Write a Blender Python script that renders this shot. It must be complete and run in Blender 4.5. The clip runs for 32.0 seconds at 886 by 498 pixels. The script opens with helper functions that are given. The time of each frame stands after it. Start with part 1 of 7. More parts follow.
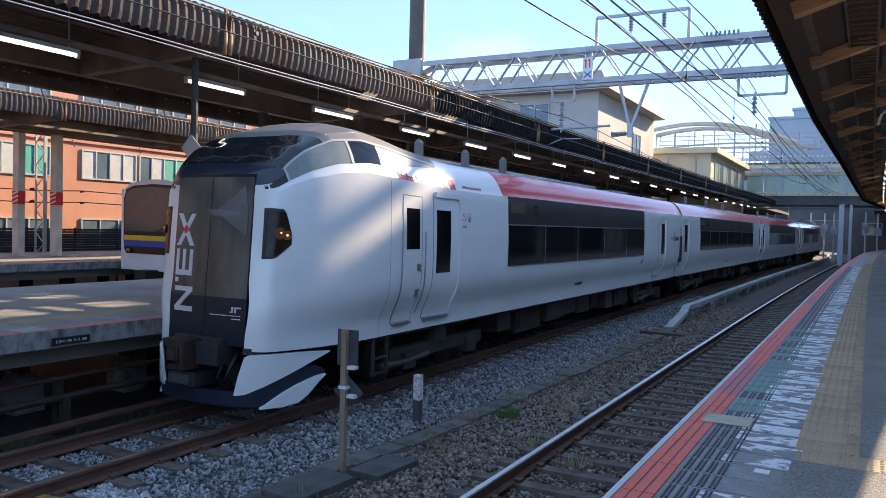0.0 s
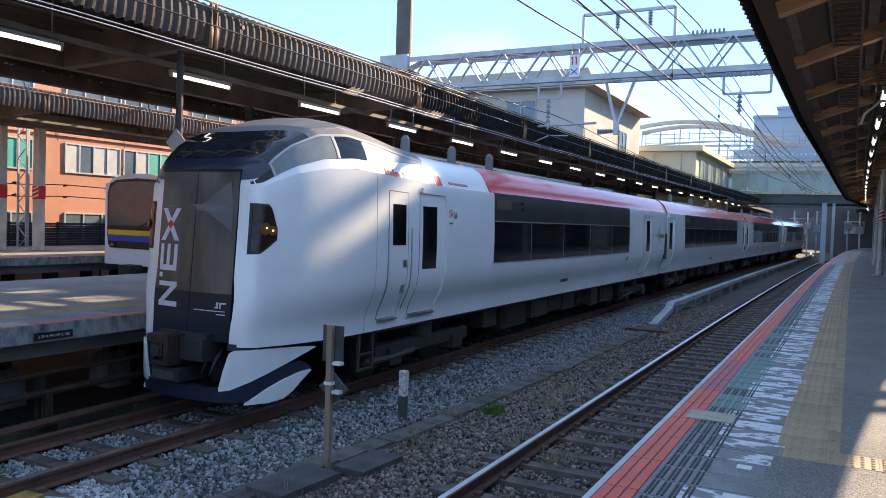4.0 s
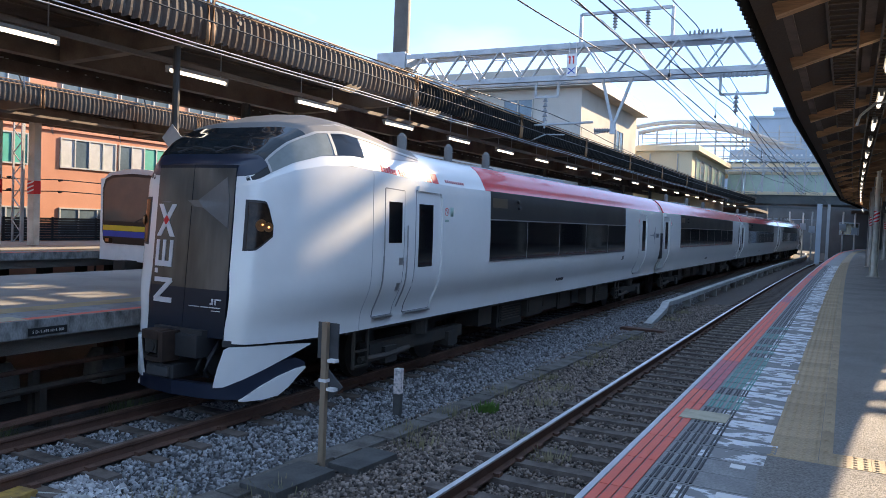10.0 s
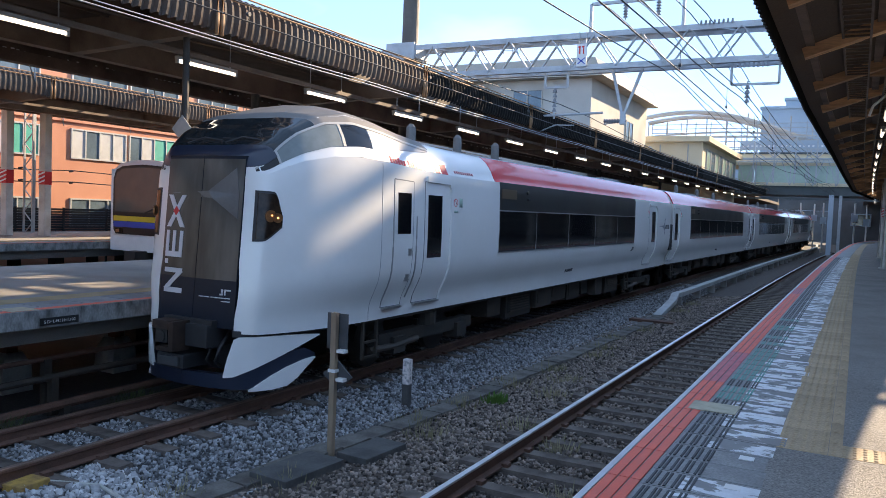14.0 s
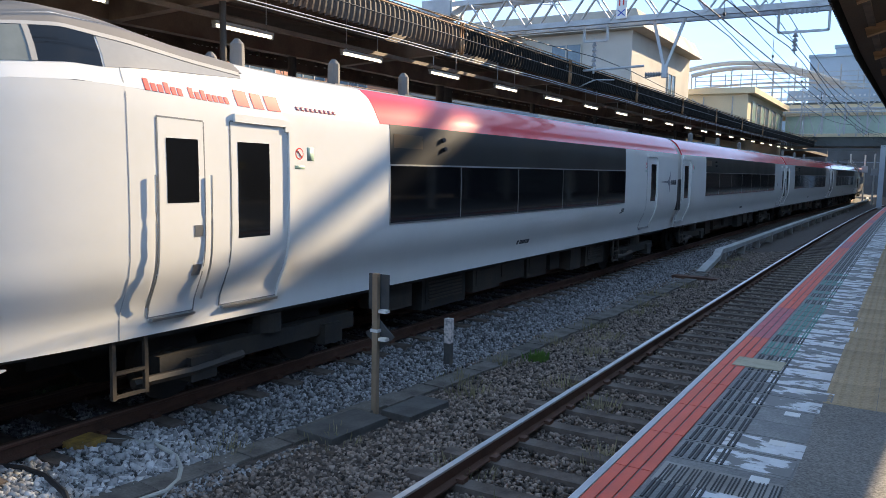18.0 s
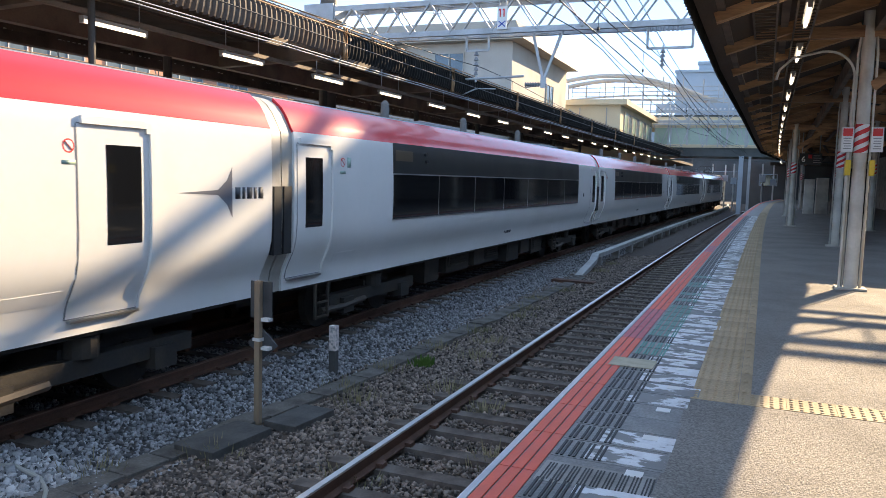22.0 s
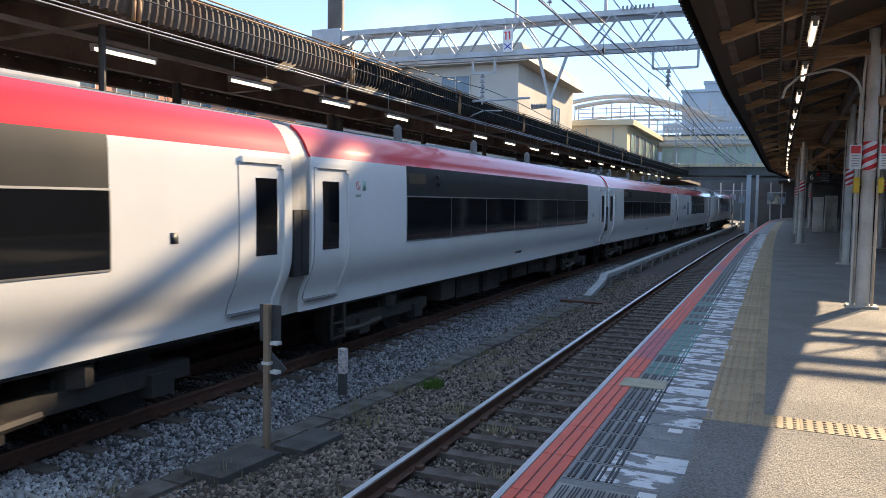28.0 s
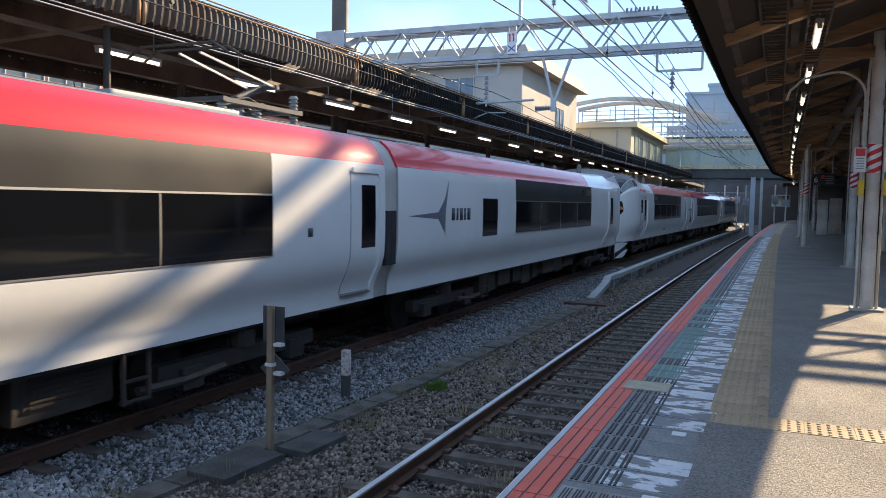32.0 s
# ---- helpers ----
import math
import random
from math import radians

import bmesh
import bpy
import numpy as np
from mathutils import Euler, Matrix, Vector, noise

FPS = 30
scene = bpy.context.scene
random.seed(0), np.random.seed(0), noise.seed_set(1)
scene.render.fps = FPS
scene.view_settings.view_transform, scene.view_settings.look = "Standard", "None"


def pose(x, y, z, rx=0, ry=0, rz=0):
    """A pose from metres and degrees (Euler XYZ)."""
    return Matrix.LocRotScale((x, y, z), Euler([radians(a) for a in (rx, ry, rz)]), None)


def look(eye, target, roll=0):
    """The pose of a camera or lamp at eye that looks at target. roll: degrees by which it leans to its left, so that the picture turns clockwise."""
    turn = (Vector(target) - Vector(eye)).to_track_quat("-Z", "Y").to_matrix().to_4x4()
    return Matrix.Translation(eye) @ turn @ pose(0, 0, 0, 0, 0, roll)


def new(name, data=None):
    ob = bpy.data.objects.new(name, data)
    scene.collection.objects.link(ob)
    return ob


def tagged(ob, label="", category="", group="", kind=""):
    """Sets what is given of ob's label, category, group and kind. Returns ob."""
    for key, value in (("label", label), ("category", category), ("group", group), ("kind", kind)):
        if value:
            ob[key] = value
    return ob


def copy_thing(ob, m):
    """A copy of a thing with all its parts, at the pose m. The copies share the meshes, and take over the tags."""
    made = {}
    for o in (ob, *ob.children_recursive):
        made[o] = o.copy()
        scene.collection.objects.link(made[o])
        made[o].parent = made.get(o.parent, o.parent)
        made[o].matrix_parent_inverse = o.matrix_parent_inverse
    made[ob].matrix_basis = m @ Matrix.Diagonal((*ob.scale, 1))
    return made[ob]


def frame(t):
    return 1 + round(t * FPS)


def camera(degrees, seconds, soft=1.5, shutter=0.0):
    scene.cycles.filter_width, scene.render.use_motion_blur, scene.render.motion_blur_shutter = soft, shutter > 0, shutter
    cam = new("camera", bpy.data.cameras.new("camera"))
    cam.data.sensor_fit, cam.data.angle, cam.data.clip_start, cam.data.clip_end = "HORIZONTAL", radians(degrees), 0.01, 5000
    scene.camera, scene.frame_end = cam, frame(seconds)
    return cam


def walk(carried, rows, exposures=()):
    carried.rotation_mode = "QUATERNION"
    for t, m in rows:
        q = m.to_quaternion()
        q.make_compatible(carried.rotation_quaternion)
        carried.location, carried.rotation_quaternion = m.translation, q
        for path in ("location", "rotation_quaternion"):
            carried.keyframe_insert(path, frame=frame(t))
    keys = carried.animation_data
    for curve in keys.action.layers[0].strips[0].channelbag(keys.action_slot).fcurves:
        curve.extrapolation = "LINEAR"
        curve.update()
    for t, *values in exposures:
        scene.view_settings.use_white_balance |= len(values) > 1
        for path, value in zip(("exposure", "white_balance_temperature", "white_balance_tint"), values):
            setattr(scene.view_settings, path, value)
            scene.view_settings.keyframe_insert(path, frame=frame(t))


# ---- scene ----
cam = camera(59.7, 32.0, soft=0.4, shutter=0.1)
EYE = 2.53
PATH = [
    (0.0, 88.206, -1.522, 28.943),
    (0.5, 88.224, -1.723, 28.985),
    (1.0, 88.125, -2.011, 29.009),
    (1.5, 87.980, -2.110, 29.025),
    (2.0, 87.952, -2.057, 28.840),
    (2.5, 87.987, -1.923, 28.611),
    (3.0, 87.976, -1.827, 28.364),
    (3.5, 87.911, -1.774, 28.118),
    (5.5, 88.158, -2.191, 27.394),
    (6.0, 87.855, -2.187, 27.188),
    (6.5, 87.601, -2.316, 26.990),
    (7.0, 87.565, -2.461, 26.828),
    (7.5, 87.599, -2.433, 26.869),
    (8.0, 87.554, -2.354, 27.038),
    (8.5, 87.592, -2.336, 27.221),
    (9.0, 87.744, -2.319, 27.418),
    (9.5, 87.854, -2.353, 27.546),
    (10.0, 87.817, -2.274, 27.630),
    (10.5, 87.787, -2.372, 27.748),
    (11.0, 87.741, -2.432, 27.806),
    (11.5, 87.629, -2.360, 27.885),
    (12.0, 87.481, -2.374, 27.998),
    (12.5, 87.401, -2.335, 28.055),
    (13.0, 87.430, -2.320, 28.064),
    (13.5, 87.381, -2.320, 28.088),
    (14.0, 87.119, -2.322, 28.301),
    (14.5, 86.908, -2.282, 28.919),
    (16.5, 87.127, -1.445, 30.865),
    (17.0, 86.188, -1.326, 31.047),
    (17.5, 84.966, -1.209, 30.965),
    (18.0, 84.044, -1.156, 31.159),
    (18.5, 83.383, -0.994, 31.212),
    (19.0, 82.443, -1.065, 30.477),
    (19.5, 81.971, -1.370, 29.311),
    (20.0, 82.449, -1.470, 27.706),
    (20.5, 83.304, -1.450, 25.933),
    (21.0, 84.027, -1.524, 24.232),
    (21.5, 84.512, -1.584, 23.127),
    (22.0, 84.696, -1.641, 22.645),
    (22.5, 84.815, -1.794, 22.635),
    (23.0, 84.941, -2.010, 22.787),
    (23.5, 85.156, -1.975, 22.943),
    (24.0, 85.193, -1.700, 23.231),
    (24.5, 85.081, -1.402, 23.643),
    (25.0, 85.106, -1.214, 24.049),
    (25.5, 85.485, -1.076, 24.114),
    (26.0, 85.963, -1.089, 23.916),
    (26.5, 86.261, -1.009, 23.612),
    (28.5, 86.307, -1.093, 23.078),
    (29.0, 86.399, -1.100, 22.904),
    (29.5, 86.561, -0.965, 22.864),
    (30.0, 86.745, -1.012, 22.956),
    (30.5, 86.562, -1.269, 23.077),
    (31.0, 86.344, -1.321, 23.283),
    (31.5, 86.297, -1.254, 23.359),
    (32.0, 86.429, -1.141, 23.478),
]
walk(cam, [(t, pose(0, 0, EYE, a, b, c)) for t, a, b, c in PATH],
     exposures=[(0, 3.12, 6900, 15), (8, 3.24, 7100, 14), (14, 3.22, 7200, 14), (17.5, 3.12, 7300, 11), (19, 2.93, 7300, 11), (20, 3.24, 7700, 12), (21.5, 3.42, 7900, 13), (23, 3.12, 7700, 13), (26, 3.18, 7600, 13), (29, 3.03, 7500, 13), (30, 3.13, 7600, 13), (31, 3.01, 7500, 13), (32, 3.01, 7500, 13)])

# ---- light ----
SUN_DIR = Vector((0.37, 1.0, 0.472)).normalized()
world = bpy.data.worlds.new("world")
scene.world = world
world.use_nodes = True
wn = world.node_tree
sky = wn.nodes.new("ShaderNodeTexSky")
sky.sky_type, sky.sun_disc = "NISHITA", False
sky.sun_elevation = math.asin(SUN_DIR.z)
sky.sun_rotation = math.atan2(SUN_DIR.x, SUN_DIR.y)
sky.air_density, sky.dust_density, sky.ozone_density = 0.45, 0.0, 3.0
wn.links.new(sky.outputs[0], wn.nodes["Background"].inputs[0])
wn.nodes["Background"].inputs[1].default_value = 0.027
# thin high haze over the whole sky, with faint streaks of cirrus
haze, both, wisp, wmap, wtc, wramp, wmix = [wn.nodes.new("ShaderNode" + k) for k in ("Background", "AddShader", "TexNoise", "Mapping", "TexCoord", "MapRange", "Mix")]
wmap.inputs["Rotation"].default_value, wmap.inputs["Scale"].default_value = (0.3, 0.5, 0.7), (1.2, 5.0, 7.0)
wisp.inputs["Scale"].default_value, wisp.inputs["Detail"].default_value = 1.1, 6
wramp.inputs[1].default_value, wramp.inputs[2].default_value = 0.5, 0.8
wmix.data_type = "RGBA"
wmix.inputs[6].default_value, wmix.inputs[7].default_value = (0.036, 0.062, 0.104, 1), (0.084, 0.1, 0.124, 1)
for a, c in ((wtc.outputs["Generated"], wmap.inputs[0]), (wmap.outputs[0], wisp.inputs[0]), (wisp.outputs[0], wramp.inputs[0]), (wramp.outputs[0], wmix.inputs[0]),
             (wmix.outputs[2], haze.inputs[0]), (wn.nodes["Background"].outputs[0], both.inputs[0]), (haze.outputs[0], both.inputs[1]), (both.outputs[0], wn.nodes["World Output"].inputs[0])):
    wn.links.new(a, c)
sun = new("sun", bpy.data.lights.new("sun", "SUN"))
sun.data.energy, sun.data.angle, sun.data.color = 1.15, radians(0.42), (1.0, 0.83, 0.6)
sun.matrix_world = look(SUN_DIR * 100, (0, 0, 0))


# ---- materials ----
def mat(name, color, rough=0.6, metal=0.0, vary=0.15, scale=3.0, fine=40.0, bump=0.1, dirt=None, spec=0.5, rand=0.0, stretch=(1, 1, 1), coat=0.0):
    """A surface with colour variation at two scales, roughness wear and fine relief; dirt: a second colour in patches."""
    m = bpy.data.materials.new(name)
    m.use_nodes = True
    nt, b = m.node_tree, m.node_tree.nodes["Principled BSDF"]
    N, L = nt.nodes.new, nt.links.new
    tc, mp = N("ShaderNodeTexCoord"), N("ShaderNodeMapping")
    mp.inputs["Scale"].default_value = stretch
    L(tc.outputs["Object"], mp.inputs[0])
    big, small = N("ShaderNodeTexNoise"), N("ShaderNodeTexNoise")
    for n, sc in ((big, scale), (small, fine)):
        n.inputs["Scale"].default_value, n.inputs["Detail"].default_value = sc, 5
        L(mp.outputs[0], n.inputs[0])
    mix = N("ShaderNodeMix")
    mix.data_type = "RGBA"
    d = dirt or [c * (1 - vary * 1.6) for c in color]
    mix.inputs[6].default_value, mix.inputs[7].default_value = (*color, 1), (*d, 1)
    ramp = N("ShaderNodeMapRange")
    ramp.inputs[1].default_value, ramp.inputs[2].default_value = 0.42, 0.72
    L(big.outputs[0], ramp.inputs[0])
    L(ramp.outputs[0], mix.inputs[0])
    hsv = N("ShaderNodeHueSaturation")
    val = N("ShaderNodeMapRange")
    val.inputs[3].default_value, val.inputs[4].default_value = 1 - vary, 1 + vary
    L(small.outputs[0], val.inputs[0])
    if rand:
        info, rr, mul = N("ShaderNodeObjectInfo"), N("ShaderNodeMapRange"), N("ShaderNodeMath")
        rr.inputs[3].default_value, rr.inputs[4].default_value = 1 - rand, 1 + rand
        mul.operation = "MULTIPLY"
        L(info.outputs["Random"], rr.inputs[0])
        L(rr.outputs[0], mul.inputs[0])
        L(val.outputs[0], mul.inputs[1])
        L(mul.outputs[0], hsv.inputs["Value"])
    else:
        L(val.outputs[0], hsv.inputs["Value"])
    L(mix.outputs[2], hsv.inputs["Color"])
    L(hsv.outputs[0], b.inputs["Base Color"])
    rg = N("ShaderNodeMapRange")
    rg.inputs[3].default_value, rg.inputs[4].default_value = max(0.02, rough * 0.8), min(1, rough * 1.2)
    L(big.outputs[0], rg.inputs[0])
    L(rg.outputs[0], b.inputs["Roughness"])
    b.inputs["Metallic"].default_value, b.inputs["Specular IOR Level"].default_value = metal, spec
    b.inputs["Coat Weight"].default_value = coat
    b.inputs["Coat Roughness"].default_value = 0.08
    if bump:
        bp = N("ShaderNodeBump")
        bp.inputs["Strength"].default_value, bp.inputs["Distance"].default_value = bump, 0.01
        L(small.outputs[0], bp.inputs["Height"])
        L(bp.outputs[0], b.inputs["Normal"])
    return m


def glow(name, color, strength):
    m = bpy.data.materials.new(name)
    m.use_nodes = True
    b = m.node_tree.nodes["Principled BSDF"]
    b.inputs["Base Color"].default_value = (*color, 1)
    b.inputs["Emission Color"].default_value = (*color, 1)
    b.inputs["Emission Strength"].default_value = strength
    return m


M_WHITE = mat("train_white", (0.84, 0.84, 0.82), 0.22, 0, 0.02, 0.6, 8, 0.0, dirt=(0.78, 0.78, 0.75), coat=0.4)
M_RED = mat("train_red", (0.7, 0.025, 0.035), 0.5, 0, 0.04, 0.6, 8, 0.0, spec=0.08, coat=0.8)
M_NAVY = mat("train_navy", (0.02, 0.03, 0.055), 0.3, 0, 0.1, 1, 10, 0.0, coat=0.3)
M_BLACKBAND = mat("train_black_band", (0.012, 0.0125, 0.013), 0.42, 0, 0.1, 1, 12, 0.0)
M_GLASS = mat("train_glass", (0.008, 0.009, 0.011), 0.06, 0, 0.1, 1, 10, 0.0)
M_FRONT = mat("front_panel", (0.02, 0.025, 0.036), 0.2, 0, 0.1, 1, 10, 0.0, spec=0.2)
M_ROOFGREY = mat("train_roof", (0.33, 0.34, 0.36), 0.5, 0, 0.1, 2, 20, 0.05)
M_UNDER = mat("underframe", (0.028, 0.026, 0.024), 0.75, 0, 0.3, 3, 30, 0.2, dirt=(0.05, 0.04, 0.03))
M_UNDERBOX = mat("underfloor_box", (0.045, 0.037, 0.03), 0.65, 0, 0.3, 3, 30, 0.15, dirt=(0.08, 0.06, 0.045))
M_STEEL = mat("steel", (0.5, 0.5, 0.5), 0.3, 0.9, 0.1, 3, 40, 0.03)
M_GALV = mat("galvanised", (0.48, 0.5, 0.51), 0.5, 0.3, 0.12, 3, 40, 0.05)
M_RAILTOP = mat("rail_polished", (0.75, 0.75, 0.75), 0.38, 1.0, 0.1, 3, 40, 0.02)
M_RUST = mat("rail_rust", (0.14, 0.07, 0.048), 0.8, 0.1, 0.3, 4, 60, 0.3, dirt=(0.1, 0.055, 0.04))
M_BALLAST = mat("ballast", (0.05, 0.05, 0.05), 0.9, 0, 0.6, 8, 26, 1.0, dirt=(0.075, 0.072, 0.07))
M_BALLAST_BR = mat("ballast_brown", (0.06, 0.047, 0.04), 0.9, 0, 0.5, 6, 26, 1.0, dirt=(0.08, 0.06, 0.045))
M_CONC = mat("concrete", (0.4, 0.39, 0.37), 0.85, 0, 0.2, 2.5, 30, 0.3, dirt=(0.2, 0.19, 0.17))
M_CONC_DK = mat("concrete_stained", (0.095, 0.094, 0.09), 0.85, 0, 0.3, 2.5, 30, 0.35, dirt=(0.05, 0.05, 0.048))
M_SLEEPER = mat("sleeper", (0.15, 0.122, 0.104), 0.85, 0, 0.35, 4, 40, 0.3, dirt=(0.055, 0.042, 0.034))
M_ASPHALT = mat("asphalt", (0.265, 0.25, 0.23), 0.85, 0, 1.1, 1.2, 75, 1.0, dirt=(0.205, 0.195, 0.18))
M_TACTILE = mat("tactile_yellow", (0.47, 0.35, 0.215), 0.75, 0, 0.5, 3, 60, 0.2, dirt=(0.32, 0.245, 0.165), rand=0.12)
M_ORANGE = mat("edge_orange", (0.85, 0.13, 0.075), 0.6, 0, 0.12, 5, 40, 0.1, dirt=(0.75, 0.14, 0.09))
M_PINK = mat("edge_pink", (0.6, 0.13, 0.15), 0.6, 0, 0.12, 5, 40, 0.1)
M_GREEN = mat("edge_green", (0.1, 0.27, 0.24), 0.6, 0, 0.2, 5, 40, 0.1, dirt=(0.1, 0.17, 0.16))
M_TILEDARK = mat("edge_tile_dark", (0.2, 0.2, 0.195), 0.55, 0, 0.6, 4, 60, 0.25, dirt=(0.3, 0.3, 0.29), rand=0.15)
M_PAINT = mat("worn_white_paint", (0.68, 0.7, 0.72), 0.6, 0, 0.15, 9, 60, 0.1, dirt=(0.34, 0.36, 0.37))
M_EDGEWHITE = mat("edge_white", (0.55, 0.57, 0.6), 0.5, 0, 0.1, 4, 40, 0.05)
M_CANOPY = mat("canopy_brown", (0.17, 0.115, 0.08), 0.7, 0, 0.25, 2, 30, 0.2, dirt=(0.07, 0.05, 0.035))
M_CANOPY_ROOF = mat("canopy_sheet", (0.08, 0.053, 0.036), 0.75, 0, 0.2, 2, 30, 0.15)
M_FASCIA = mat("fascia_sheet", (0.085, 0.068, 0.057), 0.7, 0.0, 0.3, 1.5, 25, 0.15, dirt=(0.1, 0.05, 0.027))
M_PILLAR = mat("pillar_cream", (0.68, 0.65, 0.58), 0.5, 0, 0.1, 2, 25, 0.08, dirt=(0.42, 0.38, 0.32))
M_TUBE = glow("lamp_tube", (1.0, 0.93, 0.8), 0.5)
M_LAMPBODY = mat("lamp_body", (0.4, 0.38, 0.34), 0.5, 0, 0.06, 3, 30, 0.02)
M_PEACH = mat("peach_wall", (0.66, 0.31, 0.2), 0.8, 0, 0.1, 0.5, 20, 0.1, dirt=(0.58, 0.26, 0.165))
M_OFFWHITE = mat("building_white", (0.54, 0.51, 0.46), 0.75, 0, 0.12, 0.6, 20, 0.1, dirt=(0.46, 0.43, 0.38))
M_DARKWALL = mat("dark_wall", (0.03, 0.03, 0.032), 0.7, 0, 0.2, 2, 20, 0.1)
M_PANE = mat("window_pane", (0.16, 0.22, 0.26), 0.1, 0, 0.2, 0.8, 10, 0.0)
M_GREENGLASS = mat("green_glass", (0.44, 0.58, 0.47), 0.2, 0, 0.12, 0.4, 6, 0.0)
M_BLUEGREY = mat("far_building", (0.42, 0.5, 0.57), 0.8, 0, 0.08, 0.2, 6, 0.0)
M_GIRDER = mat("girder", (0.1, 0.115, 0.115), 0.6, 0.2, 0.15, 1, 20, 0.05)
M_WIRE = mat("wire", (0.06, 0.06, 0.06), 0.5, 0.6, 0.1, 3, 30, 0.0)
M_INSUL = mat("insulator", (0.25, 0.26, 0.27), 0.3, 0, 0.1, 3, 30, 0.0)
M_SIGNRED = mat("sign_red", (0.7, 0.03, 0.03), 0.45, 0, 0.05, 3, 30, 0.0)
M_SIGNWHITE = mat("sign_white", (0.8, 0.8, 0.78), 0.45, 0, 0.05, 3, 30, 0.0)
M_YELLOW = mat("yellow_paint", (0.75, 0.5, 0.04), 0.5, 0, 0.08, 3, 30, 0.0)
M_BLUE = mat("blue_paint", (0.03, 0.07, 0.4), 0.45, 0, 0.08, 3, 30, 0.0)
M_TEXT = mat("dark_lettering", (0.05, 0.055, 0.065), 0.5, 0, 0.05, 3, 30, 0.0)
M_SILVER = mat("silver_lettering", (0.62, 0.63, 0.65), 0.35, 0.1, 0.05, 3, 30, 0.0)
M_GRASS = mat("dry_grass", (0.36, 0.31, 0.19), 0.9, 0, 0.3, 3, 30, 0.0, dirt=(0.1, 0.11, 0.04))
M_WEED = mat("green_weed", (0.09, 0.2, 0.03), 0.7, 0, 0.3, 3, 30, 0.0)
M_STOPYEL = mat("worn_yellow", (0.5, 0.3, 0.07), 0.7, 0, 0.3, 8, 40, 0.2, dirt=(0.2, 0.12, 0.06))
M_RUBBER = mat("rubber", (0.03, 0.03, 0.032), 0.6, 0, 0.15, 3, 30, 0.05)
M_HOSE = mat("white_hose", (0.5, 0.5, 0.45), 0.5, 0, 0.1, 3, 30, 0.05)
# brown patches in the lens colour stand for its reflections
M_LENS = mat("headlight_glass", (0.04, 0.024, 0.015), 0.12, 0, 0.5, 9, 30, 0.0, dirt=(0.012, 0.009, 0.008), spec=0.2)
M_WARM = glow("headlight_glow", (1.0, 0.42, 0.14), 0.3)
M_BOWL = mat("headlight_bowl", (0.45, 0.22, 0.1), 0.3, 0.8, 0.2, 20, 60, 0.0)
M_SKYPANEL = mat("curtain_white", (0.6, 0.6, 0.58), 0.8, 0, 0.08, 3, 30, 0.0)
M_TEAL = mat("teal_curtain", (0.06, 0.45, 0.36), 0.6, 0, 0.1, 3, 30, 0.0)
M_ORANGEIRON = mat("rusty_frame", (0.22, 0.075, 0.035), 0.7, 0, 0.2, 3, 30, 0.1)

M_MASTGREY = mat("mast_grey", (0.13, 0.11, 0.095), 0.6, 0.1, 0.15, 2, 30, 0.05)
M_ROOFBEIGE = mat("roof_beige", (0.42, 0.38, 0.32), 0.8, 0, 0.1, 0.8, 20, 0.1)
M_SHEDGREY = mat("shed_grey", (0.12, 0.13, 0.135), 0.8, 0, 0.2, 0.5, 12, 0.1)
M_PALEBLUE = mat("pale_blue_steel", (0.45, 0.53, 0.6), 0.5, 0, 0.1, 1, 20, 0.05)
M_COMMUTER = mat("commuter_silver", (0.6, 0.61, 0.62), 0.35, 0.3, 0.05, 2, 20, 0.02)
# brown base colour stands for the tan that the commuter windscreen reflects
M_COMGLASS = mat("commuter_glass", (0.13, 0.105, 0.085), 0.1, 0, 0.1, 0.7, 5, 0.0, dirt=(0.09, 0.085, 0.08))
M_POSTWOOD = mat("post_wood", (0.34, 0.25, 0.17), 0.8, 0, 0.2, 5, 40, 0.2, dirt=(0.22, 0.16, 0.11), stretch=(1, 1, 0.3))
M_SIGNBACK = mat("sign_back", (0.07, 0.075, 0.08), 0.6, 0.1, 0.15, 6, 40, 0.05)
M_FLAKING = mat("flaking_white", (0.85, 0.75, 0.72), 0.7, 0, 0.1, 28, 60, 0.2, dirt=(0.25, 0.25, 0.24))
M_DUCT = mat("duct_white", (0.46, 0.49, 0.49), 0.75, 0, 0.12, 2, 25, 0.15, dirt=(0.33, 0.35, 0.35))
M_GRASSGREEN = mat("dusty_green", (0.07, 0.09, 0.03), 0.8, 0, 0.3, 3, 30, 0.0)

M_HOOD = mat("hood_grey", (0.5, 0.48, 0.44), 0.5, 0, 0.1, 2, 20, 0.05, dirt=(0.34, 0.32, 0.28))
M_FRAMEGREY = mat("frame_grey", (0.42, 0.41, 0.39), 0.5, 0, 0.05, 3, 30, 0.0)
M_SEAM = mat("seam_grey", (0.42, 0.43, 0.44), 0.5, 0, 0.05, 3, 30, 0.0)
M_DOORFRAME = mat("door_frame_grey", (0.2, 0.21, 0.22), 0.4, 0, 0.05, 3, 30, 0.0)
M_TRIM = mat("window_trim_silver", (0.5, 0.5, 0.5), 0.42, 0.9, 0.05, 3, 30, 0.0)
M_POST = mat("window_post_grey", (0.42, 0.42, 0.42), 0.45, 0.95, 0.05, 3, 30, 0.0)
M_DISPLAY = mat("display_brown", (0.11, 0.075, 0.045), 0.3, 0, 0.05, 3, 30, 0.0)
M_NOTICE = mat("notice_green", (0.35, 0.5, 0.42), 0.5, 0, 0.2, 9, 30, 0.0)
M_CABROOF = mat("cab_roof_grey", (0.19, 0.18, 0.17), 0.7, 0, 0.06, 2, 20, 0.02)
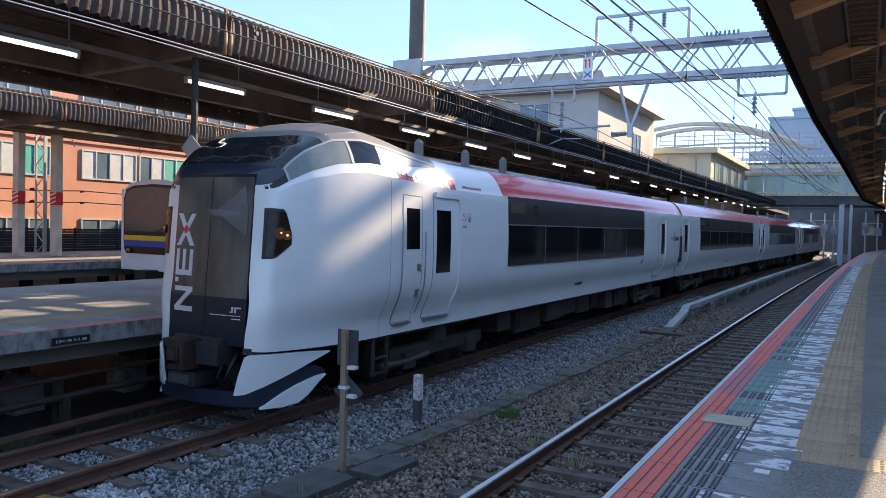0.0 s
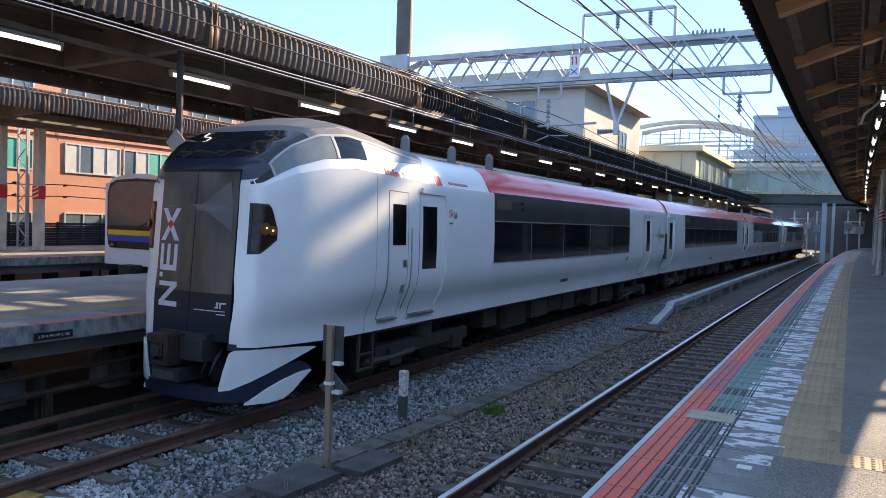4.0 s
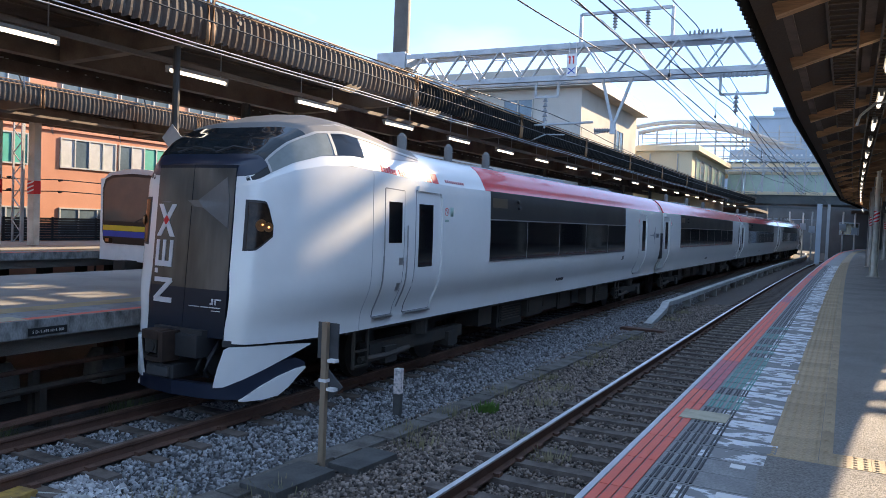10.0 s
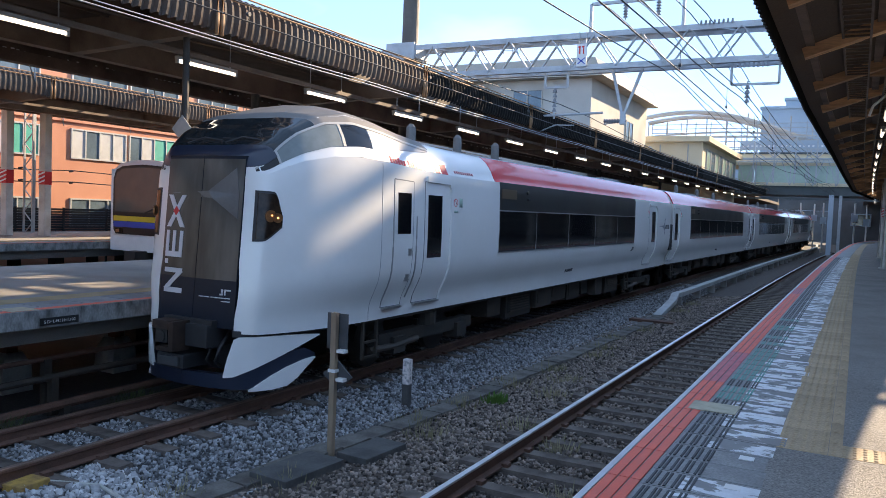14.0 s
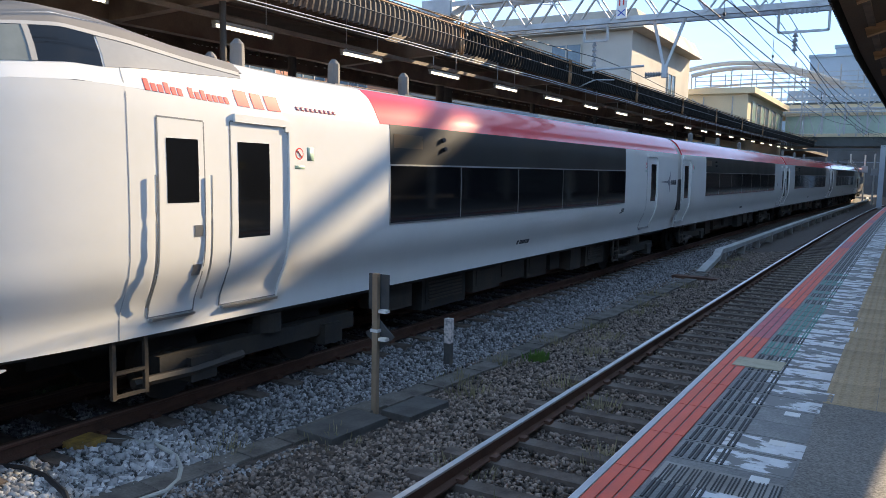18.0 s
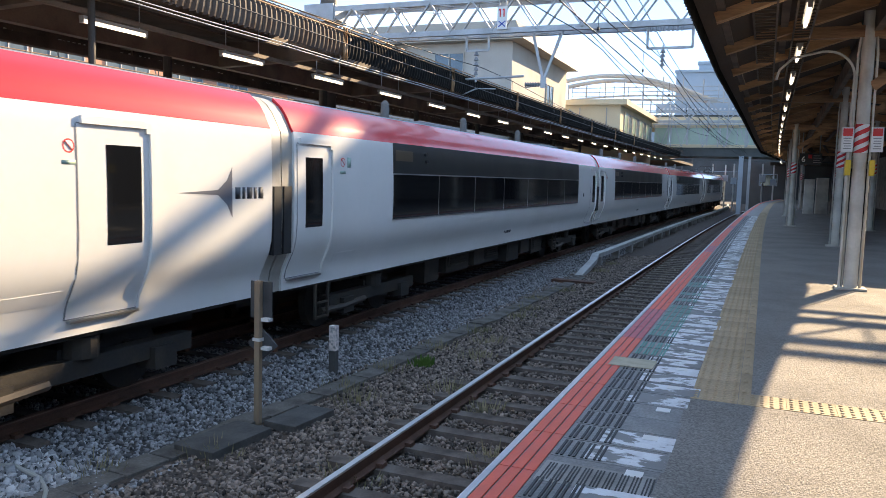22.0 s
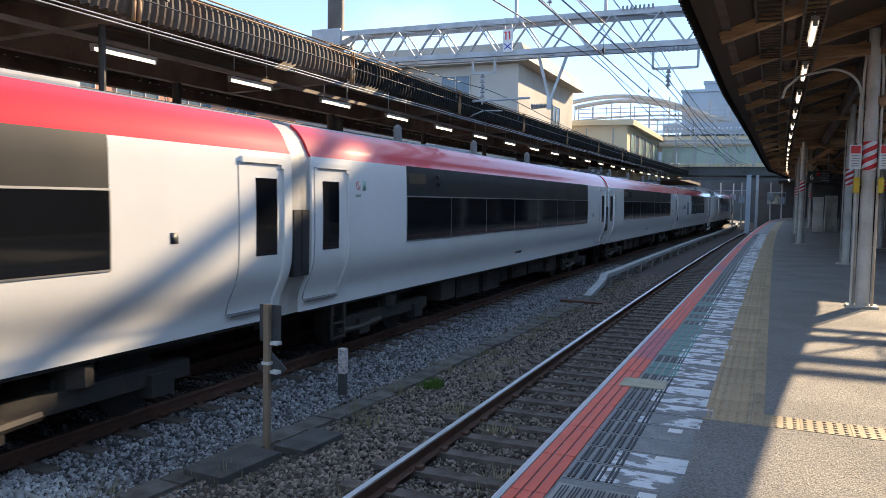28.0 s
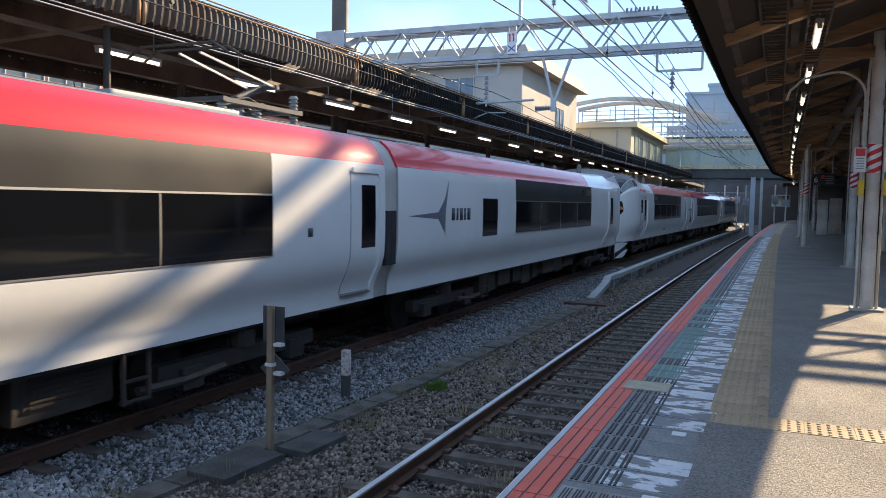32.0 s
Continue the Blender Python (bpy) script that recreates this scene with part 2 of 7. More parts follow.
# reflected sky and dust are put into this glass's pale grey
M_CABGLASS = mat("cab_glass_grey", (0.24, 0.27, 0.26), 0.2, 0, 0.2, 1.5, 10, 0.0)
M_WINDSCREEN = mat("windscreen_glass", (0.016, 0.022, 0.026), 0.05, 0, 0.1, 1, 10, 0.0)
# streaked grey base colour stands in for reflections on the front glass
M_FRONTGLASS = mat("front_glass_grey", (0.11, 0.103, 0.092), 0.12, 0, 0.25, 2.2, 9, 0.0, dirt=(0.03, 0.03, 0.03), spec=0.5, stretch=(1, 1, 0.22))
M_FAIRING = mat("fairing_grey", (0.3, 0.31, 0.32), 0.35, 0, 0.06, 2, 20, 0.02)
M_COVERGREY = mat("cover_grey", (0.07, 0.072, 0.075), 0.5, 0, 0.15, 4, 30, 0.05)
M_COUPLER = mat("coupler_rust", (0.05, 0.03, 0.022), 0.7, 0.2, 0.3, 5, 40, 0.2)
M_MARK = mat("mark_grey", (0.16, 0.17, 0.2), 0.4, 0, 0.05, 3, 30, 0.0)
M_STARGREY = mat("star_grey", (0.14, 0.14, 0.14), 0.15, 0, 0.1, 3, 30, 0.0)
M_PINKTEXT = mat("pale_red_lettering", (0.6, 0.25, 0.25), 0.4, 0, 0.05, 3, 30, 0.0)


# ---- mesh helpers ----
def box(bm, x0, x1, y0, y1, z0, z1):
    v = [bm.verts.new(p) for p in ((x0, y0, z0), (x1, y0, z0), (x1, y1, z0), (x0, y1, z0), (x0, y0, z1), (x1, y0, z1), (x1, y1, z1), (x0, y1, z1))]
    for f in ((3, 2, 1, 0), (4, 5, 6, 7), (0, 1, 5, 4), (1, 2, 6, 5), (2, 3, 7, 6), (3, 0, 4, 7)):
        bm.faces.new([v[i] for i in f])


def rod(bm, p0, p1, r, n=8, r1=None):
    p0, p1 = Vector(p0), Vector(p1)
    d = (p1 - p0).normalized()
    a = d.orthogonal().normalized()
    b = d.cross(a)
    rings = []
    for p, rr in ((p0, r), (p1, r if r1 is None else r1)):
        rings.append([bm.verts.new(p + rr * (math.cos(2 * math.pi * i / n) * a + math.sin(2 * math.pi * i / n) * b)) for i in range(n)])
    for i in range(n):
        bm.faces.new((rings[0][i], rings[0][(i + 1) % n], rings[1][(i + 1) % n], rings[1][i]))
    bm.faces.new(rings[0][::-1])
    bm.faces.new(rings[1])


def beam(bm, p0, p1, w, h, up=(0, 0, 1)):
    """A rectangular bar from p0 to p1, w wide and h high."""
    p0, p1 = Vector(p0), Vector(p1)
    d = (p1 - p0).normalized()
    s = d.cross(Vector(up))
    s = s.normalized() if s.length > 1e-4 else Vector((1, 0, 0))
    u = s.cross(d)
    v = [bm.verts.new(p + a * s * w / 2 + b * u * h / 2) for p in (p0, p1) for a, b in ((-1, -1), (1, -1), (1, 1), (-1, 1))]
    for f in ((3, 2, 1, 0), (4, 5, 6, 7), (0, 1, 5, 4), (1, 2, 6, 5), (2, 3, 7, 6), (3, 0, 4, 7)):
        bm.faces.new([v[i] for i in f])


def loft(bm, rings, close=True, caps=True, smooth=True):
    """Skin a row of rings (lists of points of equal length)."""
    vs = [[bm.verts.new(p) for p in r] for r in rings]
    n = len(rings[0])
    for a, b in zip(vs, vs[1:]):
        for i in range(n if close else n - 1):
            j = (i + 1) % n
            f = bm.faces.new((a[i], a[j], b[j], b[i]))
            f.smooth = smooth
    if caps and close:
        bm.faces.new(vs[0][::-1])
        bm.faces.new(vs[-1])
    return vs


def run(bm, profile, ys, bend, close=True, smooth=False):
    """Sweep an (x, z) profile along y, shifted sideways by bend(y)."""
    return loft(bm, [[(x + bend(y), y, z) for x, z in profile] for y in ys], close, close, smooth)


def tube(bm, pts, r, n=6):
    rings = []
    for i, p in enumerate(pts):
        p = Vector(p)
        d = (Vector(pts[min(i + 1, len(pts) - 1)]) - Vector(pts[max(i - 1, 0)])).normalized()
        a = d.cross(Vector((0, 0, 1)))
        a = a.normalized() if a.length > 1e-3 else Vector((1, 0, 0))
        b = d.cross(a)
        rings.append([p + r * (math.cos(2 * math.pi * k / n) * a + math.sin(2 * math.pi * k / n) * b) for k in range(n)])
    loft(bm, rings)


def finish(name, bm, material, bevel=0.0):
    bmesh.ops.recalc_face_normals(bm, faces=bm.faces)
    me = bpy.data.meshes.new(name)
    for e in bm.edges:
        if len(e.link_faces) == 2 and e.calc_face_angle(0.0) > 0.6:
            e.smooth = False
    if bevel:
        bmesh.ops.bevel(bm, geom=list(bm.edges), offset=bevel, segments=2, profile=0.7, affect="EDGES", clamp_overlap=True)
    bm.to_mesh(me)
    bm.free()
    for m in material if isinstance(material, (list, tuple)) else (material,):
        me.materials.append(m)
    return me


def part(name, bm, material, parent=None, label="", at=None, bevel=0.0):
    ob = new(name, finish(name, bm, material, bevel))
    if at is not None:
        ob.matrix_basis = at
    if parent is not None:
        ob.parent = parent
    if label:
        ob["label"] = label
    return ob


def thing(name, label, category, group="", at=None):
    ob = tagged(new(name), label, category, group)
    if at is not None:
        ob.matrix_basis = at
    return ob


def struct(name, bm, material, label="", category=""):
    return tagged(part(name, bm, material), label, category, kind="structure")


def bm_():
    return bmesh.new()


def text(name, body, size, material, parent, m, extrude=0.002, spacing=1.0, shear=0.0, align="LEFT", bold=0.0):
    """Lettering as a mesh, turned from Blender's own font."""
    cu = bpy.data.curves.new(name, "FONT")
    cu.body, cu.size, cu.extrude, cu.space_character, cu.shear, cu.align_x, cu.offset = body, size, extrude, spacing, shear, align, bold
    cu.resolution_u = 3
    tmp = bpy.data.objects.new(name + "_tmp", cu)
    scene.collection.objects.link(tmp)
    me = bpy.data.meshes.new_from_object(tmp.evaluated_get(bpy.context.evaluated_depsgraph_get()))
    bpy.data.objects.remove(tmp)
    bpy.data.curves.remove(cu)
    me.materials.clear()
    me.materials.append(material)
    ob = new(name, me)
    ob.matrix_basis = m
    ob.parent = parent
    return ob


# ---- plan: y along the tracks, z = 0 at rail top ----
PLAT = 1.1
TRACK_N, TRACK_T = -2.65, -7.33
EDGE = -1.19
EDGE_L = -8.78


def bend_t(y):
    """Sideways shift of the express train's track."""
    if y < 15:
        return 0.0
    return (min(y, 60) - 15) ** 2 / 3200 + max(0, y - 60) * 0.028125 - max(0, y - 85) ** 2 / 400


def bend_n(y):
    """Sideways shift of the near track and its platform."""
    if y < 15:
        return 0.0
    return (min(y, 60) - 15) ** 2 / 4400 + max(0, y - 60) * 0.0205 + max(0, y - 66) ** 2 / 700


def bend_c(y):
    """Sideways shift of the east canopy's eave."""
    return float(np.interp(y, [14, 23, 35, 46, 53, 60, 84], [0.0, 0.15, 0.3, 0.48, 1.1, 1.7, 3.6]))


def steps(a, b, far=4.0):
    """Stations along y, closer together near the camera."""
    ys, y = [a], a
    while y < b - 0.01:
        y = min(b, y + (2.0 if y < 40 else far))
        ys.append(y)
    return ys


# ---- ground ----
GX = [-600, -60, -30, -21.3, -14.9, -9.3, -8.75, -8.35, -6.35, -5.9, -5.45, -4.7, -4.2, -3.8, -1.5, -0.6, 20, 60, 600]
GZ = [-0.4, -0.4, -0.35, -0.32, -0.32, -0.4, -0.3, -0.2, -0.2, -0.26, -0.3, -0.3, -0.26, -0.21, -0.21, -0.35, -0.4, -0.4, -0.4]


def ground_z(x):
    return float(np.interp(x, GX, GZ))


b = bm_()
ys = [-150, -40] + list(np.arange(-6, 60, 3.0)) + [60, 75, 90, 110, 140, 180, 250, 400, 800, 1600]
vs = [[b.verts.new((x + (bend_t(min(y, 110)) if -16 < x < -1.2 else 0), y, z + (0.03 * noise.noise((x * 0.7, y * 0.4, 0)) if -8 < x < -1 else 0))) for x, z in zip(GX, GZ)] for y in ys]
for a, c in zip(vs, vs[1:]):
    for i in range(len(GX) - 1):
        f = b.faces.new((a[i], a[i + 1], c[i + 1], c[i]))
        f.material_index = 1 if GX[i] >= -5.5 and GX[i] < -1 else 0
ground = struct("ground", b, (M_BALLAST, M_BALLAST_BR), "railway yard ground of grey and rusty brown ballast", "ground")


def loose_stones(name, material, n, xr, yr, size, seed, skip, label):
    """Thousands of small broken stones in one mesh, thicker near the camera."""
    rng = np.random.default_rng(seed)
    base = np.array([(0, 0, 1), (0.9, 0, 0.2), (0.2, 0.85, 0.1), (-0.8, 0.3, 0.25), (-0.35, -0.8, 0.05), (0.45, -0.6, -0.1), (0, 0, -0.8)])
    tri = np.array([(0, 1, 2), (0, 2, 3), (0, 3, 4), (0, 4, 5), (0, 5, 1), (6, 2, 1), (6, 3, 2), (6, 4, 3), (6, 5, 4), (6, 1, 5)])
    x = rng.uniform(*xr, n)
    y = yr[0] + (yr[1] - yr[0]) * rng.random(n) ** 1.55
    keep = np.array([not skip(a, c) for a, c in zip(x, y)])
    x, y = x[keep], y[keep]
    n = len(x)
    z = np.interp(x, GX, GZ) + rng.uniform(-0.012, 0.022, n)
    sc = size * rng.uniform(0.55, 1.35, (n, 1, 1)) * rng.uniform(0.65, 1.2, (n, 1, 3))
    ang = rng.uniform(0, 2 * np.pi, (3, n))
    v = base[None] * rng.uniform(0.75, 1.25, (n, 7, 1)) * sc
    for k, (i, j) in enumerate(((0, 1), (1, 2), (0, 2))):
        c, s_ = np.cos(ang[k])[:, None], np.sin(ang[k])[:, None]
        p, q = v[:, :, i].copy(), v[:, :, j].copy()
        v[:, :, i], v[:, :, j] = c * p - s_ * q, s_ * p + c * q
    v += np.stack([x, y, z], 1)[:, None, :]
    faces = (tri[None] + 7 * np.arange(n)[:, None, None]).reshape(-1, 3)
    me = bpy.data.meshes.new(name)
    me.vertices.add(n * 7)
    me.vertices.foreach_set("co", v.reshape(-1))
    me.loops.add(len(faces) * 3)
    me.loops.foreach_set("vertex_index", faces.reshape(-1).astype(np.int32))
    me.polygons.add(len(faces))
    me.polygons.foreach_set("loop_start", (3 * np.arange(len(faces))).astype(np.int32))
    me.update(calc_edges=True)
    me.materials.append(material)
    return tagged(new(name, me), label, "ballast", kind="stuff")


def island_mat(name, color, vary, rough=0.9, tint=(1, 1, 1)):
    """Stone whose tone changes from piece to piece."""
    m = mat(name, color, rough, 0, 0.2, 6, 60, 0.3)
    nt = m.node_tree
    bs = nt.nodes["Principled BSDF"]
    src = bs.inputs["Base Color"].links[0].from_socket
    geo, rr, hs = nt.nodes.new("ShaderNodeNewGeometry"), nt.nodes.new("ShaderNodeMapRange"), nt.nodes.new("ShaderNodeHueSaturation")
    rr.inputs[3].default_value, rr.inputs[4].default_value = 1 - vary, 1 + vary * 1.3
    nt.links.new(geo.outputs["Random Per Island"], rr.inputs[0])
    nt.links.new(rr.outputs[0], hs.inputs["Value"])
    nt.links.new(src, hs.inputs["Color"])
    nt.links.new(hs.outputs[0], bs.inputs["Base Color"])
    return m


M_STONE = island_mat("stone_grey", (0.245, 0.25, 0.255), 0.8)
M_STONE_BR = island_mat("stone_brown", (0.185, 0.15, 0.127), 0.9)


# ---- tracks ----
def rail_profile(x):
    return [(x - 0.032, 0), (x + 0.032, 0), (x + 0.034, -0.035), (x + 0.009, -0.05), (x + 0.009, -0.12), (x + 0.065, -0.14), (x + 0.065, -0.153), (x - 0.065, -0.153), (x - 0.065, -0.14), (x - 0.009, -0.12), (x - 0.009, -0.05), (x - 0.034, -0.035)]


b = bm_()
for i, (x0, x1, y0, y1, z) in enumerate(((-1.0, 1.0, -0.11, 0.11, -0.155),)):
    v = [b.verts.new(p) for p in ((x0, y0, z - 0.1), (x1, y0, z - 0.1), (x1, y1, z - 0.1), (x0, y1, z - 0.1), (x0, y0 + 0.02, z), (x1, y0 + 0.02, z), (x1, y1 - 0.02, z), (x0, y1 - 0.02, z))]
    for f in ((3, 2, 1, 0), (4, 5, 6, 7), (0, 1, 5, 4), (1, 2, 6, 5), (2, 3, 7, 6), (3, 0, 4, 7)):
        b.faces.new([v[k] for k in f])
SLEEPER = finish("sleeper", b, M_SLEEPER)
b = bm_()
for s in (-1, 1):
    for e in (-1, 1):
        box(b, s * 0.566 + e * 0.085 - 0.035, s * 0.566 + e * 0.085 + 0.035, -0.05, 0.05, -0.155, -0.115)
CLIP = finish("rail_clip", b, M_RUST)
SPACING = 0.62


def track(name, x, bend, y0, y1, top, label, clips):
    t = tagged(new(name), label, "track", kind="structure")
    for s in (-0.566, 0.566):
        b = bm_()
        run(b, rail_profile(x + s), steps(y0, y1, 3.0), bend)
        r = part("rail", b, M_RUST, t, "rust brown rail")
        b = bm_()
        run(b, [(x + s - 0.034, -0.014), (x + s + 0.034, -0.014), (x + s + 0.033, -0.003), (x + s + 0.027, 0.004), (x + s - 0.027, 0.004), (x + s - 0.033, -0.003)], steps(y0, y1, 3.0), bend)
        part("rail_head", b, top, r, "worn rail head")
    y = y0 + 0.3
    k = 0
    while y < min(y1, 75):
        ob = new("sleeper", SLEEPER)
        ob.matrix_basis = pose(x + bend(y), y, random.uniform(-0.006, 0.006), 0, 0, random.uniform(-0.5, 0.5))
        ob.parent = t
        if clips and y < 30:
            c = new("rail_clip", CLIP)
            c.matrix_basis = pose(x + bend(y), y, 0)
            c.parent = t
        y += SPACING
    return t


M_RAILWORN = mat("rail_worn", (0.24, 0.15, 0.11), 0.42, 0.7, 0.2, 3, 40, 0.05)
track("track_1", TRACK_N, bend_n, -4, 150, M_RAILTOP, "near railway track with polished rail heads on concrete sleepers", True)
track("track_2", TRACK_T, bend_t, 0, 130, M_RAILWORN, "rusty railway track under the express train", True)
for nm, x in (("track_3", -16.4), ("track_4", -19.4)):
    t = tagged(new(nm), "rusty railway track between the far platforms", "track", kind="structure")
    for s in (-0.566, 0.566):
        b = bm_()
        run(b, rail_profile(x + s), [-10, 60], bend_t)
        part("rail", b, M_RUST, t)


# ---- east platform ----
b = bm_()
run(b, [(EDGE + 0.02, PLAT - 0.02), (EDGE + 0.02, 0.8), (EDGE + 0.55, 0.72), (EDGE + 0.55, -0.5), (14, -0.5), (14, PLAT - 0.002), (-0.395, PLAT - 0.002), (-0.395, PLAT - 0.02)], steps(-15, 170), bend_n)
platform = struct("platform_east", b, M_ASPHALT, "worn dark asphalt station platform with paved edge", "platform")


def strip(name, x0, x1, z0, z1, material, label, y0=-6.0, y1=150, bend=bend_n, parent=None):
    b = bm_()
    run(b, [(x0, z0), (x1, z0), (x1, z1), (x0, z1)], steps(y0, y1, 3.0), bend)
    return part(name, b, material, platform if parent is None else parent, label)


strip("nosing", EDGE, EDGE + 0.032, PLAT - 0.1, PLAT + 0.002, M_EDGEWHITE, "white painted edge nosing")
strip("edge_bed", EDGE + 0.034, -0.40, PLAT - 0.06, PLAT - 0.004, M_TILEDARK, "dark grey edge paving")
strip("gutter", -0.40, -0.385, PLAT - 0.02, PLAT - 0.008, M_CONC_DK, "dirty joint")
# orange warning lines: three bands of short tiles with dark slots between them
b0 = bm_()
box(b0, 0, 0.054, 0, 0.592, 0, 0.006)
ORANGE = finish("orange_tile", b0, M_ORANGE)
b0 = bm_()
box(b0, 0, 0.054, 0, 0.592, 0, 0.006)
PINK = finish("orange_tile", b0, M_PINK)
y, k = 1.2, 0
while y < 56:
    for j in range(3):
        near = y < 42
        if not near and j:
            continue
        ob = new("orange_tile", PINK if k % 17 in (10, 11, 12) else ORANGE)
        ob.matrix_basis = pose(EDGE + 0.04 + 0.0645 * j + bend_n(y), y, PLAT - 0.003) @ (Matrix.Diagonal((1, 1, 1, 1)) if near else Matrix.Diagonal((3.5, 1, 1, 1)))
        ob.parent = platform
    y += 0.6
    k += 1
strip("orange_line", EDGE + 0.056, EDGE + 0.23, PLAT - 0.006, PLAT + 0.003, M_ORANGE, "orange warning line", 56.2, 150)
# ribbed edge tiles with worn white lettering patches and small white plates
M_RIB = mat("tile_rib", (0.028, 0.032, 0.034), 0.6, 0, 0.2, 5, 40, 0.1)
M_RIBGREEN = mat("tile_rib_green", (0.1, 0.36, 0.3), 0.6, 0, 0.2, 5, 40, 0.1)
RIBS, RIBSG = [], []
for m_, out in ((M_RIB, RIBS), (M_RIBGREEN, RIBSG)):
    b0 = bm_()
    for j in range(4):
        for e in (0, 0.024):
            box(b0, 0.03 + 0.066 * j + e, 0.043 + 0.066 * j + e, 0.02, 0.26, 0, 0.006)
    out.append(finish("tile_ribs", b0, m_))
b0 = bm_()
box(b0, 0, 0.575, 0.004, 0.292, 0, 0.004)
TILE = finish("edge_tile", b0, M_TILEDARK)
b0 = bm_()
box(b0, 0, 0.085, 0, 0.085, 0, 0.004)
PLATE = finish("white_plate", b0, M_SIGNWHITE)
r = random.Random(5)
# worn white lettering: a thin coat that has flaked off in patches of its own
M_FLAKE = mat("flaked_paint", (0.8, 0.82, 0.84), 0.55, 0, 0.12, 9, 60, 0.1)
nt = M_FLAKE.node_tree
bs = nt.nodes["Principled BSDF"]
src = bs.inputs["Base Color"].links[0].from_socket
N, L = nt.nodes.new, nt.links.new
tc, mp, info, wmul, n1, rmp, mx = N("ShaderNodeTexCoord"), N("ShaderNodeMapping"), N("ShaderNodeObjectInfo"), N("ShaderNodeMath"), N("ShaderNodeTexNoise"), N("ShaderNodeMapRange"), N("ShaderNodeMix")
mp.inputs["Scale"].default_value = (5.0, 8.0, 1.0)
n1.noise_dimensions = "4D"
n1.inputs["Scale"].default_value, n1.inputs["Detail"].default_value, n1.inputs["Roughness"].default_value = 0.85, 7, 0.62
wmul.operation = "MULTIPLY"
wmul.inputs[1].default_value = 40.0
rmp.inputs[1].default_value, rmp.inputs[2].default_value = 0.5, 0.535
mx.data_type = "RGBA"
mx.inputs[7].default_value = (0.22, 0.22, 0.215, 1)
L(tc.outputs["Object"], mp.inputs[0])
L(mp.outputs[0], n1.inputs[0])
L(info.outputs["Random"], wmul.inputs[0])
L(wmul.outputs[0], n1.inputs["W"])
L(n1.outputs[0], rmp.inputs[0])
L(rmp.outputs[0], mx.inputs[0])
L(src, mx.inputs[6])
L(mx.outputs[2], bs.inputs["Base Color"])
b0 = bm_()
box(b0, 0.0, 0.40, 0.012, 0.24, 0, 0.0022)
COAT = finish("worn_paint", b0, M_FLAKE)
y, k = 1.2, 0
while y < 40:
    x = EDGE + 0.235 + bend_n(y)
    ob = new("edge_tile", TILE)
    ob.matrix_basis = pose(x, y, PLAT - 0.006 + r.uniform(-0.0008, 0.0008))
    ob.parent = platform
    if abs(y - 3.6) > 0.16:
        ob = new("tile_ribs", RIBSG[0] if 6.3 < y < 12.5 and r.random() < 0.8 else RIBS[0])
        ob.matrix_basis = pose(x - 0.01, y, PLAT - 0.002)
        ob.parent = platform
        if r.random() < 0.86:
            ob = new("worn_paint", COAT)
            ob.matrix_basis = pose(x + 0.165 + r.uniform(0, 0.06), y + 0.02, PLAT - 0.0016)
            ob.parent = platform
    if k % 2 == 0:
        ob = new("white_plate", PLATE)
        ob.matrix_basis = pose(x + 0.40, y + 0.17, PLAT - 0.001)
        ob.parent = platform
    y += 0.296
    k += 1
b = bm_()
box(b, EDGE + 0.24, -0.405, 3.5, 3.78, PLAT - 0.004, PLAT + 0.0005)
special = part("grey_slotted_tile", b, M_CONC, platform, "light grey slotted tile")
for j in range(9):
    b = bm_()
    for e in (0, 0.016, 0.032):
        box(b, EDGE + 0.265 + 0.06 * j + e, EDGE + 0.272 + 0.06 * j + e, 3.53, 3.75, PLAT, PLAT + 0.003)
    part("slot", b, M_RIB, special)
M_TAPE = mat("tape_pale", (0.5, 0.46, 0.33), 0.7, 0, 0.15, 12, 60, 0.1)
b = bm_()
box(b, EDGE + 0.13, EDGE + 0.47, 6.02, 6.32, PLAT - 0.002, PLAT + 0.0075)
part("tape_patch", b, M_TAPE, platform, "pale yellow tape patch")
# tactile blocks
b0 = bm_()
box(b0, 0, 0.296, 0, 0.296, -0.02, 0.0)
for i in range(5):
    for j in range(5):
        rod(b0, (0.03 + 0.059 * i, 0.03 + 0.059 * j, 0), (0.03 + 0.059 * i, 0.03 + 0.059 * j, 0.006), 0.016, 7, 0.009)
BLOCK = finish("tactile_block", b0, M_TACTILE)
b0 = bm_()
box(b0, 0, 0.078, 0, 0.296, -0.02, 0.0)
box(b0, 0.02, 0.056, 0.01, 0.286, 0, 0.006)
BAR = finish("tactile_bar", b0, M_TACTILE)
y = 5.35
while y < 45:
    for me, x in ((BLOCK, -0.382), (BAR, -0.083)):
        if me is BAR and y < 5.6:
            continue
        ob = new(me.name.split(".")[0], me)
        ob.matrix_basis = pose(x + bend_n(y), y, PLAT + 0.001 + r.uniform(-0.0008, 0.0008))
        ob.parent = platform
    y += 0.298
for i in range(14):
    ob = new("tactile_block", BLOCK)
    ob.matrix_basis = pose(-0.083 + 0.298 * i, 5.35, PLAT + 0.001 + r.uniform(-0.0008, 0.0008))
    ob.parent = platform
strip("tactile_line", -0.382, -0.006, PLAT - 0.01, PLAT + 0.003, M_TACTILE, "yellow tactile paving strip", 45.2, 140)

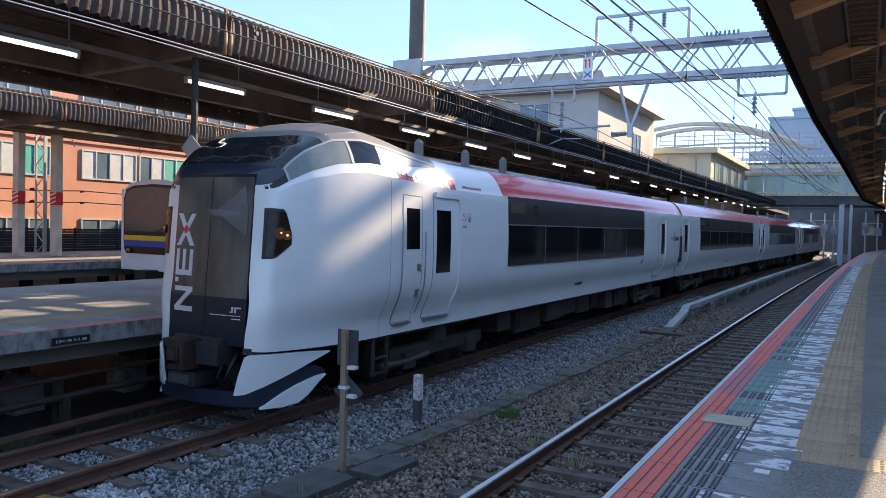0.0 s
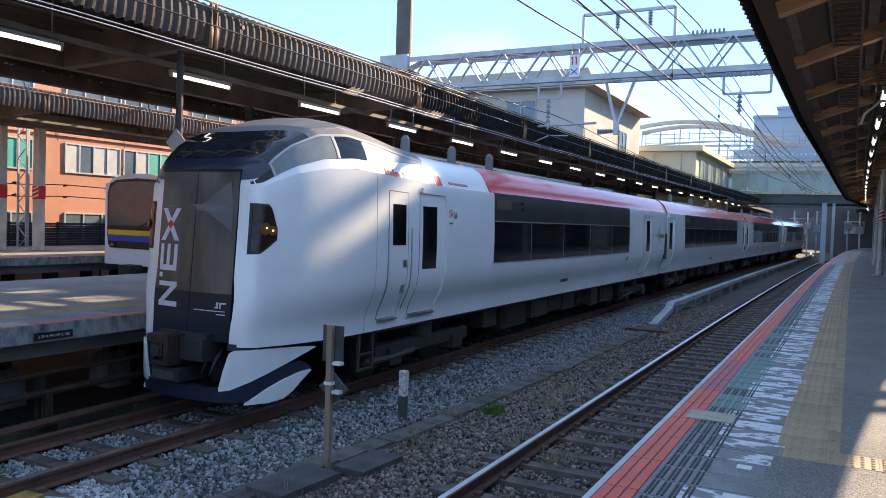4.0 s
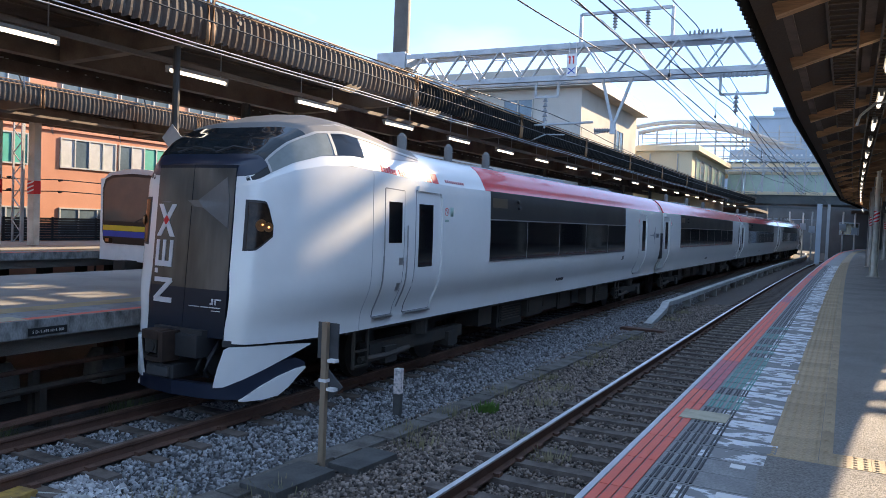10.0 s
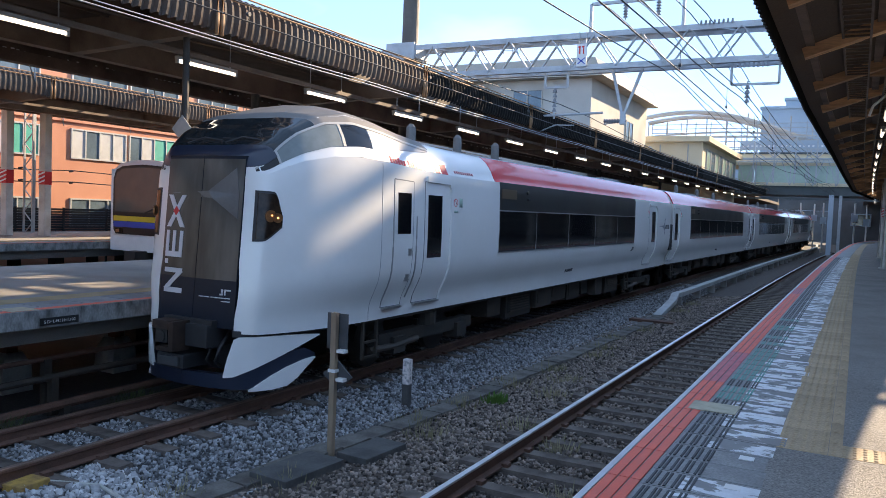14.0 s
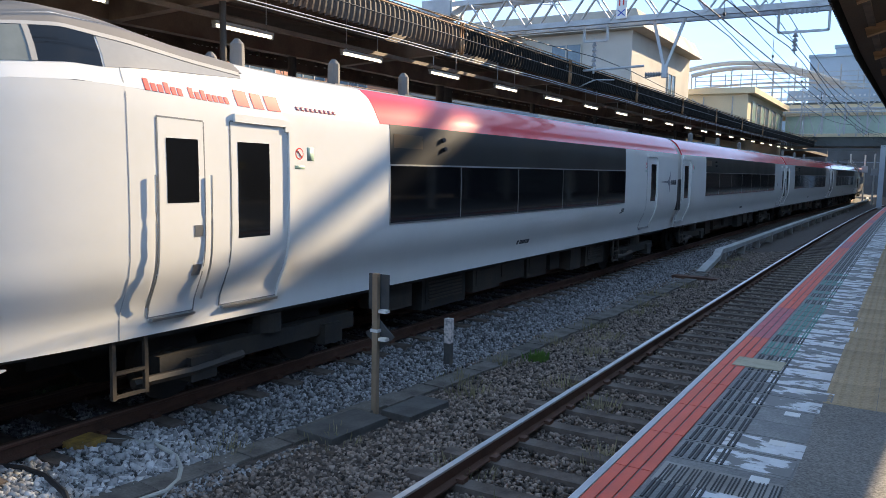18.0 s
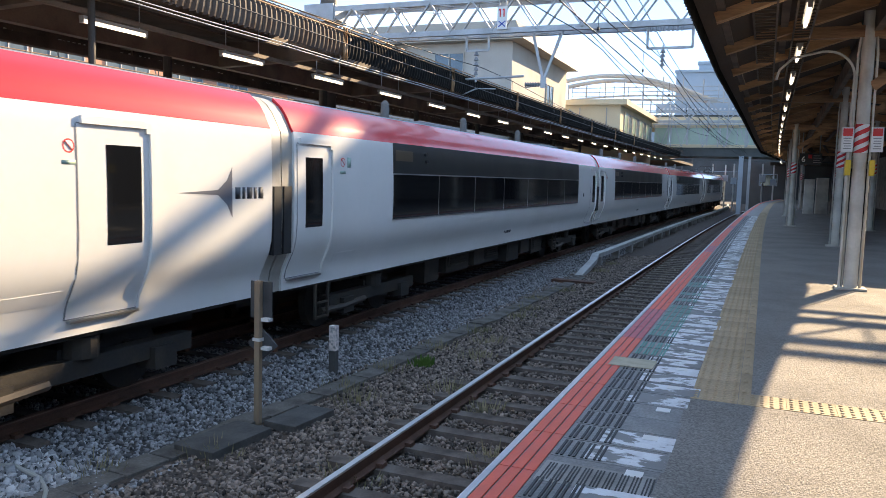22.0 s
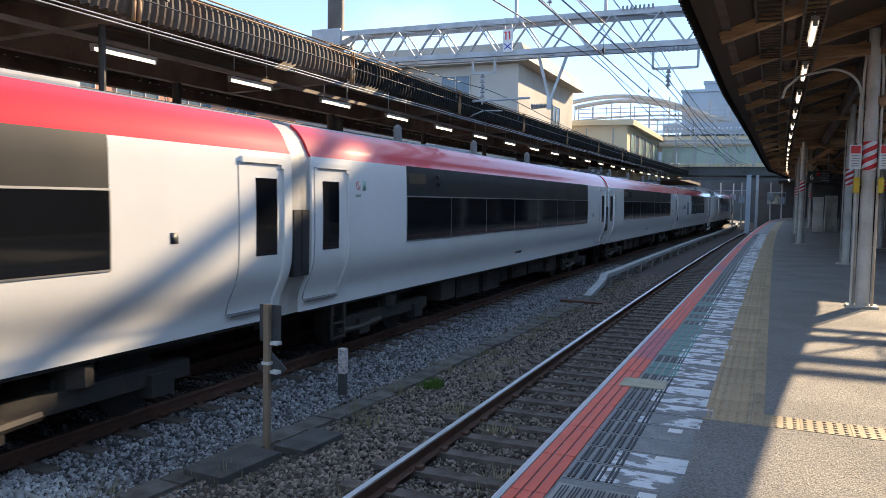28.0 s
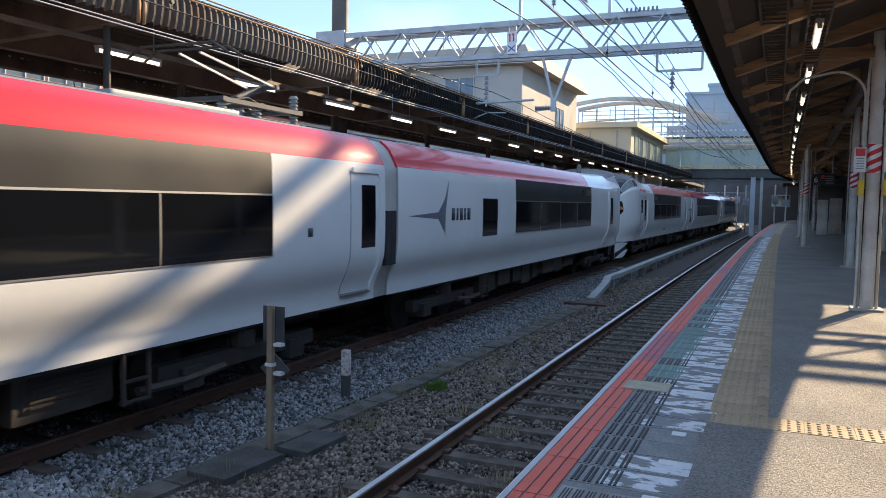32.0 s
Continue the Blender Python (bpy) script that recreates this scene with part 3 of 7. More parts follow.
# ---- west platforms ----
def side_platform(name, x0, x1, y0, y1, label):
    """A platform whose paved edge lies at x0; x1 is its back."""
    s = 1 if x1 > x0 else -1
    b = bm_()
    run(b, [(x0 + s * 0.02, PLAT - 0.02), (x0 + s * 0.02, 0.9), (x0 + s * 0.5, 0.86), (x0 + s * 0.5, 0.6), (x1, 0.6), (x1, PLAT - 0.02)], steps(y0, y1), bend_t)
    p = struct(name, b, M_ASPHALT_W, label, "platform")
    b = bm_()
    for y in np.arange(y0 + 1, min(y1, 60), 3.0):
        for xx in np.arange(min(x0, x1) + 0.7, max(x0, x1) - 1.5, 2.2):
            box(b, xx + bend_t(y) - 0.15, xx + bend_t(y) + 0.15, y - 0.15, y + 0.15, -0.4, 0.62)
    # the legs take the near-black underfloor colour
    part("platform_leg", b, M_UNDERBOX, p, "near-black concrete legs")
    b = bm_()
    run(b, [(x0, PLAT - 0.22), (x0 + s * 0.06, PLAT - 0.22), (x0 + s * 0.06, PLAT + 0.001), (x0, PLAT + 0.001)], steps(y0, y1), bend_t)
    part("edge_face", b, M_CONC_ST, p, "stained concrete edge beam")
    strip("orange_line", x0 + s * 0.06, x0 + s * 0.2, PLAT - 0.03, PLAT + 0.002, M_ORANGE, "orange warning line", y0, y1, bend_t, p)
    strip("edge_paving", x0 + s * 0.2, x0 + s * 0.75, PLAT - 0.03, PLAT - 0.004, M_SIGNWHITE, "pale joints of the edge paving", y0, y1, bend_t, p)
    for k in range(40):
        y = 0.6 + 0.62 * k
        b = bm_()
        xa, xc = sorted((x0 + s * 0.2, x0 + s * 0.75))
        box(b, xa + bend_t(y), xc + bend_t(y), y, y + 0.6, PLAT - 0.01, PLAT + 0.001)
        part("edge_slab", b, M_CONC_W, p)
        if k % 9 in (7, 8):
            b = bm_()
            xa, xc = sorted((x0 + s * 0.07, x0 + s * 0.4))
            box(b, xa + bend_t(y), xc + bend_t(y), y + 0.1, y + 0.45, PLAT - 0.01, PLAT + 0.006)
            part("yellow_plate", b, M_TAPE, p, "pale yellow plate")
    strip("tactile_line", x0 + s * 0.75, x0 + s * 1.15, PLAT - 0.03, PLAT + 0.003, M_TACTILE_W, "yellow tactile strip", y0, y1, bend_t, p)
    return p


M_CONC_W = mat("edge_slab_grey", (0.3, 0.32, 0.34), 0.8, 0, 0.35, 3, 40, 0.2, dirt=(0.24, 0.25, 0.26), rand=0.12)
M_ASPHALT_W = mat("asphalt_west", (0.36, 0.34, 0.31), 0.85, 0, 0.5, 0.8, 75, 0.5, dirt=(0.28, 0.265, 0.25))
M_CONC_ST = mat("edge_concrete", (0.3, 0.3, 0.29), 0.85, 0, 0.5, 7.0, 45, 0.6, dirt=(0.1, 0.1, 0.095), stretch=(1, 1, 0.5))
M_TACTILE_W = mat("tactile_faded", (0.46, 0.36, 0.2), 0.75, 0, 0.15, 3, 60, 0.1)
pw = side_platform("platform_west", EDGE_L, -14.7, -30, 72, "worn asphalt island platform across the express track")
# platform gauge plate
b = bm_()
box(b, EDGE_L, EDGE_L + 0.012, 5.98, 6.51, 0.905, 1.0)
gp = part("gauge_plate", b, M_BLACKBAND, pw, "small black plate with white figures")
text("plate_text", "5 D=1.491 H=1.100", 0.053, M_SIGNWHITE, gp, pose(EDGE_L + 0.013, 6.03, 0.932, 90, 0, 90), 0.001)
for y in (5.1, 6.93, 8.8, 10.7, 12.6, 14.5):
    b = bm_()
    box(b, -10.98, -10.8, y - 0.09, y + 0.09, 0.18, 0.62)
    part("rusty_post", b, M_ORANGEIRON, pw, "rust orange steel post under the platform edge", bevel=0.008)
    b = bm_()
    loft(b, [[(-10.89 + e * sx, y + e * sy, z) for sx, sy in ((-1, -1), (1, -1), (1, 1), (-1, 1))] for e, z in ((0.24, -0.4), (0.22, 0.0), (0.14, 0.19))], smooth=False)
    part("footing", b, M_CONC, pw, "stained concrete footing", bevel=0.012)
side_platform("platform_far", -20.95, -27.8, -30, 60, "far platform in front of a dark fence")

# ---- east canopy ----
M_EASTSHEET = mat("east_roof_sheet", (0.07, 0.047, 0.032), 0.85, 0, 0.4, 2, 30, 0.2, dirt=(0.09, 0.058, 0.036))
CE = tagged(new("canopy_east"), "dark brown timber platform canopy with strip lamps", "canopy", kind="structure")
b = bm_()
ysr = steps(-8, 84, 3.0)
run(b, [(-0.83, 4.47), (1.3, 5.25), (1.3, 5.36), (-0.83, 4.58)], ysr, bend_c)


def east_eave(y):
    """The east edge of the canopy, which draws in towards the platform's end."""
    return min(3.5, 2.9 + 0.077 * (y - 12))


vs = [[b.verts.new((x + bend_c(y), y, z)) for x, z in ((1.3, 5.25), (east_eave(y), 4.85), (east_eave(y), 4.95), (1.3, 5.36))] for y in ysr]
for a, c in zip(vs, vs[1:]):
    for i in range(4):
        b.faces.new((a[i], a[(i + 1) % 4], c[(i + 1) % 4], c[i]))
part("roof_sheet", b, M_EASTSHEET, CE)
b = bm_()
run(b, [(3.5, 4.85), (13.5, 5.2), (13.5, 5.3), (3.5, 4.95)], steps(21, 84, 3.0), bend_n)
part("wide_roof", b, M_CANOPY_ROOF, CE)
b = bm_()
ring = []
yy = np.arange(-8, 60, 0.075)
vs = []
for k, y in enumerate(yy):
    o = 0.018 if k % 2 else -0.018
    vs.append([b.verts.new((x + bend_c(y), y, z)) for x, z in ((-0.87 + o, 4.36), (-0.87 + o, 4.6), (-0.76, 4.66))])
for a, c in zip(vs, vs[1:]):
    for i in range(2):
        b.faces.new((a[i], a[i + 1], c[i + 1], c[i]))
# dark eave sheet, also painted on the west fascia's far stretch as shade
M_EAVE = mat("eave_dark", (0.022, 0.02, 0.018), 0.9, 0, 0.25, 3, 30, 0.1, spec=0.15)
part("eave_sheet", b, M_EAVE, CE, "dark corrugated eave edge")
M_WOOD = mat("old_timber", (0.58, 0.33, 0.17), 0.75, 0, 0.4, 2, 26, 0.25, dirt=(0.2, 0.11, 0.06), stretch=(0.4, 4, 4), rand=0.25)
y = -2.0
while y < 62:
    b = bm_()
    bx = bend_c(y)
    beam(b, (-0.68 + bx, y, 4.51), (1.28 + bx, y, 5.14), 0.15, 0.2)
    beam(b, (1.32 + bx, y, 5.14), (east_eave(y) - 0.2 + bx, y, 4.79), 0.15, 0.2)
    part("rafter", b, M_WOOD, CE)
    y += 2.35
b = bm_()
for x, z in ((-0.6, 4.66), (0.1, 4.88), (1.3, 5.02), (2.2, 4.94)):
    run(b, [(x - 0.05, z), (x + 0.05, z), (x + 0.05, z - 0.12 if x != 1.3 else z - 0.3), (x - 0.05, z - 0.12 if x != 1.3 else z - 0.3)], steps(-8, 75, 3.0), bend_c)
part("purlin", b, M_CANOPY, CE, "dark brown purlins")
M_TRAY = mat("tray_brown", (0.14, 0.1, 0.07), 0.6, 0.2, 0.2, 3, 30, 0.1)
for x0, x1, z in ((-0.27, 0.0, 4.6), (0.22, 0.44, 4.64)):
    b = bm_()
    for x in (x0, x1):
        run(b, [(x - 0.012, z), (x + 0.012, z), (x + 0.012, z + 0.05), (x - 0.012, z + 0.05)], steps(-6, 60, 3.0), bend_n)
    y = -2.0
    while y < 34:
        box(b, x0 + bend_n(y), x1 + bend_n(y), y, y + 0.025, z, z + 0.02)
        y += 0.2
    part("cable_tray", b, M_TRAY, CE, "ladder cable tray")


def strip_lamp(x, y, z, n, group):
    """A fluorescent strip: white body with a bright tube under it."""
    lamp = thing("strip_lamp", "white fluorescent strip lamp under the platform canopy", "lamp", group, pose(x, y, z))
    b = bm_()
    box(b, -0.045, 0.045, -0.64, 0.64, 0, 0.05)
    part("housing", b, M_LAMPBODY, lamp)
    b = bm_()
    rod(b, (0, -0.6, -0.025), (0, 0.6, -0.025), 0.026, 8)
    part("tube", b, M_TUBE, lamp, "bright white tube")
    for e in (-1, 1):
        b = bm_()
        box(b, -0.025, 0.025, e * 0.63 - 0.02, e * 0.63 + 0.02, -0.06, 0)
        part("socket", b, M_LAMPBODY, lamp)
    for e in (-0.5, 0.5):
        b = bm_()
        rod(b, (0, e, 0.05), (0, e, n), 0.01, 6)
        part("hanger", b, M_GALV, lamp)
    return lamp


lamp0 = strip_lamp(0.33, 10.25, 4.58, 0.30, "lamps under the east canopy")
for i in range(-3, 22):
    if i:
        y = 10.25 + 2.95 * i
        copy_thing(lamp0, pose(0.33 + bend_n(y), y, 4.58))
lampw = strip_lamp(-9.35, 9.2, 4.68, 0.72, "lamps under the west canopy")
for i in range(-3, 20):
    if i:
        y = 9.2 + 3.13 * i
        copy_thing(lampw, pose(-9.35 + bend_t(y), y, 4.68))


def pillar(x, y, first=False):
    p = thing("platform_pillar", "cream painted steel platform pillar with red striped band", "pillar", "pillars of the east platform", pose(x, y, PLAT))
    b = bm_()
    rod(b, (0, 0, 0.0), (0, 0, 3.9), 0.09, 20, 0.085)
    part("shaft", b, M_PILLAR, p)
    b = bm_()
    for e in (-0.12, 0.12):
        tube(b, [(e, -0.03, 0), (e, -0.03, 3.3), (e * 0.8, -0.03, 3.6)], 0.02)
    part("conduit", b, M_PILLAR, p)
    b = bm_()
    box(b, -0.2, 0.2, -0.18, 0.18, 0, 0.03)
    part("base_plate", b, M_PILLAR, p)
    b = bm_()
    beam(b, (0.08, 0, 2.86), (1.0, 0, 3.56), 0.12, 0.14)
    beam(b, (-1.7, 0, 3.62), (1.35, 0, 3.62), 0.12, 0.16)
    part("bracket", b, M_WOOD, p, "brown timber strut and tie beam")
    b = bm_()
    rod(b, (0, 0, 1.94), (0, 0, 2.34), 0.093, 20)
    band = part("striped_band", b, M_SIGNWHITE, p, "red and white striped band")
    for k in range(4):
        b = bm_()
        n = 14
        ringa = [(0.096 * math.cos(a), 0.096 * math.sin(a), 1.88 + 0.13 * k + 0.13 * (a + 2.9) / 2.9) for a in [-2.9 + 2.9 * i / n for i in range(n + 1)]]
        va = [[b.verts.new((px * f, py * f, max(1.94, min(2.34, pz + h)))) for px, py, pz in ringa] for f, h in ((1, 0), (1, 0.065), (0.97, 0.065), (0.97, 0))]
        for i in range(n):
            for q in range(4):
                b.faces.new((va[q][i], va[q][i + 1], va[(q + 1) % 4][i + 1], va[(q + 1) % 4][i]))
        part("red_stripe", b, M_SIGNRED, band)
    if first:
        b = bm_()
        tube(b, [(-0.15, -0.05, 0.0), (-0.15, -0.05, 2.95)] + [(-0.53 + 0.38 * math.cos(q), -0.05, 3.0 + 0.36 * math.sin(q)) for q in np.linspace(0.1, 1.9, 10)] + [(-0.95, -0.05, 3.28), (-1.12, -0.05, 3.12), (-1.16, -0.05, 2.98)], 0.018, 8)
        part("arched_conduit", b, M_PILLAR, p, "pale conduit arching over to the lamp row")
        for e in (-1, 1):
            b = bm_()
            box(b, e * 0.185 - 0.075, e * 0.185 + 0.075, -0.135, -0.12, 1.95, 2.29)
            s = part("notice_board", b, M_SIGNWHITE, p, "white notice with red heading")
            b = bm_()
            box(b, e * 0.185 - 0.06, e * 0.185 + 0.06, -0.139, -0.134, 2.17, 2.275)
            part("heading", b, M_SIGNRED, s)
            for k in range(5):
                b = bm_()
                box(b, e * 0.185 - 0.05 + 0.01 * (k % 2), e * 0.185 + 0.05, -0.139, -0.134, 2.13 - 0.035 * k, 2.142 - 0.035 * k)
                part("text_bar", b, M_MARKGREY, s)
            b = bm_()
            box(b, e * 0.15 - 0.035, e * 0.15 + 0.035, -0.12, 0.1, 1.62, 1.84)
            part("yellow_box", b, M_YELLOW, p, "yellow call box", bevel=0.015)
    return p


M_MARKGREY = mat("grey_print", (0.3, 0.3, 0.3), 0.6, 0, 0.05, 3, 30, 0.0)
pillar(1.2, 12.4, True)
for x, y in ((1.66, 21.4), (0.9, 31.3), (3.38, 30.3), (1.0, 41.5), (3.2, 42.5), (2.1, 55.0), (4.93, 56.2), (5.4, 30.2), (5.6, 22.0)):
    pillar(x, y)
# hanging platform sign
sg = thing("hanging_sign", "dark hanging platform sign with a white figure six", "sign", "", pose(1.75, 38.0, 3.55))
b = bm_()
box(b, -0.45, 0.45, -0.06, 0.06, 0, 0.5)
board = part("board", b, M_BLACKBAND, sg, bevel=0.01)
text("figure", "6", 0.36, M_SIGNWHITE, board, pose(-0.38, -0.063, 0.12, 90, 0, 0), 0.002)
b = bm_()
box(b, -0.1, 0.05, -0.066, -0.06, 0.28, 0.44)
part("red_square", b, M_SIGNRED, board)
b = bm_()
for k in range(4):
    b = bm_()
    box(b, 0.1, 0.42 - 0.05 * (k % 2), -0.066, -0.06, 0.08 + 0.1 * k, 0.11 + 0.1 * k)
    part("text_bar", b, M_MARKGREY, board)
for e in (-0.35, 0.35):
    b = bm_()
    rod(b, (e, 0, 0.5), (e, 0, 1.45), 0.02, 8)
    part("hanger", b, M_GALV, sg)
# kiosk walls and panels under the canopy
for x, y, w, h, m_ in ((2.2, 47, 0.5, 1.9, M_PILLAR), (2.9, 48, 0.6, 2.0, M_PILLAR), (4.6, 50, 2.2, 2.6, M_DARKWALL), (7.5, 34, 1.2, 2.6, M_DARKWALL)):
    b = bm_()
    box(b, -w / 2, w / 2, -0.3, 0.3, 0, h)
    k = thing("platform_cabinet", "plain upright cabinet standing on the shaded platform", "cabinet", "", pose(x, y, PLAT))
    part("body", b, m_, k, bevel=0.02)
    b = bm_()
    box(b, -w / 2 + 0.05, w / 2 - 0.05, -0.306, -0.298, 0.15, h - 0.1)
    part("door", b, m_, k)

# ---- west canopy ----
# roof opening added so that patches of sun reach the west platform
SUN_OPENING = (13.8, 18.4)


def canopy(name, xe, xb, ze, y0, y1, label, ribs_to, shade_from):
    """A canopy whose curved corrugated fascia lies at xe; xb is its back."""
    s = -1
    c = tagged(new(name), label, "canopy", kind="structure")
    b = bm_()
    full = [(xe - 0.1, ze + 0.42), (xe - 1.5, ze + 0.50), (xb, ze + 0.75), (xb, ze + 0.85), (xe - 1.5, ze + 0.60), (xe - 0.1, ze + 0.52)]
    run(b, full, steps(y0, SUN_OPENING[0]), bend_t)
    run(b, full[1:5], list(SUN_OPENING), bend_t)
    run(b, full, steps(SUN_OPENING[1], y1), bend_t)
    part("roof_sheet", b, M_CANOPY_ROOF, c)
    # corrugated underside
    b = bm_()
    vs = []
    for k in range(int((min(y1, 40) - y0) / 0.1)):
        y = y0 + 0.1 * k
        o = 0.015 * (1 if k % 2 else -1)
        vs.append([b.verts.new((x + bend_t(y), y, z + o)) for x, z in ((xe - 0.15, ze + 0.38), (xe - 1.5, ze + 0.45), (xb, ze + 0.70))])
    for a, d in zip(vs, vs[1:]):
        for i in range(2):
            if i or not SUN_OPENING[0] < a[0].co.y < SUN_OPENING[1]:
                b.faces.new((a[i], a[i + 1], d[i + 1], d[i]))
    part("soffit_sheet", b, M_CANOPY_ROOF, c)
    # bars of the added roof opening
    for k in range(5):
        b = bm_()
        y = SUN_OPENING[0] + (SUN_OPENING[1] - SUN_OPENING[0]) * k / 4
        box(b, xe - 1.5, xe - 0.15, y - 0.025, y + 0.025, ze + 0.44, ze + 0.5)
        part("roof_light_bar", b, M_GALV, c)
    # fascia
    b = bm_()
    vs, y, k = [], y0, 0
    prof = [(-0.30, 0.60), (-0.16, 0.585), (-0.06, 0.52), (-0.01, 0.40), (0.0, 0.25), (-0.02, 0.10), (-0.05, 0.0)]
    while y < y1:
        o = (0.0, 0.0, 0.05, 0.05)[k % 4] if y < ribs_to else 0.0
        vs.append([b.verts.new((xe + x + o + bend_t(y), y, ze + z + o * 0.5)) for x, z in prof])
        y += 0.037 if y < ribs_to else 1.5
        k += 1
    for a, d in zip(vs, vs[1:]):
        for i in range(len(prof) - 1):
            # past this station the shade on the fascia is painted in near-black
            b.faces.new((a[i], a[i + 1], d[i + 1], d[i])).material_index = 1 if shade_from < a[0].co.y else 0
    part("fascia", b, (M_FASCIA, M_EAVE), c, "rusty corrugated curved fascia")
    for z, x in ((0.60, 0.03), (0.50, 0.06)):
        b = bm_()
        tube(b, [(xe + x + bend_t(y), y, ze + z) for y in steps(y0, y1, 3)], 0.014)
        part("rail_rod", b, M_RUSTROD, c, "rusty rod")
    y = y0 + 2.33
    while y < min(y1, 50):
        b = bm_()
        for e in (-0.05, 0.05):
            tube(b, [(xe + 0.06 + bend_t(y), y + e, ze + 0.58), (xe + 0.07 + bend_t(y), y + e, ze + 0.2), (xe + 0.05 + bend_t(y), y + e, ze - 0.06)], 0.028)
        part("down_pipe", b, M_RUSTROD, c, "rust brown pipes")
        y += 5.95
    # beams and purlins
    for x, z, w, h in ((xe - 0.2, ze + 0.12, 0.1, 0.22), (xe - 1.35, ze + 0.2, 0.12, 0.26), (xe - 3.2, ze - 0.13, 0.2, 0.44), (xe - 5.0, ze + 0.4, 0.12, 0.26)):
        if x > xb:
            b = bm_()
            run(b, [(x - w / 2, z), (x + w / 2, z), (x + w / 2, z + h), (x - w / 2, z + h)], steps(y0, y1), bend_t)
            part("purlin", b, M_GIRDERBR if h > 0.4 else M_CANOPY, c)
    y = y0 + 2.33
    while y < min(y1, 62):
        b = bm_()
        bx = bend_t(y)
        va = [[b.verts.new((x + bx, y + e, z)) for x, z in ((xe - 0.12, ze - 0.02), (xe - 3.1, ze - 0.14), (xe - 3.1, ze + 0.4), (xe - 0.12, ze + 0.34))] for e in (-0.09, 0.09)]
        b.faces.new(va[0])
        b.faces.new(va[1][::-1])
        for i in range(4):
            b.faces.new((va[0][(i + 1) % 4], va[0][i], va[1][i], va[1][(i + 1) % 4]))
        part("cross_beam", b, M_GIRDERBR, c, "tapered bracket beam")
        b = bm_()
        beam(b, (xe - 3.3 + bx, y, ze + 0.15), (xb + bx, y, ze + 0.5), 0.14, 0.26)
        beam(b, (xb + 0.35 + bx, y, ze - 0.04), (xb + 0.35 + bx, y, ze + 0.6), 0.06, 0.06)
        part("rear_beam", b, M_CANOPY, c)
        y += 5.95
    b = bm_()
    run(b, [(xb + 0.38, ze - 0.04), (xb + 0.62, ze - 0.04), (xb + 0.62, ze + 0.17), (xb + 0.38, ze + 0.17)], steps(y0, y1), bend_t)
    part("rear_gutter", b, M_CANOPY, c, "dark gutter along the back of the canopy")
    b = bm_()
    run(b, [(xb - 0.02, ze + 0.28), (xb + 0.02, ze + 0.28), (xb + 0.02, ze + 0.72), (xb - 0.02, ze + 0.72)], steps(y0, y1), bend_t)
    part("rear_board", b, M_CANOPY, c, "dark board closing the back of the canopy")
    # white teeth stand for bright sky above the gutter, and loose stays under it
    b = bm_()
    rr = random.Random(31)
    for k in range(int((min(y1, 45) - max(y0, -2)) / 0.13)):
        y = max(y0, -2) + 0.13 * k + rr.uniform(-0.03, 0.03)
        w_, h_ = rr.uniform(0.02, 0.07), rr.uniform(0.02, 0.1)
        box(b, xb + 0.2 + bend_t(y), xb + 0.23 + bend_t(y), y, y + w_, ze + 0.18, ze + 0.18 + h_)
    tagged(part("frayed_edge", b, M_SIGNWHITE, c, "white teeth standing for bright sky through roofing gaps"), kind="stuff")
    y = y0 + 3.9
    while y < min(y1, 40):
        b = bm_()
        tube(b, [(xb + 0.5 + bend_t(y), y, ze - 0.04), (xb + 0.3 + bend_t(y), y + 0.25, ze - 0.3), (xb - 0.1 + bend_t(y), y + 0.5, ze + 0.1)], 0.012, 5)
        part("stay", b, M_GALV, c, "thin pale stay")
        y += 2.9
    b = bm_()
    run(b, [(xe - 1.11, ze - 0.20), (xe - 1.03, ze - 0.20), (xe - 1.03, ze - 0.13), (xe - 1.11, ze - 0.13)], steps(y0, y1), bend_t)
    part("lamp_rail", b, M_GIRDERBR, c, "brown lamp rail")
    for q, (dx, dz) in enumerate(((-0.6, 0.3), (-2.2, 0.36), (-2.9, 0.33))):
        b = bm_()
        tube(b, [(xe + dx + bend_t(y), y, ze + dz + 0.02 * math.sin(y * 1.7 + q)) for y in np.arange(y0, min(y1, 40), 1.2)], 0.016, 6)
        part("conduit", b, M_CANOPY, c)
    return c


M_POSTDARK = mat("post_dark", (0.06, 0.052, 0.046), 0.6, 0, 0.25, 3, 30, 0.1)
M_RUSTROD = mat("rust_rod", (0.36, 0.2, 0.1), 0.6, 0.2, 0.2, 3, 30, 0.1)
M_GIRDERBR = mat("girder_brown", (0.2, 0.145, 0.105), 0.65, 0, 0.2, 2, 30, 0.15, dirt=(0.12, 0.08, 0.055))
XE, ZE = -8.28, 4.96
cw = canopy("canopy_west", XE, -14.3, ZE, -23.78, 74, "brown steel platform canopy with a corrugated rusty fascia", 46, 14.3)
canopy("canopy_far", -20.5, -25.6, 5.3, -23.8, 60, "far platform canopy with a corrugated fascia", 40, 99)
b = bm_()
for dz in (0.0, 0.05):
    tube(b, [(-8.1 + bend_t(y), y, 4.78 + dz + 0.008 * math.cos(y * 1.05)) for y in np.arange(0, 60, 2.0)], 0.009, 5)
part("cable_pair", b, M_GALV, cw, "pair of pale cables along the canopy edge")


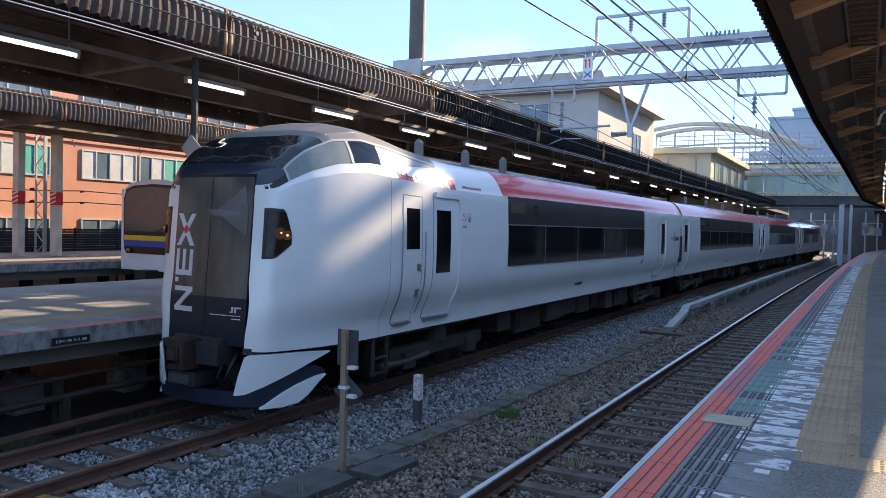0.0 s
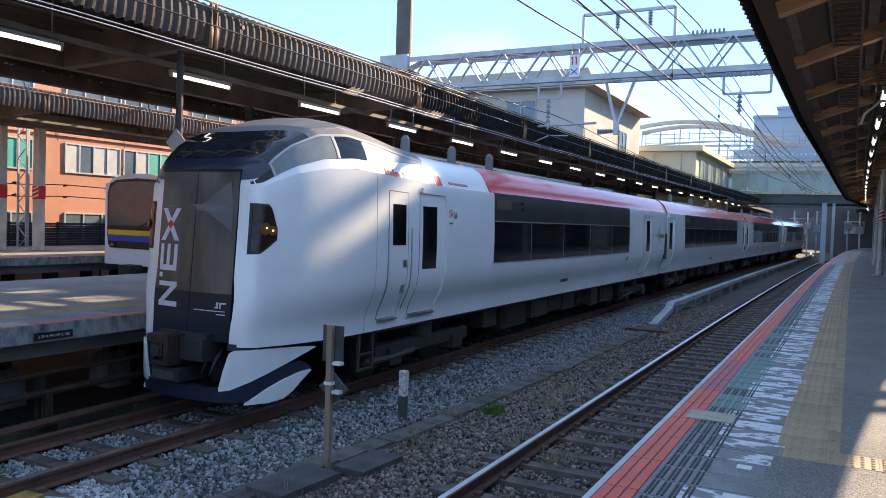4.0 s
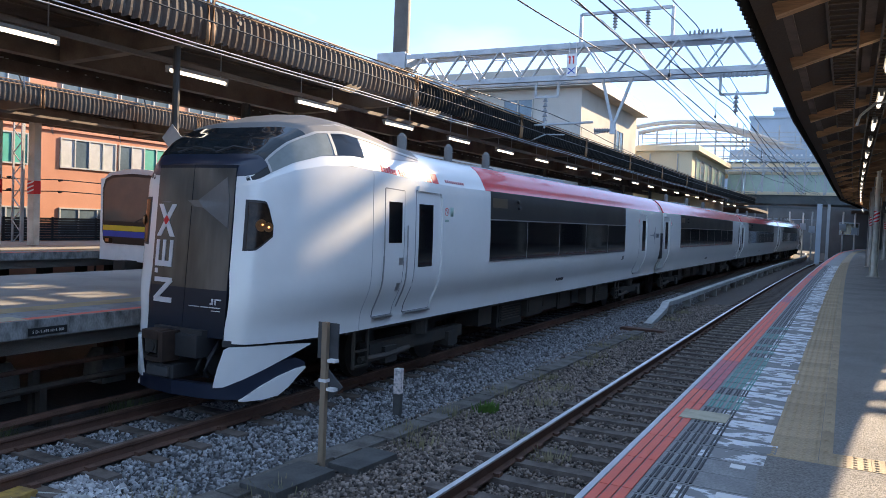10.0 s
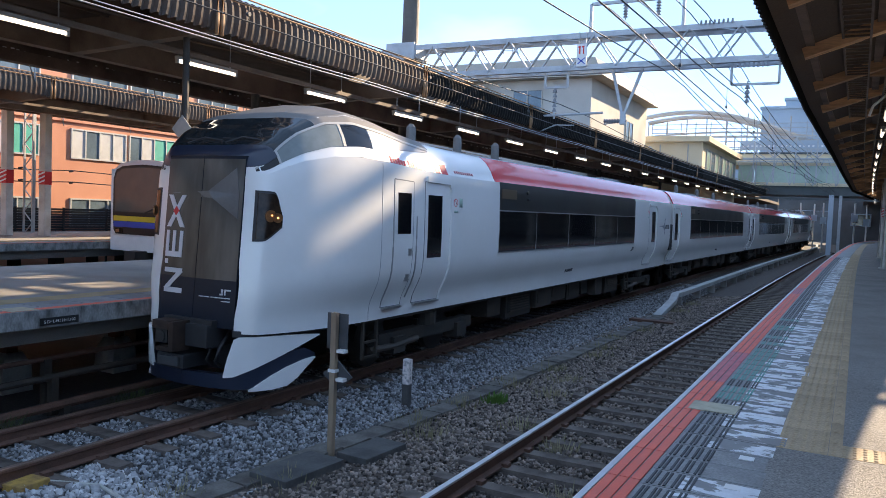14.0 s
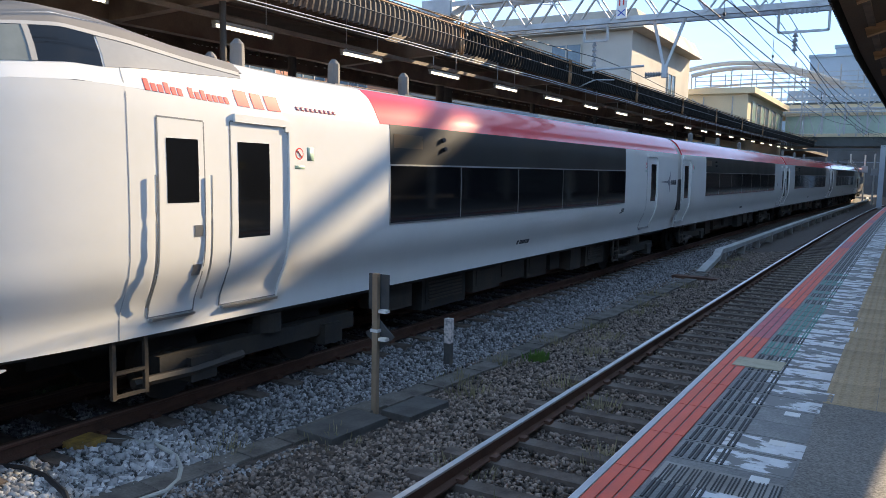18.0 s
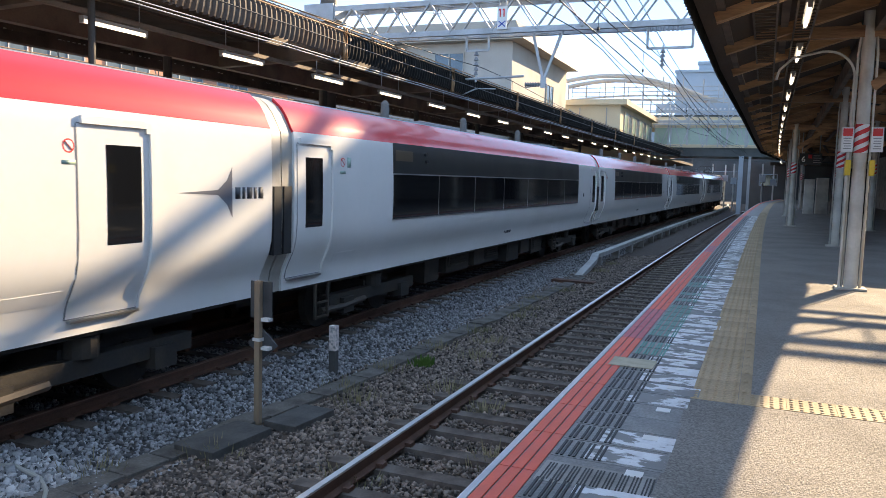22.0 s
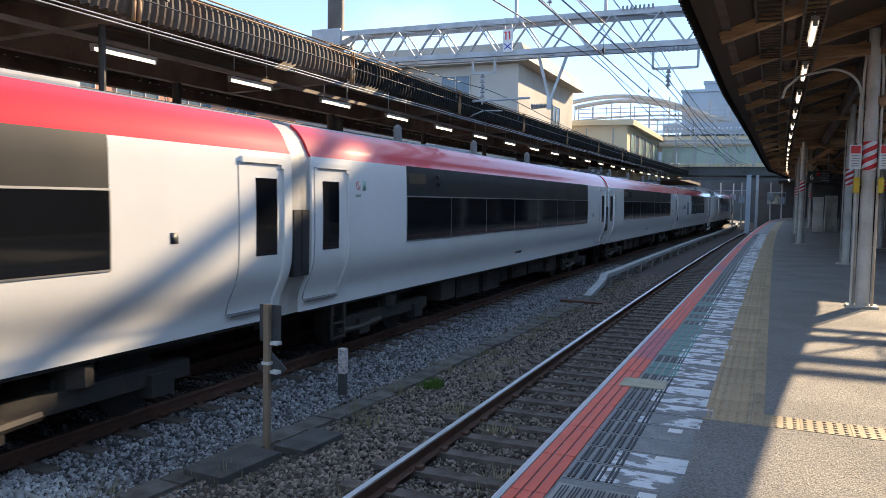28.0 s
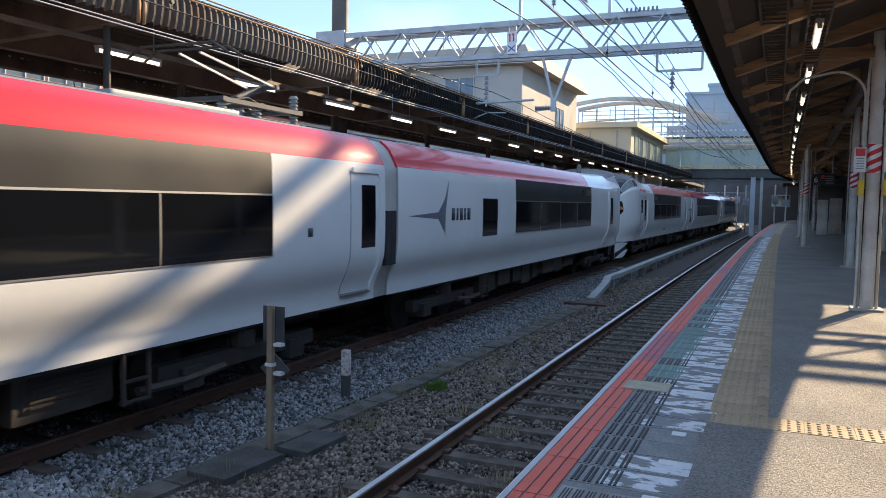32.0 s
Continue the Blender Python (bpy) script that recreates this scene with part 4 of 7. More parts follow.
def post_w(x, y, top, m_, r=0.07):
    p = thing("canopy_post", "dark steel post holding the platform canopy", "post", "posts of the west platform", pose(x + bend_t(y), y, PLAT))
    b = bm_()
    rod(b, (0, 0, 0), (0, 0, top - PLAT), r, 12)
    part("shaft", b, m_, p)
    b = bm_()
    box(b, -r * 1.8, r * 1.8, -r * 1.8, r * 1.8, 0, 0.02)
    part("foot", b, m_, p)
    return p


for y in (1.9, 8.0, 14.1, 20.2, 26.3, 32.4, 38.5, 44.6):
    post_w(-11.5, y + 4.7, 5.2, M_POSTDARK, 0.09)
sp = post_w(-8.9, 8.33, 4.95, M_POSTDARK, 0.05)
b = bm_()
v = [b.verts.new(p) for o in (-0.062, -0.05) for p in ((0.0, o, 2.28), (0.2, o, 2.48), (0.0, o, 2.68), (-0.2, o, 2.48))]
for f in ((0, 1, 2, 3), (7, 6, 5, 4), (0, 4, 5, 1), (1, 5, 6, 2), (2, 6, 7, 3), (3, 7, 4, 0)):
    b.faces.new([v[i] for i in f])
part("diamond_plate", b, M_GALV, sp, "grey diamond plate seen from behind")

# ---- unseen stepped sun block, added on the east side to cast the shade ----
b = bm_()
box(b, 8.0, 14.4, 50.0, 62.0, PLAT, 21.75)
box(b, 8.0, 8.8, 62.0, 68.0, PLAT, 24.0)
box(b, 8.8, 10.0, 62.0, 68.0, PLAT, 25.2)
box(b, 10.0, 11.5, 62.0, 68.0, PLAT, 26.6)
box(b, 11.5, 12.9, 62.0, 68.0, PLAT, 28.0)
box(b, 8.0, 12.9, 68.0, 128.0, PLAT, 28.9)
eb = struct("station_block", b, M_CONC, "tall unseen block added beyond the east canopy to cast shade", "building")
b = bm_()
box(b, 8.0, 14.4, 50.0, 50.3, 22.2, 22.5)
for x in (8.2, 11.2, 14.2):
    box(b, x - 0.06, x + 0.06, 50.05, 50.25, 21.75, 22.2)
part("roof_rail", b, M_GALV, eb)
M_CREAM = mat("cream_wall", (0.8, 0.68, 0.47), 0.75, 0, 0.08, 0.5, 10, 0.05)
# ---- unseen wall and canopy, added to close and shade the east side ----
b = bm_()
box(b, 14.2, 14.6, -60, 50, -0.5, 5.2)
struct("wall_east", b, M_SHEDGREY, "unseen plain wall added to close the east side", "wall")
b = bm_()
box(b, 6.6, 14.2, -60, 20, 5.0, 5.2)
struct("canopy_next", b, M_SHEDGREY, "unseen dull grey canopy added over the next platform for shade", "canopy")

# ---- gantry and overhead line ----
YG = 21.3
gan = thing("catenary_gantry", "grey galvanised steel lattice gantry across the tracks", "gantry")
for dy in (-0.35, 0.35):
    for z in (6.67, 7.55):
        b = bm_()
        beam(b, (-12.6, YG + dy, z), (9.0, YG + dy, z), 0.03, 0.15)
        beam(b, (-12.6, YG + dy * 0.84, z + (0.065 if z > 7 else -0.065)), (9.0, YG + dy * 0.84, z + (0.065 if z > 7 else -0.065)), 0.14, 0.02)
        part("chord", b, M_GALV, gan)
for dy in (-0.35, 0.35):
    x, up = -12.5, True
    while x < 8.6:
        b = bm_()
        beam(b, (x, YG + dy, 6.67 if up else 7.55), (x + 0.64, YG + dy, 7.55 if up else 6.67), 0.035, 0.085, up=(0, 1, 0))
        part("lattice_bar", b, M_GALV, gan)
        x += 0.64
        up = not up
for k in range(12):
    b = bm_()
    x = -12.4 + 1.44 * k
    beam(b, (x, YG - 0.35, 7.55), (x + 0.72, YG + 0.35, 7.55), 0.04, 0.04)
    part("cross_bar", b, M_GALV, gan)
    b = bm_()
    beam(b, (x, YG - 0.35, 6.67), (x + 0.72, YG + 0.35, 6.67), 0.04, 0.04)
    part("cross_bar", b, M_GALV, gan)
b = bm_()
for xa, za, xb, zb in ((-6.97, 7.6, -6.97, 8.48), (-6.97, 8.48, -4.43, 8.48), (-4.43, 8.48, -4.43, 7.6)):
    beam(b, (xa, YG, za), (xb, YG, zb), 0.08, 0.08, up=(0, 1, 0))
part("top_frame", b, M_GALV, gan, "square wire frame on the gantry")
for xa, xb, zb in ((-3.13, -1.98, 6.08), (-8.26, -7.58, 6.2)):
    b = bm_()
    for p0, p1 in (((xa, YG, 6.67), (xa, YG, zb)), ((xa, YG, zb), (xb, YG, zb)), ((xb, YG, zb), (xb, YG, 6.67))):
        beam(b, p0, p1, 0.06, 0.06, up=(0, 1, 0))
    part("hanging_frame", b, M_GALV, gan, "hanging square frame")
b = bm_()
beam(b, (-6.29, YG, 6.67), (-5.93, YG, 5.3), 0.07, 0.07, up=(0, 1, 0))
beam(b, (-5.43, YG, 6.67), (-5.93, YG, 5.3), 0.07, 0.07, up=(0, 1, 0))
box(b, -6.0, -5.86, YG - 0.06, YG + 0.06, 5.1, 5.42)
part("drop_bracket", b, M_GALV, gan, "V-shaped drop bracket")
mast = thing("catenary_mast", "tall grey steel mast carrying the gantry", "mast", "", pose(-12.9, YG, 0))
b = bm_()
rod(b, (0, 0, PLAT), (0, 0, 14.5), 0.27, 24, 0.25)
part("tube", b, M_MASTGREY, mast)
for q in ((-0.62, 0.4, -0.42, -0.36, 7.2, 7.72), (-0.62, 0.4, 0.36, 0.42, 7.2, 7.72), (0.3, 0.45, -0.36, 0.36, 7.25, 7.68), (-0.45, 0.45, -0.4, 0.4, 6.52, 6.64)):
    b = bm_()
    box(b, *q)
    part("clamp_plate", b, M_GALV, mast, "galvanised clamp plate")
b = bm_()
for dz in (6.7, 7.5):
    beam(b, (-0.3, -0.3, dz), (-6.5, -0.3, dz), 0.08, 0.08)
for k in range(7):
    beam(b, (-0.4 - 0.8 * k, -0.3, 6.7 if k % 2 else 7.5), (-1.2 - 0.8 * k, -0.3, 7.5 if k % 2 else 6.7), 0.05, 0.05, up=(0, 1, 0))
part("west_truss", b, M_GALV, mast)


def insulator(x, y, z0, z1, n, parent=None, along="z"):
    ob = thing("insulator", "grey ribbed porcelain insulator on the overhead line", "insulator", "insulators of the overhead line", pose(x, y, z0))
    for k in range(n):
        b = bm_()
        h = (z1 - z0) / n
        if along == "z":
            rod(b, (0, 0, h * k), (0, 0, h * (k + 0.75)), 0.075, 12, 0.03)
        else:
            rod(b, (h * k, 0, 0), (h * (k + 0.75), 0, 0), 0.075, 12, 0.03)
        part("shed", b, M_INSUL, ob)
    b = bm_()
    rod(b, (0, 0, -0.08), (0, 0, z1 - z0 + 0.08) if along == "z" else (z1 - z0 + 0.1, 0, 0), 0.02, 8)
    part("core", b, M_GALV, ob)
    return ob


insulator(-2.72, YG, 5.62, 6.08, 4)
insulator(-7.95, YG, 5.5, 6.2, 5)
insulator(-6.45, YG, 5.2, 5.72, 7, along="x")
for x in (-6.0, -5.1):
    insulator(x, YG, 8.05, 8.45, 5)
for z, x0 in ((7.66, -3.9), (6.52, -3.0)):
    row = thing("insulator_row", "row of small grey pin insulators on the gantry", "insulator", "", pose(x0, YG - 0.35, z))
    for k in range(8):
        b = bm_()
        rod(b, (k * 0.11, 0, -0.07), (k * 0.11, 0, 0.05), 0.035, 8, 0.025)
        part("pin", b, M_INSUL, row)
# cantilever arm over the express track
arm = thing("cantilever_arm", "grey cantilever tube holding the contact wire", "arm", "", pose(0, YG, 0))
b = bm_()
rod(b, (-8.7, 0, 5.38), (-6.5, 0, 5.44), 0.035, 10)
tube(b, [(-8.35, 0, 4.95), (-7.9, 0, 5.12), (-7.33, 0, 5.1)], 0.02)
rod(b, (-7.95, 0, 5.3), (-7.95, 0, 5.6), 0.03, 8)
part("tube", b, M_GALV, arm)
# gantry sign
sgn = thing("track_sign", "small white plate with two red bars and a blue cross", "sign", "", pose(-7.06, YG - 0.42, 6.68))
b = bm_()
box(b, -0.14, 0.14, -0.02, 0.02, 0, 0.62)
pl = part("plate", b, M_SIGNWHITE, sgn)
b = bm_()
for e in (-0.055, 0.055):
    box(b, e - 0.018, e + 0.018, -0.026, -0.02, 0.34, 0.56)
    box(b, e - 0.045, e - 0.018, -0.026, -0.02, 0.515, 0.56)
part("red_bar", b, M_SIGNRED, pl)
b = bm_()
for e in (-1, 1):
    beam(b, (-0.1, -0.024, 0.15 - e * 0.08), (0.1, -0.024, 0.15 + e * 0.08), 0.006, 0.028, up=(0, 0, 1))
part("blue_cross", b, M_BLUE, pl)
for e in (-0.1, 0.1):
    b = bm_()
    beam(b, (e, 0.03, 0.0), (e, 0.03, 0.95), 0.03, 0.03)
    part("strap", b, M_GALV, sgn)


def wire(name, x, zs, bend, y0, y1, r, sag, label, drop=None):
    """A line strung between supports 44 m apart; drop: height of a second wire hung below on droppers."""
    w = thing(name, label, "wire", "overhead wires")
    span = 44.0
    f = lambda y: zs - sag * (1 - (2 * (((y - YG) % span) / span) - 1) ** 2)
    b = bm_()
    tube(b, [(x + bend(y), y, f(y)) for y in np.arange(y0, y1 + 0.1, 2.75)], r, 5)
    part("strand", b, M_WIRE, w)
    if drop:
        b = bm_()
        tube(b, [(x + bend(y), y, drop) for y in np.arange(y0, y1 + 0.1, 2.75)], r, 5)
        part("contact_strand", b, M_WIRE, w)
        y = y0 + 2.0
        while y < min(y1, 75):
            b = bm_()
            rod(b, (x + bend(y), y, drop), (x + bend(y), y, f(y)), 0.006, 5)
            part("dropper", b, M_WIRE, w)
            b = bm_()
            rod(b, (x + bend(y) - 0.02, y, drop + 0.1), (x + bend(y) + 0.02, y, drop + 0.1), 0.03, 8)
            part("clip", b, M_WIRE, w)
            y += 5.0
    return w


wire("overhead_wire", -2.72, 5.62, bend_n, 1.0, 78, 0.011, 0.55, "overhead contact line above the near track", 4.95)
wire("overhead_wire", -2.62, 5.7, bend_n, 1.0, 78, 0.011, 0.5, "overhead contact line above the near track")
wire("overhead_wire", -7.4, 5.6, bend_t, 1.0, 78, 0.011, 0.5, "overhead contact line above the express track", 4.96)
for x, z in ((-6.0, 8.0), (-5.1, 8.0), (-4.0, 7.75), (-3.6, 7.7), (-4.6, 6.4)):
    wire("feeder_wire", x, z, bend_n, -2.0, 78, 0.013, 0.7, "black feeder cable strung over the tracks")

# ---- white building, annex and bridge in the distance ----
def windows_on(bm_parent, spans, zr, plane, axis, mats, frame_m, depth=0.05, glazing=2):
    """Framed windows set on a wall: spans along the wall, zr its heights."""
    for k, (a, c) in enumerate(spans):
        w = bm_()
        z0, z1 = zr
        e = 0.06
        pts = [(a, c, z0, z0 + e), (a, c, z1 - e, z1), (a, a + e, z0 + e, z1 - e), (c - e, c, z0 + e, z1 - e)]
        for i in range(1, glazing):
            m_ = a + (c - a) * i / glazing
            pts.append((m_ - e / 2, m_ + e / 2, z0 + e, z1 - e))
        for p, q, r0, r1 in pts:
            if axis == "x":
                box(w, plane - depth, plane + depth, p, q, r0, r1)
            else:
                box(w, p, q, plane - depth, plane + depth, r0, r1)
        fr = part("window", w, frame_m, bm_parent)
        for i in range(glazing):
            p, q = a + e + (c - a - e) * i / glazing, a + (c - a - e) * (i + 1) / glazing
            w = bm_()
            if axis == "x":
                box(w, plane - 0.01, plane + 0.01, p, q, z0 + e, z1 - e)
            else:
                box(w, p, q, plane - 0.01, plane + 0.01, z0 + e, z1 - e)
            part("pane", w, mats[(k * glazing + i) % len(mats)], fr)


bw = tagged(new("station_house"), "off-white rendered station building with an overhanging roof", "building")
b = bm_()
box(b, -34, -13.85, 43, 56, 4, 10.4)
part("wall", b, M_OFFWHITE, bw)
b = bm_()
loft(b, [[(-34, 42.2, 10.4), (-13.0, 42.2, 10.4), (-13.0, 56, 10.4), (-34, 56, 10.4)], [(-34, 42.6, 11.5), (-13.6, 42.6, 11.5), (-13.6, 56, 11.5), (-34, 56, 11.5)]], smooth=False)
part("roof", b, M_ROOFBEIGE, bw, "beige roof edge")
windows_on(bw, [(-18.7, -16.8), (-22.5, -20.6)], (8.3, 9.86), 42.97, "y", [M_PANE], M_OFFWHITE)
windows_on(bw, [(50.4, 52.2)], (7.4, 8.9), -13.82, "x", [M_PANE], M_OFFWHITE)
b = bm_()
for p0, p1 in (((-19.3, 44, 11.5), (-19.3, 44, 12.6)), ((-20, 44, 12.5), (-18.6, 44, 12.4)), ((-19.9, 44, 12.3), (-19.9, 44, 12.7)), ((-18.8, 44, 12.2), (-18.8, 44, 12.6))):
    rod(b, p0, p1, 0.025, 6)
part("aerial", b, M_GALV, bw, "thin roof aerial")
an = tagged(new("annex"), "low white annex with a strip of tall windows", "building")
b = bm_()
box(b, -14.6, -10.2, 58, 75, 3.5, 8.2)
part("wall", b, M_CREAM, an, "cream rendered wall")
b = bm_()
box(b, -14.9, -9.7, 57.6, 75.4, 8.2, 8.6)
part("roof", b, M_CREAM, an)
b = bm_()
for p0, p1 in (((-14.0, 57.8, 7.9), (-12.2, 57.8, 6.2)), ((-13.2, 57.85, 5.0), (-13.2, 57.85, 8.0)), ((-12.3, 57.85, 5.2), (-12.3, 57.85, 7.2)), ((-11.2, 57.85, 5.2), (-11.2, 57.85, 8.0))):
    rod(b, p0, p1, 0.05, 6)
part("wall_pipe", b, M_GALV, an, "thin pipes on the wall")
windows_on(an, [(59.5 + 1.9 * k, 61.2 + 1.9 * k) for k in range(8)], (5.6, 7.8), -10.17, "x", [M_GREENGLASS, M_PANE], M_OFFWHITE, glazing=1)

# dark sheds and walls past the footbridge
b = bm_()
box(b, -3.4, 30, 128, 128.4, -0.4, 7.0)
box(b, -34, -3.4, 128, 128.4, 4.7, 7.0)
box(b, -34, -9.6, 112, 112.4, -0.4, 7.0)
struct("wall_beyond", b, M_SHEDGREY, "grey shed walls past the footbridge", "wall")
br = tagged(new("footbridge"), "station footbridge with green glass sides over the tracks", "bridge")
b = bm_()
box(b, -32, 30, 77, 83, 5.2, 6.05)
part("girder", b, M_GIRDER, br, "dark steel girder")
b = bm_()
box(b, -32, 30, 76.8, 76.99, 6.0, 6.3)
box(b, -32, 30, 76.8, 83.2, 7.85, 8.1)
part("deck_edge", b, M_CREAM, br, "cream deck edges")
for k in range(18):
    b = bm_()
    box(b, -10.2 + 1.5 * k, -8.78 + 1.5 * k, 76.95, 77.0, 6.32, 7.84)
    part("glass_panel", b, M_GREENGLASS, br)
    b = bm_()
    box(b, -8.76 + 1.5 * k, -8.7 + 1.5 * k, 76.9, 77.02, 6.3, 7.85)
    part("mullion", b, M_GALV, br)
b = bm_()
box(b, -14, 12, 78.9, 82.2, 9.05, 9.22)
part("hall_eave", b, M_GIRDER, br, "dark eave of the upper hall")
b = bm_()
box(b, -10.5, 12, 79.9, 80.1, 9.5, 10.42)
part("louvre_band", b, M_BLUEGREY, br, "pale grey perforated band")
for k in range(34):
    b = bm_()
    box(b, -10.3 + 0.38 * k, -10.13 + 0.38 * k, 79.86, 79.905, 9.8, 9.97)
    part("hole", b, M_SIGNWHITE, br)
for k in range(8):
    b = bm_()
    x = -10.6 + 1.75 * k
    beam(b, (x, 76.4, 6.2), (x, 76.4, 10.4), 0.12, 0.12)
    part("upright", b, M_GALV, br)
    b = bm_()
    beam(b, (x, 76.4, 10.3 if k % 2 else 8.5), (x + 1.75, 76.4, 8.5 if k % 2 else 10.3), 0.09, 0.09, up=(0, 1, 0))
    part("brace", b, M_GALV, br)
for z in (10.4, 8.45, 8.15):
    b = bm_()
    beam(b, (-12.6, 76.4, z), (4.0, 76.4, z), 0.12, 0.12)
    part("rail_beam", b, M_GALV, br)
b = bm_()
box(b, -12, 8, 76.2, 76.5, 4.75, 4.9)
part("service_pipe", b, M_GIRDER, br)
for dy in (84.0, 88.0):
    b = bm_()
    tube(b, [(-21.5 + 17.0 * i / 16, dy, 12.2 + 2.2 * math.sin(math.pi * (0.15 + 0.85 * i / 16)) - 1.6 * i / 16) for i in range(17)], 0.23, 8)
    part("arch", b, M_OFFWHITE, br, "white tubular arch")
    b = bm_()
    tube(b, [(-21.5 + 17.5 * i / 10, dy, 11.2 + 0.5 * math.sin(math.pi * i / 10)) for i in range(11)], 0.1, 8)
    part("tie_tube", b, M_OFFWHITE, br)
for i in range(9):
    b = bm_()
    rod(b, (-20.5 + 2.0 * i, 84, 8.1), (-20.5 + 2.0 * i, 84, 12.6 + 1.0 * math.sin(math.pi * i / 9)), 0.07, 6)
    part("hanger_tube", b, M_OFFWHITE, br)
b = bm_()
for z in (8.6, 9.0, 9.4, 10.1):
    rod(b, (-22, 83.4, z), (2, 83.4, z), 0.045, 6)
for i in range(14):
    rod(b, (-22 + 1.8 * i, 83.4, 8.1), (-22 + 1.8 * i, 83.4, 10.1), 0.04, 6)
part("railing", b, M_GALV, br)
b = bm_()
for z in (10.7, 11.15, 11.6, 12.05, 12.5):
    rod(b, (-20, 83.6, z), (4, 83.6, z), 0.04, 6)
for i in range(17):
    rod(b, (-20 + 1.5 * i, 83.6, 8.1), (-20 + 1.5 * i, 83.6, 12.7), 0.05, 6)
part("upper_railing", b, M_GALV, br, "grey rails of the upper walkway")
for k in range(9):
    b = bm_()
    beam(b, (-12.2 + 1.9 * k, 76.3, 8.4), (-11.4 + 1.9 * k, 76.3, 6.05), 0.07, 0.07, up=(0, 1, 0))
    beam(b, (-10.6 + 1.9 * k, 76.3, 8.4), (-11.4 + 1.9 * k, 76.3, 6.05), 0.07, 0.07, up=(0, 1, 0))
    part("v_hanger", b, M_GALV, br)
b = bm_()
for z in (8.35, 9.3):
    beam(b, (-12, 76.5, z), (4, 76.5, z), 0.12, 0.12)
for k in range(11):
    beam(b, (-12 + 1.45 * k, 76.5, 8.35 if k % 2 else 9.3), (-10.55 + 1.45 * k, 76.5, 9.3 if k % 2 else 8.35), 0.07, 0.07, up=(0, 1, 0))
for x in (-11, -8.6, -4.4, -2.0):
    beam(b, (x, 76.4, 9.3), (x, 76.4, 6.0), 0.08, 0.08, up=(0, 1, 0))
part("second_gantry", b, M_GALV, br, "grey lattice beam before the bridge")
b = bm_()
box(b, -14, 12, 79, 82, 8.1, 9.05)
part("hall", b, M_CREAM, br, "cream upper hall")
for nm, x0, x1, y, z, m_ in (("far_building", -17.6, -2.4, 160, 24.3, M_BLUEGREY), ("far_building", -13.5, -9.5, 161, 26, M_BLUEGREY), ("far_building", -60, -22, 175, 14, M_BLUEGREY)):
    b = bm_()
    box(b, x0, x1, y, y + 12, 0, z)
    fb = thing(nm, "pale blue-grey tower block in the distance", "building")
    part("block", b, m_, fb)
    b = bm_()
    box(b, x0 - 0.3, x1 + 0.3, y - 0.3, y + 12.3, z, z + 0.5)
    part("parapet", b, m_, fb)
# dark hall under and behind the bridge
b = bm_()
box(b, -2.0, 9, 98, 98.5, -0.3, 5.4)
struct("wall_north", b, M_SHEDGREY, "grey shed wall beyond the bridge", "wall")
b = bm_()
box(b, -60, 12, 150, 151, -0.4, 5)
struct("wall_far", b, M_SHEDGREY, "far wall across the yard", "wall")
b = bm_()
box(b, 0.3, 14, 84, 126, 5.0, 5.3)
box(b, -34, -9.4, 84, 111, 5.0, 5.3)
struct("shed_roof", b, M_CANOPY_ROOF, "dark roof beyond the bridge", "roof")
for x, y, r_, m_ in ((-2.2, 75, 0.2, M_PALEBLUE), (-1.5, 76, 0.12, M_GALV)):
    p = thing("bridge_column", "pale blue steel column under the bridge", "column", "", pose(x, y, -0.3))
    b = bm_()
    box(b, -r_, r_, -r_, r_, 0, 5.5)
    part("shaft", b, m_, p, bevel=0.02)
    b = bm_()
    box(b, -r_ * 1.5, r_ * 1.5, -r_ * 1.5, r_ * 1.5, 0, 0.3)
    part("base", b, M_CONC, p)
for k, (x, y) in enumerate(((-5.6, 92), (-4.4, 95), (-3.3, 90), (-0.4, 88), (0.7, 92))):
    p = thing("yard_post", "thin pale post in the yard under the bridge", "post", "posts in the yard", pose(x, y, -0.3))
    b = bm_()
    rod(b, (0, 0, 0), (0, 0, 5.2), 0.08, 8)
    part("shaft", b, M_SIGNWHITE, p)
    b = bm_()
    box(b, -0.3, 0.3, -0.08, 0.08, 3.0 + 0.3 * (k % 2), 3.7 + 0.3 * (k % 2))
    part("plate", b, M_PALEBLUE, p)
w = thing("window_unit", "grey framed windows on the shed wall", "window", "", pose(0.2, 97.9, 2.6))
b = bm_()
box(b, -1.0, 1.0, -0.05, 0.1, 0, 1.4)
part("frame", b, M_PALEBLUE, w)
b = bm_()
box(b, -0.9, 0.9, -0.06, -0.04, 0.1, 1.3)
part("pane", b, M_GLASS, w)

# ---- peach building, fence, far platform things ----
# unseen plain wall, added so that the train's front reflects grey
b = bm_()
box(b, -42, -29.2, -70, -4, -0.3, 9.0)
struct("wall_west", b, M_CONC, "unseen plain grey wall added to close the yard and reflect in the train", "wall")
pb = tagged(new("peach_building"), "peach plastered building with curtained windows", "building")
b = bm_()
box(b, -42, -29, -4, 62, -0.3, 9.4)
part("wall", b, M_PEACH, pb)
curtains = [M_SKYPANEL, M_PANE, M_SKYPANEL, M_SKYPANEL, M_PANE, M_SKYPANEL, M_TEAL, M_TEAL]
spans = [(4.9, 7.7), (8.9, 11.7), (12.9, 15.7), (16.9, 19.6), (21.0, 23.75), (23.9, 26.7), (27.9, 30.7), (31.9, 34.7), (35.9, 38.7)]
windows_on(pb, spans, (4.05, 5.3), -28.98, "x", curtains, M_GALV, glazing=4)
